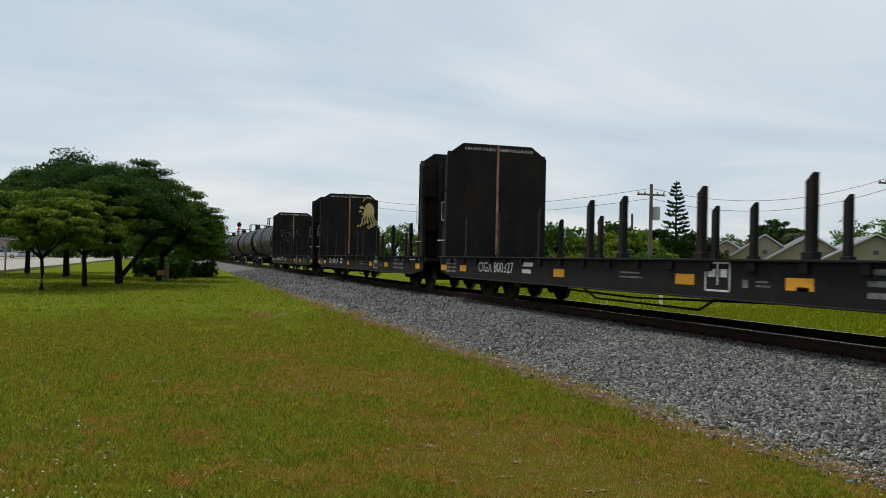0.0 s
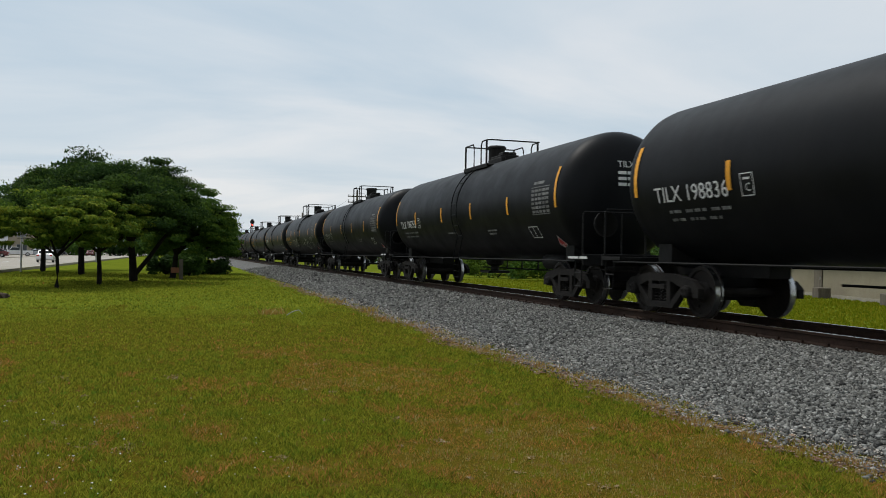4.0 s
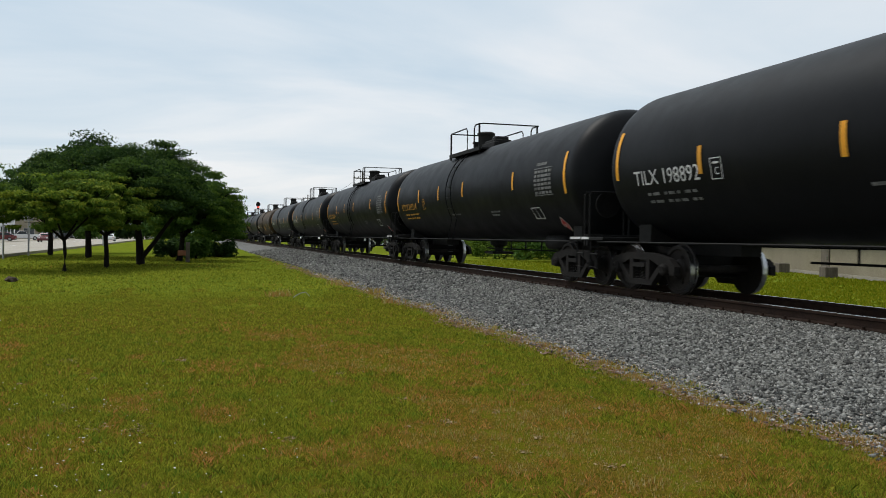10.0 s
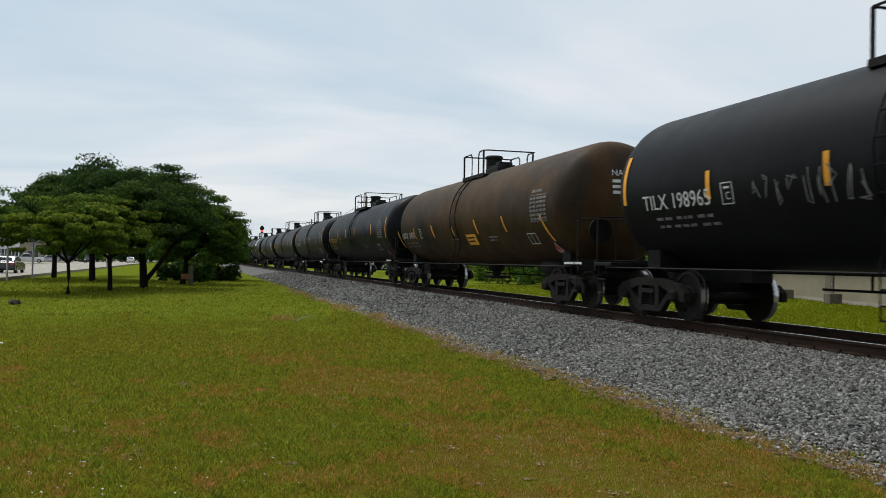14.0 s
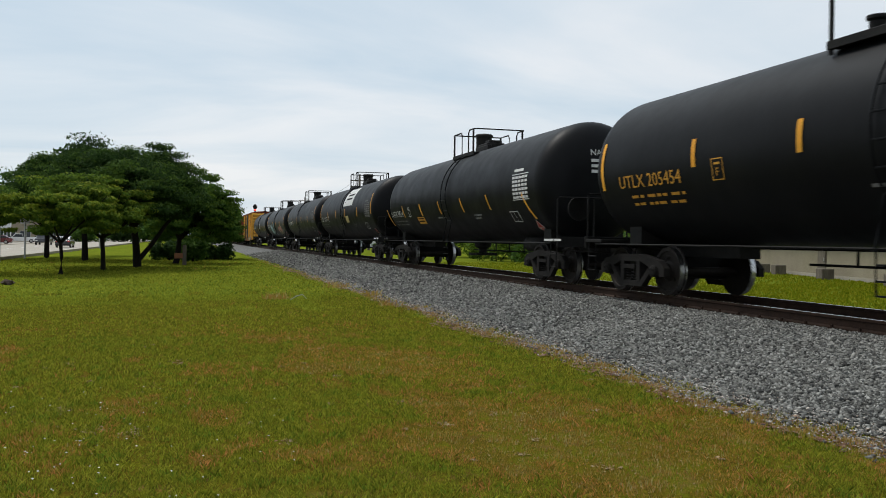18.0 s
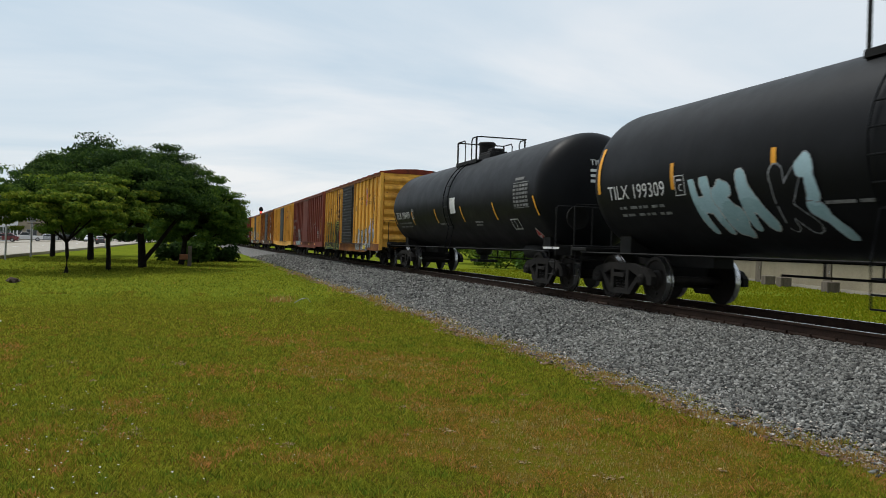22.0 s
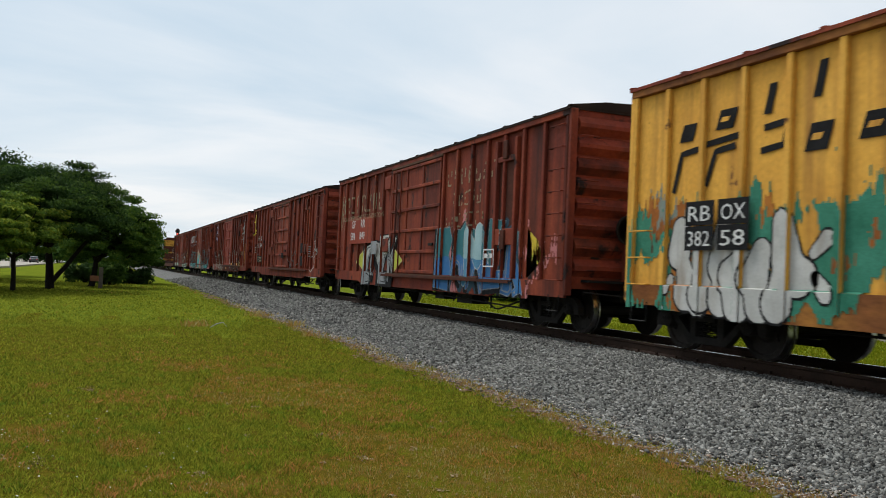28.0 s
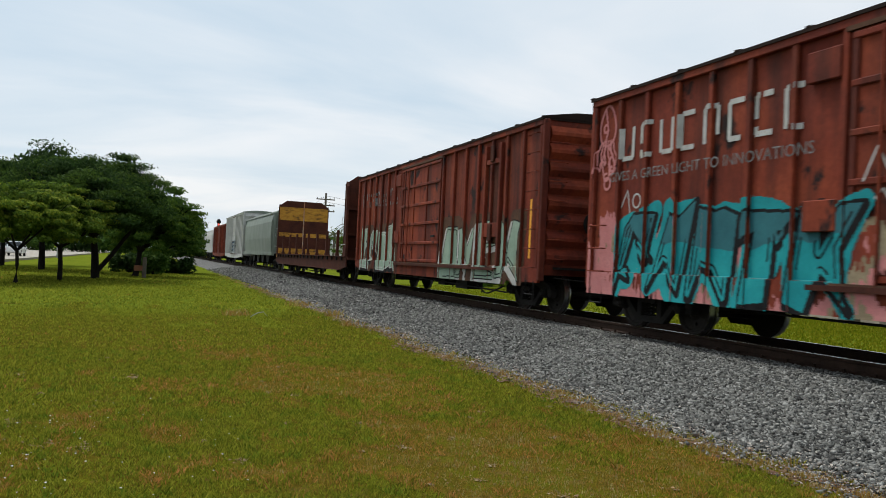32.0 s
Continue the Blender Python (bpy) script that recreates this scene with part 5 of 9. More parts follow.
def latch_panel(c, y0, y1, paint):
    """A yellow plug beside the main door: frame, cross bars and rusty lock rods."""
    p = part("latch_panel", boxes((-1.565, -1.50, y0, y1, 0.98, 3.98), bevel=0.006), paint, c, "rust-stained yellow panel with lock rods")
    part("panel_frame", boxes((-1.615, -1.56, y0, y0 + 0.10, 0.98, 3.98), (-1.615, -1.56, y1 - 0.10, y1, 0.98, 3.98), bevel=0.01), paint, p)
    for z in (1.55, 2.3, 2.62, 3.05, 3.7):
        part("cross_bar", boxes((-1.62, -1.56, y0 + 0.1, y1 - 0.1, z, z + 0.07), bevel=0.01), paint, p)
    for y in (y0 + 0.35, y1 - 0.4):
        part("lock_rod", tubes([[(-1.65, y, 0.9), (-1.65, y, 3.95)]], 0.022), RUST_BROWN, p, "rusty lock rod")
    for z in (1.2, 2.35, 2.66, 3.4):
        part("lock_lug", boxes((-1.69, -1.62, y0 + 0.28, y0 + 0.45, z, z + 0.16), bevel=0.01), RUST_BROWN, p, "rusty lock lug")


def flat_car(paint=None, stakes=((8.2, 5.7, 3.25, 0.87, -0.42, -2.87, -5.28, -7.7), (8.1, 5.7, 0.73, -0.5, -2.92, -5.4, -7.8))):
    """A bulkhead flat car with stake posts, front towards -y."""
    p = paint or FLAT_PAINT
    c = thing("flat_car", "", "flat car")
    H = 9.65
    part("deck", boxes((-1.52, 1.52, -H, H, 0.94, 1.07), bevel=0.01), TIE, c)
    for s in (-1, 1):
        bm = bmesh.new()
        slab(bm, [(-H - 0.55, 0.66), (-H + 0.6, 0.52), (H - 0.6, 0.52), (H + 0.55, 0.66), (H + 0.55, 1.10), (-H - 0.55, 1.10)], "yz", s * 1.565 - 0.025, s * 1.565 + 0.025)
        part("side_sill", bm, p, c)
        part("sill_flange", boxes((min(s * 1.50, s * 1.68), max(s * 1.50, s * 1.68), -H - 0.5, H + 0.5, 1.08, 1.115), bevel=0.006), p, c)
        part("sill_flange", boxes((min(s * 1.50, s * 1.66), max(s * 1.50, s * 1.66), -H + 0.6, H - 0.6, 0.50, 0.525), bevel=0.006), p, c)
        pocket = box_mesh(0.07, 0.16, 0.16, FRAME, 0.01)
        for i in range(19):
            part("stake_pocket", pocket, None, c, m=pose(s * 1.61, H - 0.6 - 1.03 * i, 0.93))
        stake = bmesh.new()
        slab(stake, [(-0.075, 1.08), (0.075, 1.08), (0.075, 2.16), (-0.075, 2.28)], "yz", -0.055, 0.055)
        box(stake, -0.08, 0.08, -0.11, 0.11, 1.08, 1.22)
        me = bpy.data.meshes.new("stake")
        bevelled(stake, 0.008).to_mesh(me)
        stake.free()
        me.materials.append(p)
        for y in stakes[0 if s < 0 else 1]:
            part("stake", me, None, c, m=pose(s * 1.43, y, 0))
    for e in (-1, 1):
        bk = bmesh.new()
        slab(bk, [(-1.62, 1.07), (-1.62, 4.20), (-1.12, 4.56), (1.12, 4.56), (1.62, 4.20), (1.62, 1.07)], "xz", e * H - 0.03, e * H + 0.03)
        b = part("bulkhead", bevelled(bk, 0.006), p, c, "tall sooty steel bulkhead plate")
        for x in (-1.55, -0.95, -0.32, 0.32, 0.95, 1.55):
            bm = bmesh.new()
            slab(bm, [(e * (H + 0.02), 1.07), (e * (H + 0.46), 1.07), (e * (H + 0.20), 4.1), (e * (H + 0.02), 4.3)], "yz", x - 0.05, x + 0.05)
            part("bulkhead_rib", bm, p, b)
        for z in (2.0, 3.1):
            part("bulkhead_brace", boxes((-1.6, 1.6, min(e * (H + 0.03), e * (H + 0.22)), max(e * (H + 0.03), e * (H + 0.22)), z, z + 0.10)), p, b)
        part("centre_strip", boxes((-0.035, 0.035, min(e * (H - 0.05), e * (H - 0.03)), max(e * (H - 0.05), e * (H - 0.03)), 1.2, 4.52)), RUST_STRIP if e > 0 else p, b, "rusty welded centre strip")
        for path in ([(-1.64, e * (H + 0.10), 2.2), (-1.72, e * (H + 0.12), 2.2), (-1.72, e * (H + 0.12), 2.75), (-1.64, e * (H + 0.10), 2.75)], [(-1.64, e * (H + 0.05), 1.6), (-1.72, e * (H + 0.05), 1.6), (-1.72, e * (H + 0.45), 1.6), (-1.64, e * (H + 0.45), 1.6)], [(-0.9, e * (H + 0.5), 2.4), (0.2, e * (H + 0.5), 2.4)]):
            part("handhold", tubes([path], 0.015), WHITE, b, "white painted grab iron")
        add_coupler(c, e * 11.15, e)
        part("draft_sill", boxes((-0.3, 0.3, min(e * 9.0, e * 10.9), max(e * 9.0, e * 10.9), 0.66, 1.02)), FRAME, c)
        part("end_deck", boxes((-1.55, 1.55, min(e * H, e * 10.35), max(e * H, e * 10.35), 0.96, 1.07)), p, c)
        add_truck(c, e * 7.45)
    part("centre_sill", boxes((-0.4, 0.4, -9.2, 9.2, 0.50, 0.95)), FRAME, c)
    part("brake_rigging", tubes([[(-1.0, -5, 0.5), (-0.9, 0, 0.36), (-1.0, 5, 0.45)], [(-1.2, -3, 0.5), (-1.2, -2.5, 0.28), (-1.2, 1, 0.30), (-1.2, 1.6, 0.5)]], 0.022), FRAME, c)
    return c


def hopper_car(paint, half=8.9):
    """A covered hopper with rounded flanks and bottom bays."""
    c = thing("hopper_car", "", "hopper car")
    bm = bmesh.new()
    prof = [(-1.50, 1.15), (-1.58, 2.2), (-1.56, 3.3), (-1.42, 3.85), (-1.05, 4.12), (1.05, 4.12), (1.42, 3.85), (1.56, 3.3), (1.58, 2.2), (1.50, 1.15)]
    slab(bm, prof, "xz", -half + 0.9, half - 0.9)
    part("body", bm, paint, c)
    for s in (-1, 1):
        part("side_sill", boxes((min(s * 1.42, s * 1.60), max(s * 1.42, s * 1.60), -half, half, 0.98, 1.20), bevel=0.01), paint, c)
        part("top_chord", boxes((min(s * 1.30, s * 1.48), max(s * 1.30, s * 1.48), -half + 0.8, half - 0.8, 3.83, 3.93), bevel=0.01), paint, c)
        part("end_slope", slab(bmesh.new(), [(s * (half - 0.9), 1.3), (s * (half - 0.9), 3.9), (s * (half - 0.1), 3.9), (s * (half - 0.1), 3.7), (s * (half - 0.75), 1.3)], "yz", -1.35, 1.35), paint, c)
        part("end_post", boxes((-1.5, -1.36, s * (half - 0.12) - 0.06, s * (half - 0.12) + 0.06, 1.1, 3.9), (1.36, 1.5, s * (half - 0.12) - 0.06, s * (half - 0.12) + 0.06, 1.1, 3.9)), paint, c)
        part("end_ladder", ladder(s * (half - 0.02), -1.2, 1.2, 4.0, 0.42, 0.42, "x", -s * 0.1), paint, c)
        add_coupler(c, s * (half + 0.62), s)
        add_truck(c, s * (half - 1.55))
    for i in range(4):
        y = -4.2 + 2.8 * i
        part("hopper_bay", slab(bmesh.new(), [(y - 1.3, 1.2), (y + 1.3, 1.2), (y + 0.4, 0.45), (y - 0.4, 0.45)], "yz", -1.2, 1.2), FRAME, c)
    part("running_board", boxes((-0.6, 0.6, -half, half, 4.22, 4.27)), GALV, c)
    for i in range(4):
        y = -5.4 + 3.6 * i
        part("roof_hatch", boxes((-0.35, 0.35, y - 1.3, y + 1.3, 4.12, 4.20), bevel=0.01), paint, c)
    part("centre_sill", boxes((-0.3, 0.3, -half, half, 0.75, 1.0)), FRAME, c)
    return c

# ---- spray paint and big stencils ----
GLYPHS = {"S": "9839072574926001", "A": "005990|2574", "N": "10198099", "T": "0999|5950", "K": "1019|992490", "M": "0019548990", "U": "1912508299", "F": "101999|1565", "R": "101988861590", "B": "1019886615858210",
          "O": "59171250929759", "E": "99191090|1575", "C": "895918215091", "H": "1019|9099|1595", "P": "1019888516", "I": "5059", "G": "89591821508355", "W": "0930557099", "Y": "0955|9955|5550", "L": "191090", "X": "0099|0990"}


SOLID = {"S": "03183999867446943700024223", "A": "0038588970614333", "N": "0019394969989080533310", "T": "0906272060676699", "K": "001939456999758190433020", "R": "0019796574908050346130", "E": "001999776746965532929000",
         "B": "0019799775949000", "F": "00199977676544301000", "G": "01183999765363554590200", "H": "001939355699896061443010", "C": "01284999765343939000", "O": "01273999929000", "M": "0019395589996061443010", "U": "0919322369997081601", "P": "0019798573533000", "W": "0919324663799780604320", "X": "00350939577999658070462000", "I": "10195989706"}


def solids(text, w, h, seed, lean=0.0, fill=0.90):
    """Fat angular filled letters in a row, each one closed outline, jostling one another."""
    rng = random.Random(seed)
    g, out = w / len(text), []
    for i, ch in enumerate(text):
        run = SOLID[ch]
        dx, dy, sx, sy = rng.uniform(-0.05, 0.05) * g, rng.uniform(-0.04, 0.04) * h, fill * rng.uniform(0.95, 1.15), rng.uniform(0.72, 0.88)
        pts = [(int(run[k]) / 9, int(run[k + 1]) / 9) for k in range(0, len(run) - 1, 2)]
        out.append([((i + 0.5 + (u - 0.5 + rng.uniform(-0.05, 0.05)) * sx) * g + dx + lean * v * h, h * (0.06 + (v + rng.uniform(-0.05, 0.05)) * sy) + dy) for u, v in pts])
    return out


def glyphs(text, w, h, seed, lean=0.0, gap=0.82):
    """Fat hand-drawn sign shapes in a row, uneven in size and overlapping."""
    rng = random.Random(seed)
    g, out = w / len(text), []
    for i, ch in enumerate(text):
        dx, dy, sx, sy = rng.uniform(-0.06, 0.06) * g, rng.uniform(0, 0.09) * h, gap * rng.uniform(0.92, 1.12), rng.uniform(0.58, 0.68)
        ps = []
        for run in GLYPHS[ch].split("|"):
            pts = [(int(run[k]) / 9, int(run[k + 1]) / 9) for k in range(0, len(run) - 1, 2)]
            ps.append([((i + 0.5 + (u - 0.5) * sx) * g + dx + lean * v * h, h * (0.15 + v * sy) + dy + rng.uniform(-0.02, 0.02) * h) for u, v in pts])
        out.append(ps)
    return out


def cells(name, car, place, idx, cell, mats, profile=None, label=""):
    """Lay a grid of colour numbers on a car's side as flat runs of paint (-1: none)."""
    nu, nv = idx.shape
    vs, fs, mi = [], [], []
    prof = [profile((i + 0.5) * cell) if profile else 0 for i in range(nu)]
    for j in range(nv):
        i = 0
        while i < nu:
            k = idx[i, j]
            if k < 0:
                i += 1
                continue
            e = i
            while e < nu and idx[e, j] == k and prof[e] == prof[i] and e - i < 40:
                e += 1
            b = len(vs)
            vs += [place(i * cell, j * cell, prof[i]), place(e * cell, j * cell, prof[i]), place(e * cell, (j + 1) * cell, prof[i]), place(i * cell, (j + 1) * cell, prof[i])]
            fs.append((b, b + 1, b + 2, b + 3))
            mi.append(int(k))
            i = e
    if fs:
        ob = part(name, raw_mesh(name, vs, fs, mats, mi), None, car, label)
        ob["kind"] = "stuff"
        return ob


def mural(name, car, place, w, h, mats, seed, stroke=0.16, rim=0.05, halo=0.0, cell=0.016, shade=(-0.10, -0.10), profile=None, label="", letters=None, glint=False, solid=None):
    """Spray-painted shapes, one over the next: mats are fill, outline, shadow, cloud and a lighter upper fill; None leaves one out."""
    nu, nv = int(w / cell), int(h / cell)
    U, V = np.meshgrid((np.arange(nu) + 0.5) * cell, (np.arange(nv) + 0.5) * cell, indexing="ij")
    letters = letters or [[run + run[:1]] for run in solid]

    def dist(paths, du=0.0, dv=0.0):
        d = np.full(U.shape, 9.0)
        for path in paths:
            for (ax, ay), (bx, by) in zip(path, path[1:]):
                L = (bx - ax) ** 2 + (by - ay) ** 2 + 1e-9
                t = np.clip(((U - ax - du) * (bx - ax) + (V - ay - dv) * (by - ay)) / L, 0, 1)
                d = np.minimum(d, np.hypot(U - du - ax - t * (bx - ax), V - dv - ay - t * (by - ay)) / (1 if solid else 0.8 + 0.4 * t))
        if solid:
            inside = np.zeros(U.shape, bool)
            for path in paths:
                for (ax, ay), (bx, by) in zip(path, path[1:]):
                    inside ^= ((ay > V - dv) != (by > V - dv)) & (U - du < (bx - ax) * (V - dv - ay) / (by - ay + 1e-9) + ax)
            d = np.where(inside, -d, d)
        return d
    wob = np.array([[noise.noise((u * 1.3, v * 1.3, seed * 1.7)) for v in V[0, ::3]] for u in U[::3, 0]])
    wob = np.repeat(np.repeat(wob, 3, 0), 3, 1)[:nu, :nv]
    fields = [dist(p) for p in letters]
    mats = list(mats) + [None] * (5 - len(mats))
    idx = np.full(U.shape, -1)
    if mats[3]:
        idx[np.min(fields, 0) < halo + 0.3 * wob] = 3
    if mats[2]:
        for p in letters:
            idx[dist(p, *shade) < stroke + rim + 0.05] = 2
    for f in fields:
        idx[f < stroke + rim] = 1
        idx[f < stroke] = 0
    if mats[4]:
        idx[(idx == 0) & (V > h * 0.50 + 0.5 * wob)] = 4
    if glint:
        for p in letters:
            f = np.abs(dist(p) + 0.07) + 0.3 * (wob < 0.08) if solid else dist(p, -stroke * 0.45, stroke * 0.4)
            idx[(np.isin(idx, (0, 4))) & (f < 0.016) & (wob > -0.15)] = 1
    return cells(name, car, place, idx, cell, [m or mats[0] for m in mats], profile, label)


def haze(name, car, place, w, h, mats, seed, cell=0.025, profile=None, drips=True, cover=0.0, label=""):
    """Cloudy sprayed patches with ragged edges and streaks running up or down."""
    nu, nv = int(w / cell), int(h / cell)
    idx = np.full((nu, nv), -1)
    for i in range(nu):
        u = i * cell
        top = h * (0.62 + 0.45 * noise.noise((u * 0.8, seed, 0.0)) + (0.22 * noise.noise((u * 4.5, seed, 2.0)) + 0.14 * noise.noise((u * 17.0, seed, 4.0)) if drips else 0))
        for j in range(nv):
            v = j * cell
            fray = noise.noise((u * 16, v * 5, seed + 1.0))
            k = noise.noise((u * 0.9, v * 1.6, seed * 3.1)) + 0.5 * noise.noise((u * 2.8, v * 1.2, seed + 9.0)) + 0.20 * fray
            if v < top + 0.07 * fray and k > -0.25 - cover:
                idx[i, j] = int((k + 0.4 + 0.5 * noise.noise((u * 0.4, seed, 5.0)) + 0.12 * fray) * 3) % len(mats)
    return cells(name, car, place, idx, cell, mats, profile, label)


def ribbon(name, car, paths, width, place, material, label=""):
    """Thin sprayed lines along paths of (u, v)."""
    vs, fs = [], []
    for lift, path in enumerate(paths):
        base = [Vector(place(path[0][0] + a, path[0][1] + b)) for a, b in ((0, 0), (0.004, 0), (0, 0.004))]
        out = (base[1] - base[0]).cross(base[2] - base[0]).normalized() * 0.0012 * lift
        pts = []
        for (a, b), (c2, d) in zip(path, path[1:]):
            n = max(1, int(math.hypot(c2 - a, d - b) / 0.08))
            pts += [(a + (c2 - a) * k / n, b + (d - b) * k / n) for k in range(n)]
        pts.append(path[-1])
        k0 = len(vs)
        for i, (u, v) in enumerate(pts):
            p, q = pts[max(i - 1, 0)], pts[min(i + 1, len(pts) - 1)]
            dx, dy = q[0] - p[0], q[1] - p[1]
            L = math.hypot(dx, dy) or 1
            ox, oy = -dy / L * width / 2, dx / L * width / 2
            vs += [tuple(Vector(place(u + ox, v + oy)) + out), tuple(Vector(place(u - ox, v - oy)) + out)]
        for i in range(len(pts) - 1):
            fs.append((k0 + 2 * i, k0 + 2 * i + 1, k0 + 2 * i + 3, k0 + 2 * i + 2))
    return part(name, raw_mesh(name, vs, fs, [material]), None, car, label)


def curl(cx, cy, r, turns, start=0.0, grow=0.0, n=14):
    return [(cx + (r + grow * k / n) * math.cos(start + turns * 6.283 * k / n), cy + (r + grow * k / n) * math.sin(start + turns * 6.283 * k / n)) for k in range(n + 1)]


def squid(name, car, place, s, material, width=0.05, filled=True):
    """A sprayed squid doodle: a filled tilted bell over curling arms."""
    o, e, n = (Vector(place(a, b)) for a, b in ((0.3, 1.0), (0.304, 1.0), (0.3, 1.004)))
    out = (e - o).cross(n - o).normalized()

    def up(k):
        return lambda u, v: tuple(Vector(place(u, v)) + out * 0.002 * k)
    bell = [(0.30 + 0.30 * math.sin(t) * (1 - 0.25 * math.cos(t)), 1.50 + 0.42 * math.cos(t)) for t in (6.2832 * k / 20 for k in range(20))]
    for k, (cx, cy, r) in enumerate(() if not filled else ((0.18, 1.62, 0.13), (0.10, 1.38, 0.09), (0.30, 1.22, 0.10))):
        part(name, raw_mesh(name, [up(k)((cx + r * math.cos(j * 0.6283)) * s, (cy + 0.7 * r * math.sin(j * 0.6283)) * s) for j in range(10)], [tuple(range(10))], [material]), None, car)
    if filled:
        ribbon(name, car, [curl(0.55 * s, 1.93 * s, 0.30 * s, 0.35, 0.8)], width, up(3), material)
    else:
        ribbon(name, car, [[((0.30 + u) * s, v * s) for u, v in bell + bell[:1]], curl(0.52 * s, 1.45 * s, 0.08 * s, 1), [(0.5 * s, 1.85 * s), (0.62 * s, 1.4 * s), (0.5 * s, 1.15 * s)]], width, up(3), material)
        ribbon(name, car, [[(0.55 * s, 1.1 * s), (0.40 * s, 0.75 * s), (0.55 * s, 0.35 * s)] + curl(0.65 * s, 0.3 * s, 0.12 * s, 0.9, 3.1), [(0.62 * s, 1.1 * s), (0.85 * s, 0.85 * s)] + curl(0.85 * s, 0.7 * s, 0.16 * s, 0.9, 1.5)], width, up(4), material)
    for i in range(6):
        x, side = (0.40 + 0.085 * i) * s, i - 2.5
        ex, ey = x + side * 0.11 * s, (0.45 + 0.12 * (i % 3)) * s
        ribbon(name, car, [[(x, 1.2 * s), (x + side * 0.05 * s - 0.05 * s, 0.95 * s), (x + side * 0.09 * s + 0.04 * s, 0.72 * s), (ex, ey)] + curl(ex - 0.10 * s, ey, 0.10 * s, -0.85 if side > 0 else 0.6, 0.0, -0.04 * s)], width * (0.8 if i % 2 else 1.1), up(4 + i), material)
    if filled:
        part(name, raw_mesh(name, [up(11)((0.30 + u) * s, v * s) for u, v in bell], [tuple(range(20))], [material]), None, car)


def on_box(posts, dy, dw, y0, z0):
    """Places on the near side of a box car; u to the right from y0, v up from z0."""
    def depth(u):
        y = y0 - u
        if abs(y - dy) < dw / 2:
            return 1.602
        for p in posts:
            if abs(y - p) < 0.062:
                return 1.582
        return 1.508

    def place(u, v, x=None):
        if x is None:
            x = depth(u)
        if z0 + v < 1.0:
            x = max(x, 1.566)
        return (-x, y0 - u, z0 + v)
    return place, depth


# ---- the train ----
SPEED = 18.2


def enter(car, s, label, group=""):
    """Set a car on the rails with its middle at s metres down the line when the clip starts."""
    car.matrix_basis = pose(TRACK, s, RAIL_Z)
    tagged(car, label, group=group)
    CARS.append((car, s))


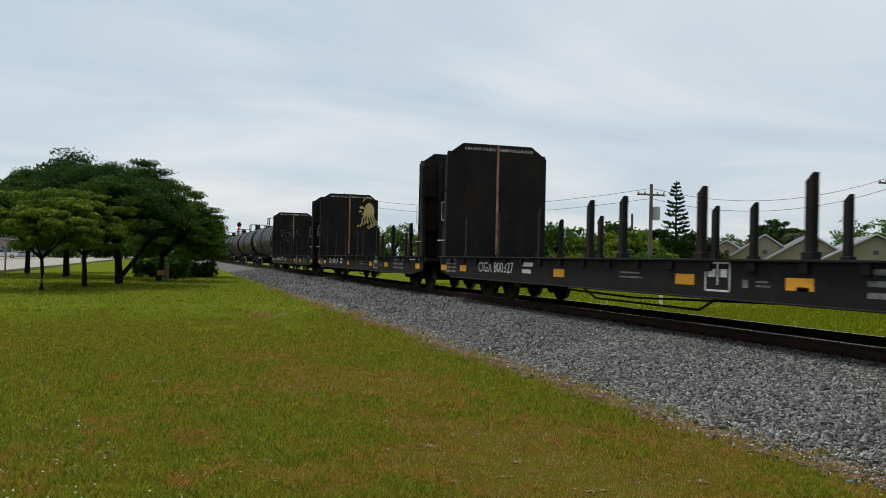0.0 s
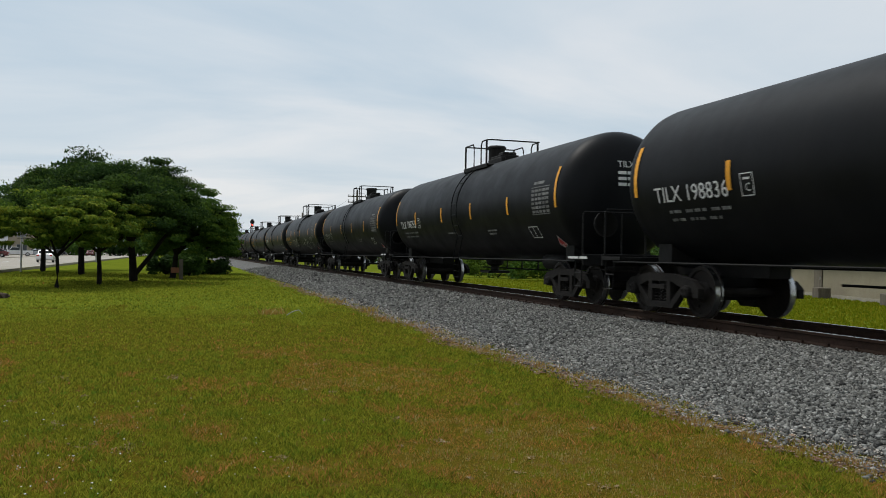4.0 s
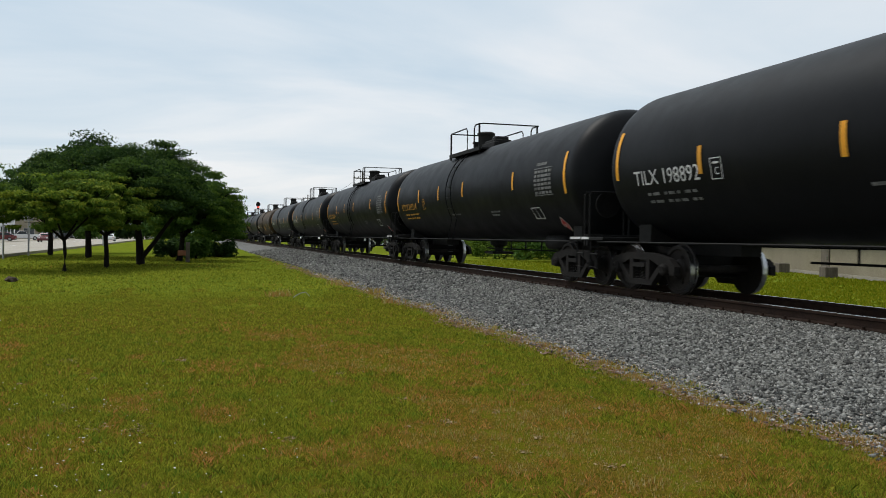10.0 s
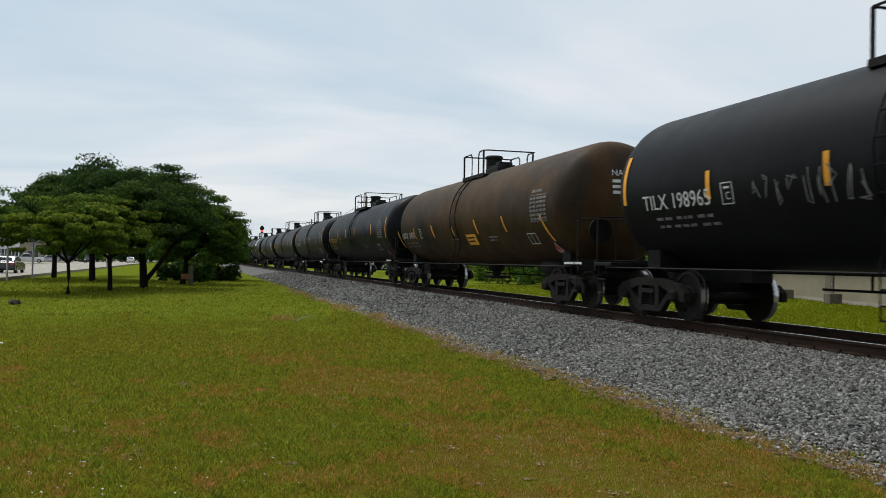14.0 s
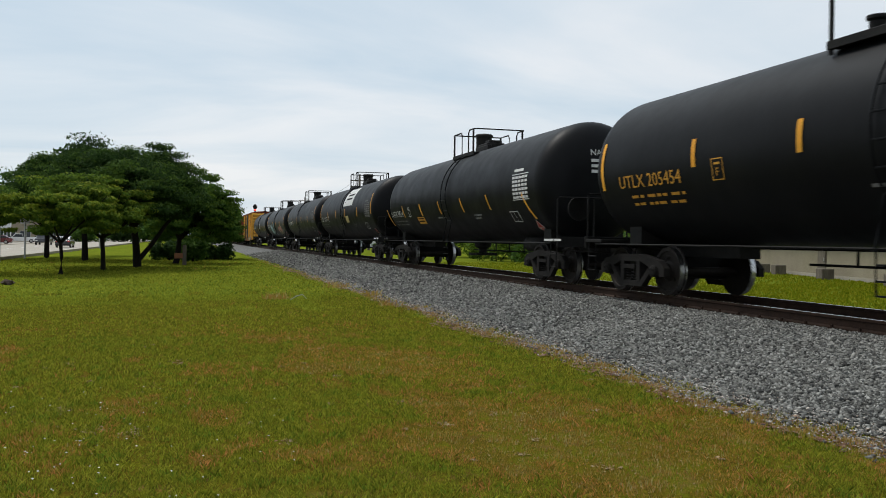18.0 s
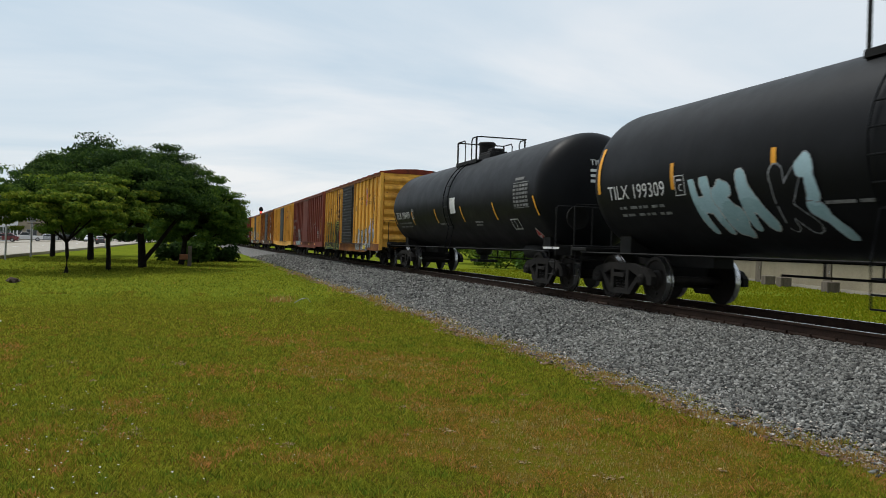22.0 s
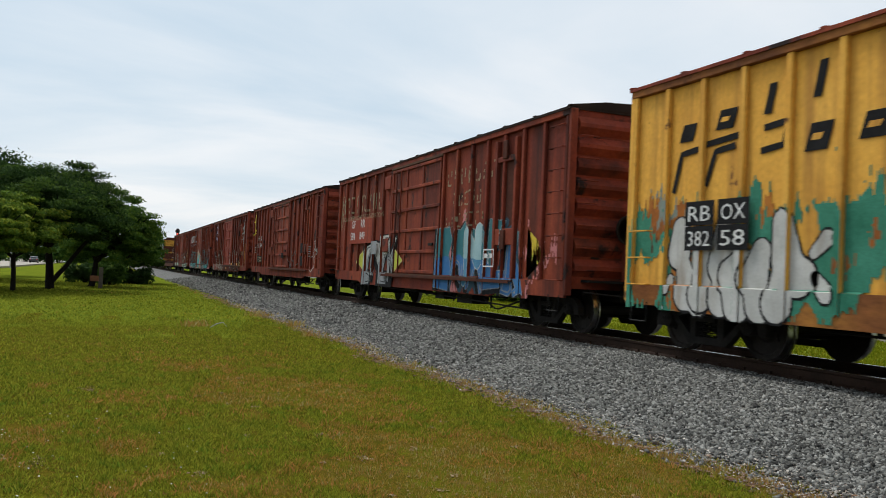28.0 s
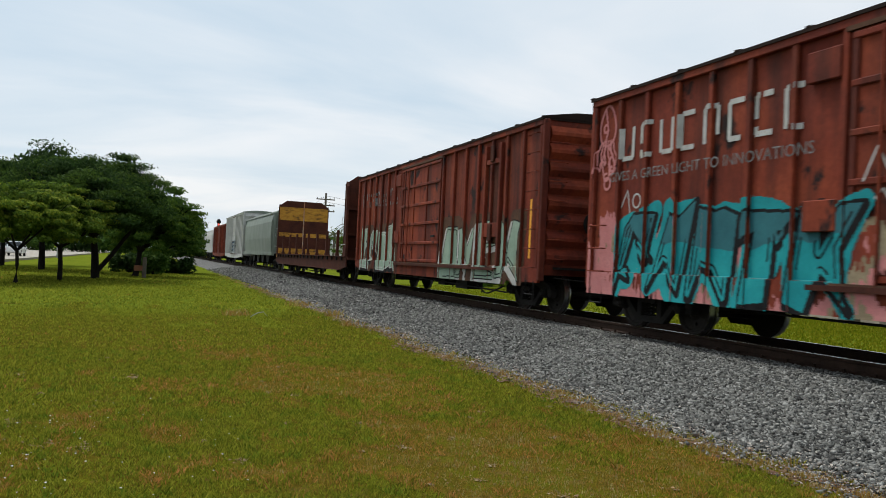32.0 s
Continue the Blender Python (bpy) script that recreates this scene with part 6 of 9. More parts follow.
def build_train():
    # bulkhead flats
    first, second = flat_car(), flat_car(stakes=((8.1, 5.6, 3.1, 0.48, -0.66, -3.13, -5.63, -8.07), (7.6, 5.35, 2.86, -3.29, -5.73, -8.2)))
    flats = [first, second, copy_wheels(first)]
    for c, s, num in zip(flats, (14.35, 36.6, 58.9), ("CIGX 800327", "CIGX 800314", "CIGX 800326")):
        x = -1.594
        words("letter", num, 0.26, WHITE, c, flank(x, 6.85, 0.72), stretch=1.15)
        bars("data_print", [(0, 0.16, 0.6, 0.09), (0, 0.0, 0.5, 0.09)], flank(x, 3.9, 0.74), WHITE, c)
        bars("data_print", [(u, v, 0.42, 0.06) for u in (0, 0.5) for v in (0, 0.11, 0.22, 0.33)], flank(x, 9.6, 0.66), GREY_INK, c)
        bars("data_print", [(u, v, 0.6, 0.07) for u in (0, 0.75) for v in (0, 0.14, 0.28)], flank(x, -6.4, 0.66), GREY_INK, c)
        for y in (10.1, 8.35, 2.2, -2.4, -5.0, -9.3):
            sheet("reflector", flank(x, y, 0.70), 0.52, 0.17, REFLEX, c, 1)
        bars("small_frame", [(0, 0, 0.62, 0.03), (0, 0.42, 0.62, 0.03), (0, 0, 0.03, 0.45), (0.59, 0, 0.03, 0.45), (0.3, 0.1, 0.03, 0.33), (0.08, 0.22, 0.18, 0.12), (0.38, 0.22, 0.16, 0.12)], flank(x, -3.2, 0.62), WHITE, c)
        bars("small_print", [(0, 0, 0.8, 0.03), (0, 0.08, 0.7, 0.03)], flank(x, -0.6, 0.76), GREY_INK, c)
        bars("small_print", [(0, 0, 0.12, 0.12), (0.3, 0.02, 0.3, 0.03), (0.3, 0.08, 0.24, 0.03), (1.1, 0.0, 0.25, 0.05)], flank(x, -4.1, 0.70), GREY_INK, c)
        bars("small_print", [(0, 0, 1.4, 0.04)], flank(x, -8.3, 0.98), WHITE, c)
        rear = lambda u, v: (-1.08 + u, 9.65 - 0.036, 4.36 + v)
        words("warning", "CAR NOT TO BE LOADED", 0.085, WHITE, c, rear)
        words("warning", "ABOVE BULKHEAD", 0.085, WHITE, c, lambda u, v: (0.12 + u, 9.65 - 0.036, 4.36 + v))
        words("end_mark", "CIGX", 0.16, WHITE, c, lambda u, v: (0.55 + u, -9.65 - 0.036, 4.0 + v))
        enter(c, s, "sooty black bulkhead flat car with stake posts", "bulkhead flat cars")
    squid("sprayed_squid", flats[1], lambda u, v: (0.50 + u, 9.65 - 0.038, 2.35 + v * 0.92), 1.0, SPRAY_CREAM, 0.06)
    tag = lambda u, v: (-1.1 + u, 9.65 - 0.038, 2.3 + v)
    ribbon("spray_tag", flats[2], [[(0.0, 0.8), (0.35, 0.8), (0.2, 0.2), (0.1, 0.75)], curl(0.65, 0.45, 0.2, 1), [(0.95, 0.75), (0.9, 0.3), (1.15, 0.3), (1.15, 0.9)], [(1.3, 0.3), (1.32, 0.9), (1.5, 0.4), (1.9, 0.55)], curl(0.9, 1.1, 0.12, 1), [(0.9, 1.25), (0.85, 1.6)], [(0.3, 0.1), (0.7, 0.0), (1.2, 0.1)]], 0.022, tag, GREY_INK)
    # tank cars
    short, long = tank_car(TANK_PAINT), tank_car(TANK_PAINT, True)
    pool = {False: [short], True: [long]}
    tanks = []
    for i, (text, ink) in enumerate(TANKS):
        kind = pool[ink == 1]
        tanks.append(kind.pop() if kind else copy_wheels(long if ink == 1 else short))
    # how far each car stands from an even spacing, and its top fittings from the middle
    slack = (0.0, 0.0, -0.08, 0.15, 0.41, 0.04, 0.34, -0.40, -0.70, -0.30, -0.26, -0.30, -0.40, -0.11, -0.52, 0.03, 0.49, -0.08, 0.0, 0.0)
    aft = {2: 0.45, 4: 0.88, 9: 0.92, 10: 0.95, 17: 0.9, 11: 0.4, 3: -0.25, 5: 0.2, 7: 0.45, 8: 0.22, 12: 0.2, 14: 0.2}
    for i, (c, (text, ink)) in enumerate(zip(tanks, TANKS)):
        tank_print(c, text, ink, "F" if ink == 1 else "C", worn=i == 19, wide=i in (16, 18, 19), tight=i in (4, 9, 10, 16, 17, 18))
        if i in aft:
            for o in c.children:
                if o.name.split(".")[0] in ("platform", "manway", "safety_valve", "valve_housing", "platform_railing", "side_ladder"):
                    o.matrix_basis = pose(0, aft[i], 0)
        label = "glossy black tank car with amber reflector strips"
        if i == 11:
            label = "brown oil-soiled tank car with amber reflector strips"
            for o in c.children:
                if o.name.startswith("tank") and o.data == tank_shell(TANK_PAINT):
                    o.data = tank_shell(TANK_BROWN)
        if i in (3, 10, 18):
            label = "black tank car with pale graffiti on its flank"
        if i == 16:
            label = "black tank car with a white company panel"
        enter(c, 79.3 + 18.3 * i + slack[i], label, "tank cars")
    c = tanks[3]
    tag = skin(3.55, 1.46, 0.016)
    ribbon("spray_tag", c, [[(0.32, 0.66), (0.22, 0.10)], [(0.0, 0.55), (0.35, 0.64), (0.75, 0.62), (1.0, 0.48), (0.98, 0.30), (0.7, 0.16), (0.15, 0.10)], curl(1.42, 0.33, 0.22, 1.0, 0.8), [(1.66, 0.58), (1.62, 0.30), (1.72, 0.10)], curl(2.12, 0.40, 0.29, 0.68, 0.9)], 0.055, tag, SPRAY_WHITE)
    tag = skin(-1.2, 1.46, 0.016)
    ribbon("spray_tag", c, [[(0.0, 0.62), (-0.05, 0.37), (0.02, 0.24), (0.45, 0.3), (0.92, 0.38)], [(0.9, 0.65), (0.87, 0.25), (0.8, -0.05)], [(1.56, 0.7), (1.54, 0.3), (1.5, -0.03)], [(1.77, 0.5), (2.05, 0.6), (2.4, 0.6), (2.35, 0.43), (2.05, 0.24), (2.45, 0.4), (2.9, 0.43), (3.13, 0.3), (3.07, 0.1), (2.8, -0.07), (2.3, -0.12), (2.0, -0.02), (1.8, 0.13)]], 0.06, tag, SPRAY_WHITE)
    ribbon("spray_tag", c, [[(0, 0), (0.4, 0.05), (0.4, 0.35), (0, 0.3), (0, 0)], [(0.6, 0.0), (0.7, 0.35), (0.85, 0.05), (1.0, 0.4), (1.2, 0.1)]], 0.03, skin(-4.9, 1.75, 0.016), SPRAY_WHITE)
    c = tanks[10]
    ribbon("spray_tag", c, [[(0.0, 0.9), (0.5, 0.8), (0.1, 0.5), (0.6, 0.4), (0.2, 0.0)], curl(1.0, 0.5, 0.3, 1), [(1.4, 0.9), (1.5, 0.1), (1.9, 0.9), (1.9, 0.0)], [(2.3, 0.9), (2.25, 0.1), (2.8, 0.1)], [(3.3, 0.9), (2.9, 0.8), (3.0, 0.1), (3.5, 0.1)], [(3.0, 0.5), (3.4, 0.5)], [(3.7, 0.0), (3.8, 0.95), (4.3, 0.7), (3.9, 0.45), (4.5, 0.0)]], 0.04, skin(0.1, 1.72, 0.016), SPRAY_WHITE)
    rng = random.Random(77)
    for k in range(9):
        u = 0.26 * k
        ribbon("spray_tag", c, [[(u + rng.uniform(0, 0.22), rng.uniform(-0.12, 0.42)) for _ in range(5)]], 0.022, skin(3.55, 1.98, 0.016), GREY_INK)
    ribbon("spray_tag", c, [[(0, 0.5), (0.3, 0.0), (0.5, 0.5), (0.8, 0.0), (1.0, 0.5)], curl(1.4, 0.3, 0.2, 1), [(1.8, 0), (1.8, 0.6), (2.2, 0.1), (2.4, 0.6)], [(2.6, 0.0), (3.0, 0.6), (3.2, 0.0)]], 0.036, (lambda f: lambda u, v: f(u * 0.8, v * 0.8))(skin(-4.5, 1.85, 0.016)), SPRAY_WHITE)
    c = tanks[18]
    wrap = skin(4.15, 1.24, 0.016)
    mural("graffiti", c, lambda u, v, x: wrap(u * 0.78 + 0.15 * (1 - v), v + 0.05 * u), 2.5, 1.2, [SPRAY_PALE, SPRAY_WHITE, None, None, ICE_BLUE], 5, 0.14, 0.016, cell=0.022, label="pale blue spray shapes", letters=glyphs("HGA", 2.3, 1.2, 5, -0.10, 0.70))
    wrap0 = skin(2.25, 1.26, 0.016)
    mural("graffiti", c, lambda u, v, x: wrap0(u, v), 0.9, 1.3, [TANK_PAINT, CHROME_GREY], 6, 0.12, 0.02, cell=0.022, label="thin grey outlined spray shape", letters=glyphs("K", 0.9, 1.3, 6, 0.0, 0.5))
    wrap4 = skin(1.62, 1.25, 0.02)
    mural("graffiti", c, lambda u, v, x: wrap4(u * 0.7 + 0.15 * (1 - v), v), 1.0, 1.5, [SPRAY_PALE, CHROME_GREY, None, None, ICE_BLUE], 7, 0.14, 0.016, cell=0.022, label="pale blue spray shape", letters=[[[(0.25, 1.15), (0.5, 1.2), (0.48, 0.85), (0.38, 0.65)]], [[(0.25, 0.58), (0.5, 0.5), (0.72, 0.15)]]])
    wrap3 = skin(-2.45, 1.30, 0.016)
    mural("graffiti", c, lambda u, v, x: wrap3(u, v), 2.7, 0.95, [SPRAY_TAN, SPRAY_WHITE, BLACK_INK, None, PINK], 9, 0.11, 0.03, label="white and pink spray shapes", letters=glyphs("SISP", 2.6, 0.95, 9, 0.0, 0.7))
    c = tanks[16]
    sheet("white_panel", skin(-0.3, 2.7, 0.014), 2.5, 1.05, WHITE, c, 8, "white painted company panel")
    bars("panel_print", [(0.0, 0.45, 1.6, 0.10), (0.0, 0.22, 1.5, 0.10), (-0.32, 0.1, 0.16, 0.6)], skin(-0.9, 2.80, 0.020), BLACK_INK, c)
    sheet("yellow_panel", skin(-1.0, 1.85, 0.014), 0.75, 0.36, SPRAY_CREAM, c, 3)
    sheet("yellow_panel", skin(3.69, 1.58, 0.014), 0.9, 0.27, REFLEX, tanks[15], 3, "amber warning panel")
    bars("panel_print", [(0.08, 0.17, 0.74, 0.04), (0.08, 0.06, 0.7, 0.05)], skin(3.69, 1.60, 0.02), BLACK_INK, tanks[15])
    sheet("orange_panel", skin(-0.6, 1.55, 0.014), 0.9, 0.36, REFLEX, tanks[11], 3, "amber warning panel")
    bars("panel_print", [(0.08, 0.2, 0.7, 0.05), (0.08, 0.08, 0.6, 0.05)], skin(-0.6, 1.57, 0.02), BLACK_INK, tanks[11])
    sheet("white_panel", skin(-0.4, 2.05, 0.014), 0.55, 0.5, WHITE, tanks[19], 3, "small pasted white sheet")

    box_cars()


def copy_wheels(ob):
    """Copy a car and note the wheel sets of the copy."""
    c = copy_thing(ob, pose(0, 0, 0))
    WHEELS.extend(o for o in c.children_recursive if o.name.startswith("wheel_set"))
    return c


def stencil_rows(c, posts, dy, dw, paint_dark):
    """Small unreadable stencils at both ends of a box car side."""
    half = max(posts) + 0.1
    for y0, z0, rows in ((half - 1.0, 1.75, [(0, 0.14 * k, 0.5, 0.05) for k in range(3)]), (half - 1.9, 1.35, [(0, 0.10 * k, 0.4, 0.035) for k in range(4)]), (-half + 2.2, 1.5, [(0, 0.10 * k, 0.42, 0.035) for k in range(5)])):
        place, _ = on_box(posts, dy, dw, y0, z0)
        bars("small_print", rows, lambda u, v: place(u, v, 1.587), paint_dark, c)


def emblem(c, posts, dy, dw, z0, material, size=0.42):
    """A maker's name as plain slanted blocks in its colour, one to a panel between the posts, over two angled lines."""
    rear = sorted([p for p in posts if p > dy], reverse=True)
    mids = [(a + b) / 2 for a, b in zip(rear, rear[1:])]
    x = -1.513

    def block(y, z, w, h, hole):
        k = 0.10
        part("emblem_block", raw_mesh("emblem_block", [(x, y + w / 2, z), (x, y - w / 2, z), (x, y - w / 2 - k, z + h), (x, y + w / 2 - k, z + h)], [(0, 1, 2, 3)], [material]), None, c)
        if hole and size < 0.5:
            part("emblem_block", raw_mesh("emblem_block", [(x - 0.004, y + w * 0.22, z + h * 0.38), (x - 0.004, y - w * 0.22, z + h * 0.38), (x - 0.004, y - w * 0.22 - 0.04, z + h * 0.62), (x - 0.004, y + w * 0.22 - 0.04, z + h * 0.62)], [(0, 1, 2, 3)], [YELLOW if material == BLACK_INK else material]), None, c)
    m = mids[1:6] if len(mids) > 5 else mids
    for i, (w, h, dz) in enumerate(((0.36, 0.30, 0.0), (0.42, 0.32, 0.08), (0.16, 0.46, 0.16), (0.16, 0.52, 0.24))):
        if i < len(m):
            block(m[i], z0 + dz, w * size / 0.42, h * size / 0.42, i in (1,))
    for i, (w, h) in enumerate(((0.42, 0.40), (0.46, 0.36), (0.44, 0.36))):
        if i + 3 < len(m):
            block(m[i + 3], z0 - 0.42 + 0.05 * i, w * size / 0.42, h * size / 0.42, i < 2)
    line = [[(m[0] + 0.25, z0 - 0.75), (m[0] + 0.08, z0 - 0.18), (m[0] - 0.3, z0 - 0.14)], [(m[1] + 0.35, z0 - 0.70), (m[1] + 0.16, z0 - 0.22), (m[1] - 0.25, z0 - 0.18)], [(m[1] + 0.4, z0 - 0.1), (m[1] - 0.35, z0 - 0.04)], [(m[2] + 0.1, z0 - 0.32), (m[2] - 0.3, z0 - 0.28), (m[2] - 0.38, z0 + 0.02), (m[2] + 0.05, z0 - 0.02)]]
    for path in line:
        ribbon("emblem_line", c, [[(-y, z) for y, z in path]], 0.09, lambda u, v: (x - 0.002, -u, v), material)


def crossed(c, place, u, v, s, cols):
    """Crossed bars in layered colours."""
    for k, (mat, w) in enumerate(cols):
        ribbon("emblem", c, [[(u, v), (u + 0.75 * s, v + s)], [(u, v + s), (u + 0.75 * s, v)]], w, lambda a, b: tuple(p + q for p, q in zip(place(a, b), (-0.003 * k, 0, 0))), mat, "crossed coloured bars")


def two_lines(c, first, second, y, z, h, material):
    """Two words, one under the other, slanted."""
    for k, t in enumerate((first, second)):
        where = flank(-1.588, y, z - k * h * 1.25)
        words("letter", t, h, material, c, lambda u, v: where(u + 0.22 * v, v))


def over(place, lift=0.005):
    return lambda u, v, x=None: tuple(a + b for a, b in zip(place(u, v, x), (-lift, 0, 0)))


def box_cars():
    amber = lambda c, y, z, h, half=0: sheet("reflector", flank(-1.59, y, z), 0.10, h, REFLEX, c, 1)
    # yellow car with a charcoal corrugated door and green graffiti
    c, p, d = box_car(YELLOW, "corrugated", DARK_DOOR, 0.15, 3.3, 8, BROWN, sill=RUSTY_SILL)
    enter(c, 444.8, "yellow box car with charcoal door and green graffiti", "box cars")
    latch_panel(c, 1.95, 3.45, YELLOW)
    emblem(c, p, *d, 3.05, BLACK_INK, 0.36)
    place, side = on_box(p, *d, 7.6, 0.60)
    dep = lambda u: max(side(u), 1.626) if 7.6 - u < 3.47 else side(u)
    haze("spray_cloud", c, place, 5.6, 2.0, [RED_ORANGE, YELLOW, RED_ORANGE], 4, profile=dep, cover=0.25, label="orange sprayed fringe")
    haze("spray_cloud", c, over(place), 5.4, 1.65, [BLACK_INK, BLACK_INK, DEEP_GREEN, RUST_BROWN], 6, profile=dep, cover=0.7, drips=False, label="dark green sprayed ground")
    mural("graffiti", c, over(place, 0.010), 5.4, 1.75, [BLACK_INK, LIME, DEEP_GREEN, None, BLACK_INK], 31, 0.0, 0.035, profile=dep, label="black and lime spray shapes", solid=solids("HERMHT", 5.3, 1.85, 31, 0.02), glint=True)
    place, dep = on_box(p, *d, -2.25, 0.66)
    mural("graffiti", c, place, 3.2, 1.2, [SPRAY_WHITE, BLACK_INK, CHROME_GREY], 32, 0.0, 0.03, profile=dep, label="dull white spray shapes", solid=solids("WSER", 3.1, 1.25, 32), glint=True)
    place, dep = on_box(p, *d, -4.95, 0.66)
    mural("graffiti", c, place, 1.7, 1.6, [CHROME_GREY, DEEP_BLUE, None, None, LILAC], 33, 0.20, 0.03, profile=dep, label="grey and blue sprayed figure", letters=[[[(0.5, 0.3), (0.7, 0.9), (1.1, 1.25)]], [[(0.9, 0.3), (1.3, 0.8)]], [[(0.45, 0.95), (0.9, 1.1)]]], glint=True)
    sheet("yellow_panel", flank(-1.59, -4.35, 0.72), 0.55, 0.18, SPRAY_YELLOW, c, 1)
    sheet("red_panel", flank(-1.51, -2.0, 2.62), 0.5, 0.26, RUST_BROWN, c, 1, "faded red patch")
    place, dep = on_box(p, *d, -4.55, 2.85)
    crossed(c, lambda u, v: place(u, v, 1.512), 0, 0, 0.75, ((DEEP_BLUE, 0.26), (SPRAY_WHITE, 0.19), (SIGN_RED, 0.13)))
    ribbon("spray_tag", c, [[(0.0, 0.55), (0.35, 0.68), (0.7, 0.55), (0.42, -0.1), (0.0, 0.55)], [(0.05, 0.42), (0.36, 0.54), (0.64, 0.44)], curl(0.28, 0.32, 0.06, 1), curl(0.45, 0.30, 0.06, 1), curl(0.38, 0.10, 0.05, 1)], 0.035, on_box(p, *d, -6.15, 2.55)[0], RUST_BROWN)
    ribbon("spray_tag", c, [curl(0.1, 0.35, 0.09, 1), curl(0.1, 0.12, 0.13, 1), [(0.18, 0.42), (0.3, 0.38)]], 0.03, on_box(p, *d, -6.2, 1.9)[0], RUST_BROWN)
    two_lines(c, "next", "load", -3.55, 3.10, 0.20, BLACK_INK)
    two_lines(c, "any", "road", -5.55, 3.10, 0.20, BLACK_INK)
    for z, w in ((3.55, 0.5), (2.75, 0.3), (2.2, 0.5), (1.75, 0.22), (1.45, 0.35)):
        bars("small_print", [(0, 0, w, 0.06)], flank(-1.625, 1.2 - w, z), GREY_INK, c)
    # dark red car with a louvred door
    c, p, d = box_car(OXIDE, "corrugated", None, 0.2, 3.1, 8)
    enter(c, 461.9, "dark red ribbed box car with a matching door", "box cars")
    place, dep = on_box(p, *d, 5.9, 0.66)
    mural("graffiti", c, place, 2.9, 1.5, [SPRAY_PALE, BLACK_INK, None, None, SPRAY_WHITE], 34, 0.0, 0.03, profile=dep, label="pale blue spray shapes", solid=solids("HOR", 2.8, 1.5, 34), glint=True)
    place, dep = on_box(p, *d, -2.1, 1.35)
    ribbon("spray_tag", c, [[(0, 0.5), (0.3, 1.2), (0.2, 0.2), (0.6, 0.9), (0.7, 0.1)], curl(1.0, 0.7, 0.2, 1.1), [(1.3, 0.1), (1.3, 0.9)], [(1.7, 0.6), (2.6, 1.0), (2.3, 0.4)]], 0.030, place, SPRAY_WHITE)
    bars("reporting_mark", [(u, 0.5, 0.20, 0.20) for u in (0, 0.75, 1.45)] + [(u, 0.0, 0.20, 0.22) for u in (0, 0.42, 0.84)], lambda u, v: (-1.587, 7.2 - u, 2.0 + v), GREY_INK, c)
    for y in (7.4, 5.9, 2.6, -1.5, -4.4):
        sheet("reflector", flank(-1.563, y, 0.78), 0.45, 0.12, REFLEX, c, 1)
    amber(c, 7.75, 1.3, 1.0), amber(c, -7.4, 1.5, 1.15)
    bars("small_frame", [(0, 0, 0.5, 0.025), (0, 0.38, 0.5, 0.025), (0, 0, 0.025, 0.40), (0.475, 0, 0.025, 0.40), (0.1, 0.2, 0.3, 0.10)], flank(-1.587, -6.0, 1.3), WHITE, c)
    stencil_rows(c, p, *d, GREY_INK)
    # yellow car, cleaner
    c, p, d = box_car(YELLOW, "corrugated", DARK_DOOR, 0.1, 3.2, 8, BROWN)
    enter(c, 479.1, "clean yellow ribbed box car with a charcoal door", "box cars")
    emblem(c, p, *d, 3.0, BLACK_INK, 0.30)
    place, dep = on_box(p, *d, -4.4, 3.0)
    crossed(c, place, 0, 0, 0.6, ((DEEP_BLUE, 0.20), (SIGN_RED, 0.12)))
    stencil_rows(c, p, *d, BLACK_INK)
    # weathered orange car
    c, p, d = box_car(ORANGE, "corrugated", DARK_DOOR, 0.15, 3.45, 8, BROWN, sill=RUST_BROWN)
    enter(c, 496.3, "rust-stained orange box car with a dark corrugated door", "box cars")
    emblem(c, p, *d, 3.1, BLACK_INK, 0.72)
    place, dep = on_box(p, *d, 5.4, 0.60)
    mural("graffiti", c, place, 3.1, 1.4, [SPRAY_WHITE, BLACK_INK, RUST_BROWN, None, SPRAY_TAN], 36, 0.0, 0.05, profile=dep, label="white, black and brown spray shapes", solid=solids("SGEB", 3.0, 1.22, 36), glint=True)
    haze("spray_cloud", c, over(place, 0.009), 3.1, 1.4, [ORANGE, RUST_BROWN, ORANGE], 25, profile=dep, cover=-0.42, drips=False, label="rust showing through the spray paint")
    place, dep = on_box(p, *d, -1.9, 0.95)
    ribbon("spray_tag", c, [[(0.0, 0.8), (0.5, 0.2), (0.1, 0.1), (0.2, 0.7)], [(0.9, 0.9), (1.0, 0.2), (1.5, 0.1)], curl(2.1, 0.6, 0.35, 1.1), [(2.5, 0.9), (2.9, 0.7), (2.6, 0.4), (2.9, 0.1)], [(1.0, 0.9), (1.6, 0.9)]], 0.035, place, GREY_INK)
    place, dep = on_box(p, *d, -4.25, 2.05)
    ribbon("emblem", c, [[(0.0, 0.0), (1.65, 1.4)], [(0.0, 1.4), (1.65, 0.0)]], 0.24, place, CHROME_GREY, "faded pale crossed bars")
    faded = surf("faded_orange_ink", [(0.36, 0.10, 0.03), (0.46, 0.16, 0.05)], scale=3, rough=0.8, bump=0.0)
    for tri in (((0.0, 0.22), (0.60, 0.70), (0.0, 1.18)), ((1.65, 0.22), (1.65, 1.18), (1.05, 0.70))):
        part("emblem", raw_mesh("emblem", [over(place, 0.004)(u, v, 1.508) for u, v in tri], [(0, 1, 2)], [faded]), None, c, "faded orange wedge")
    ribbon("emblem", c, [[(0.82, 0.45), (0.82, 0.95)]], 0.2, over(place, 0.008), CHROME_GREY)
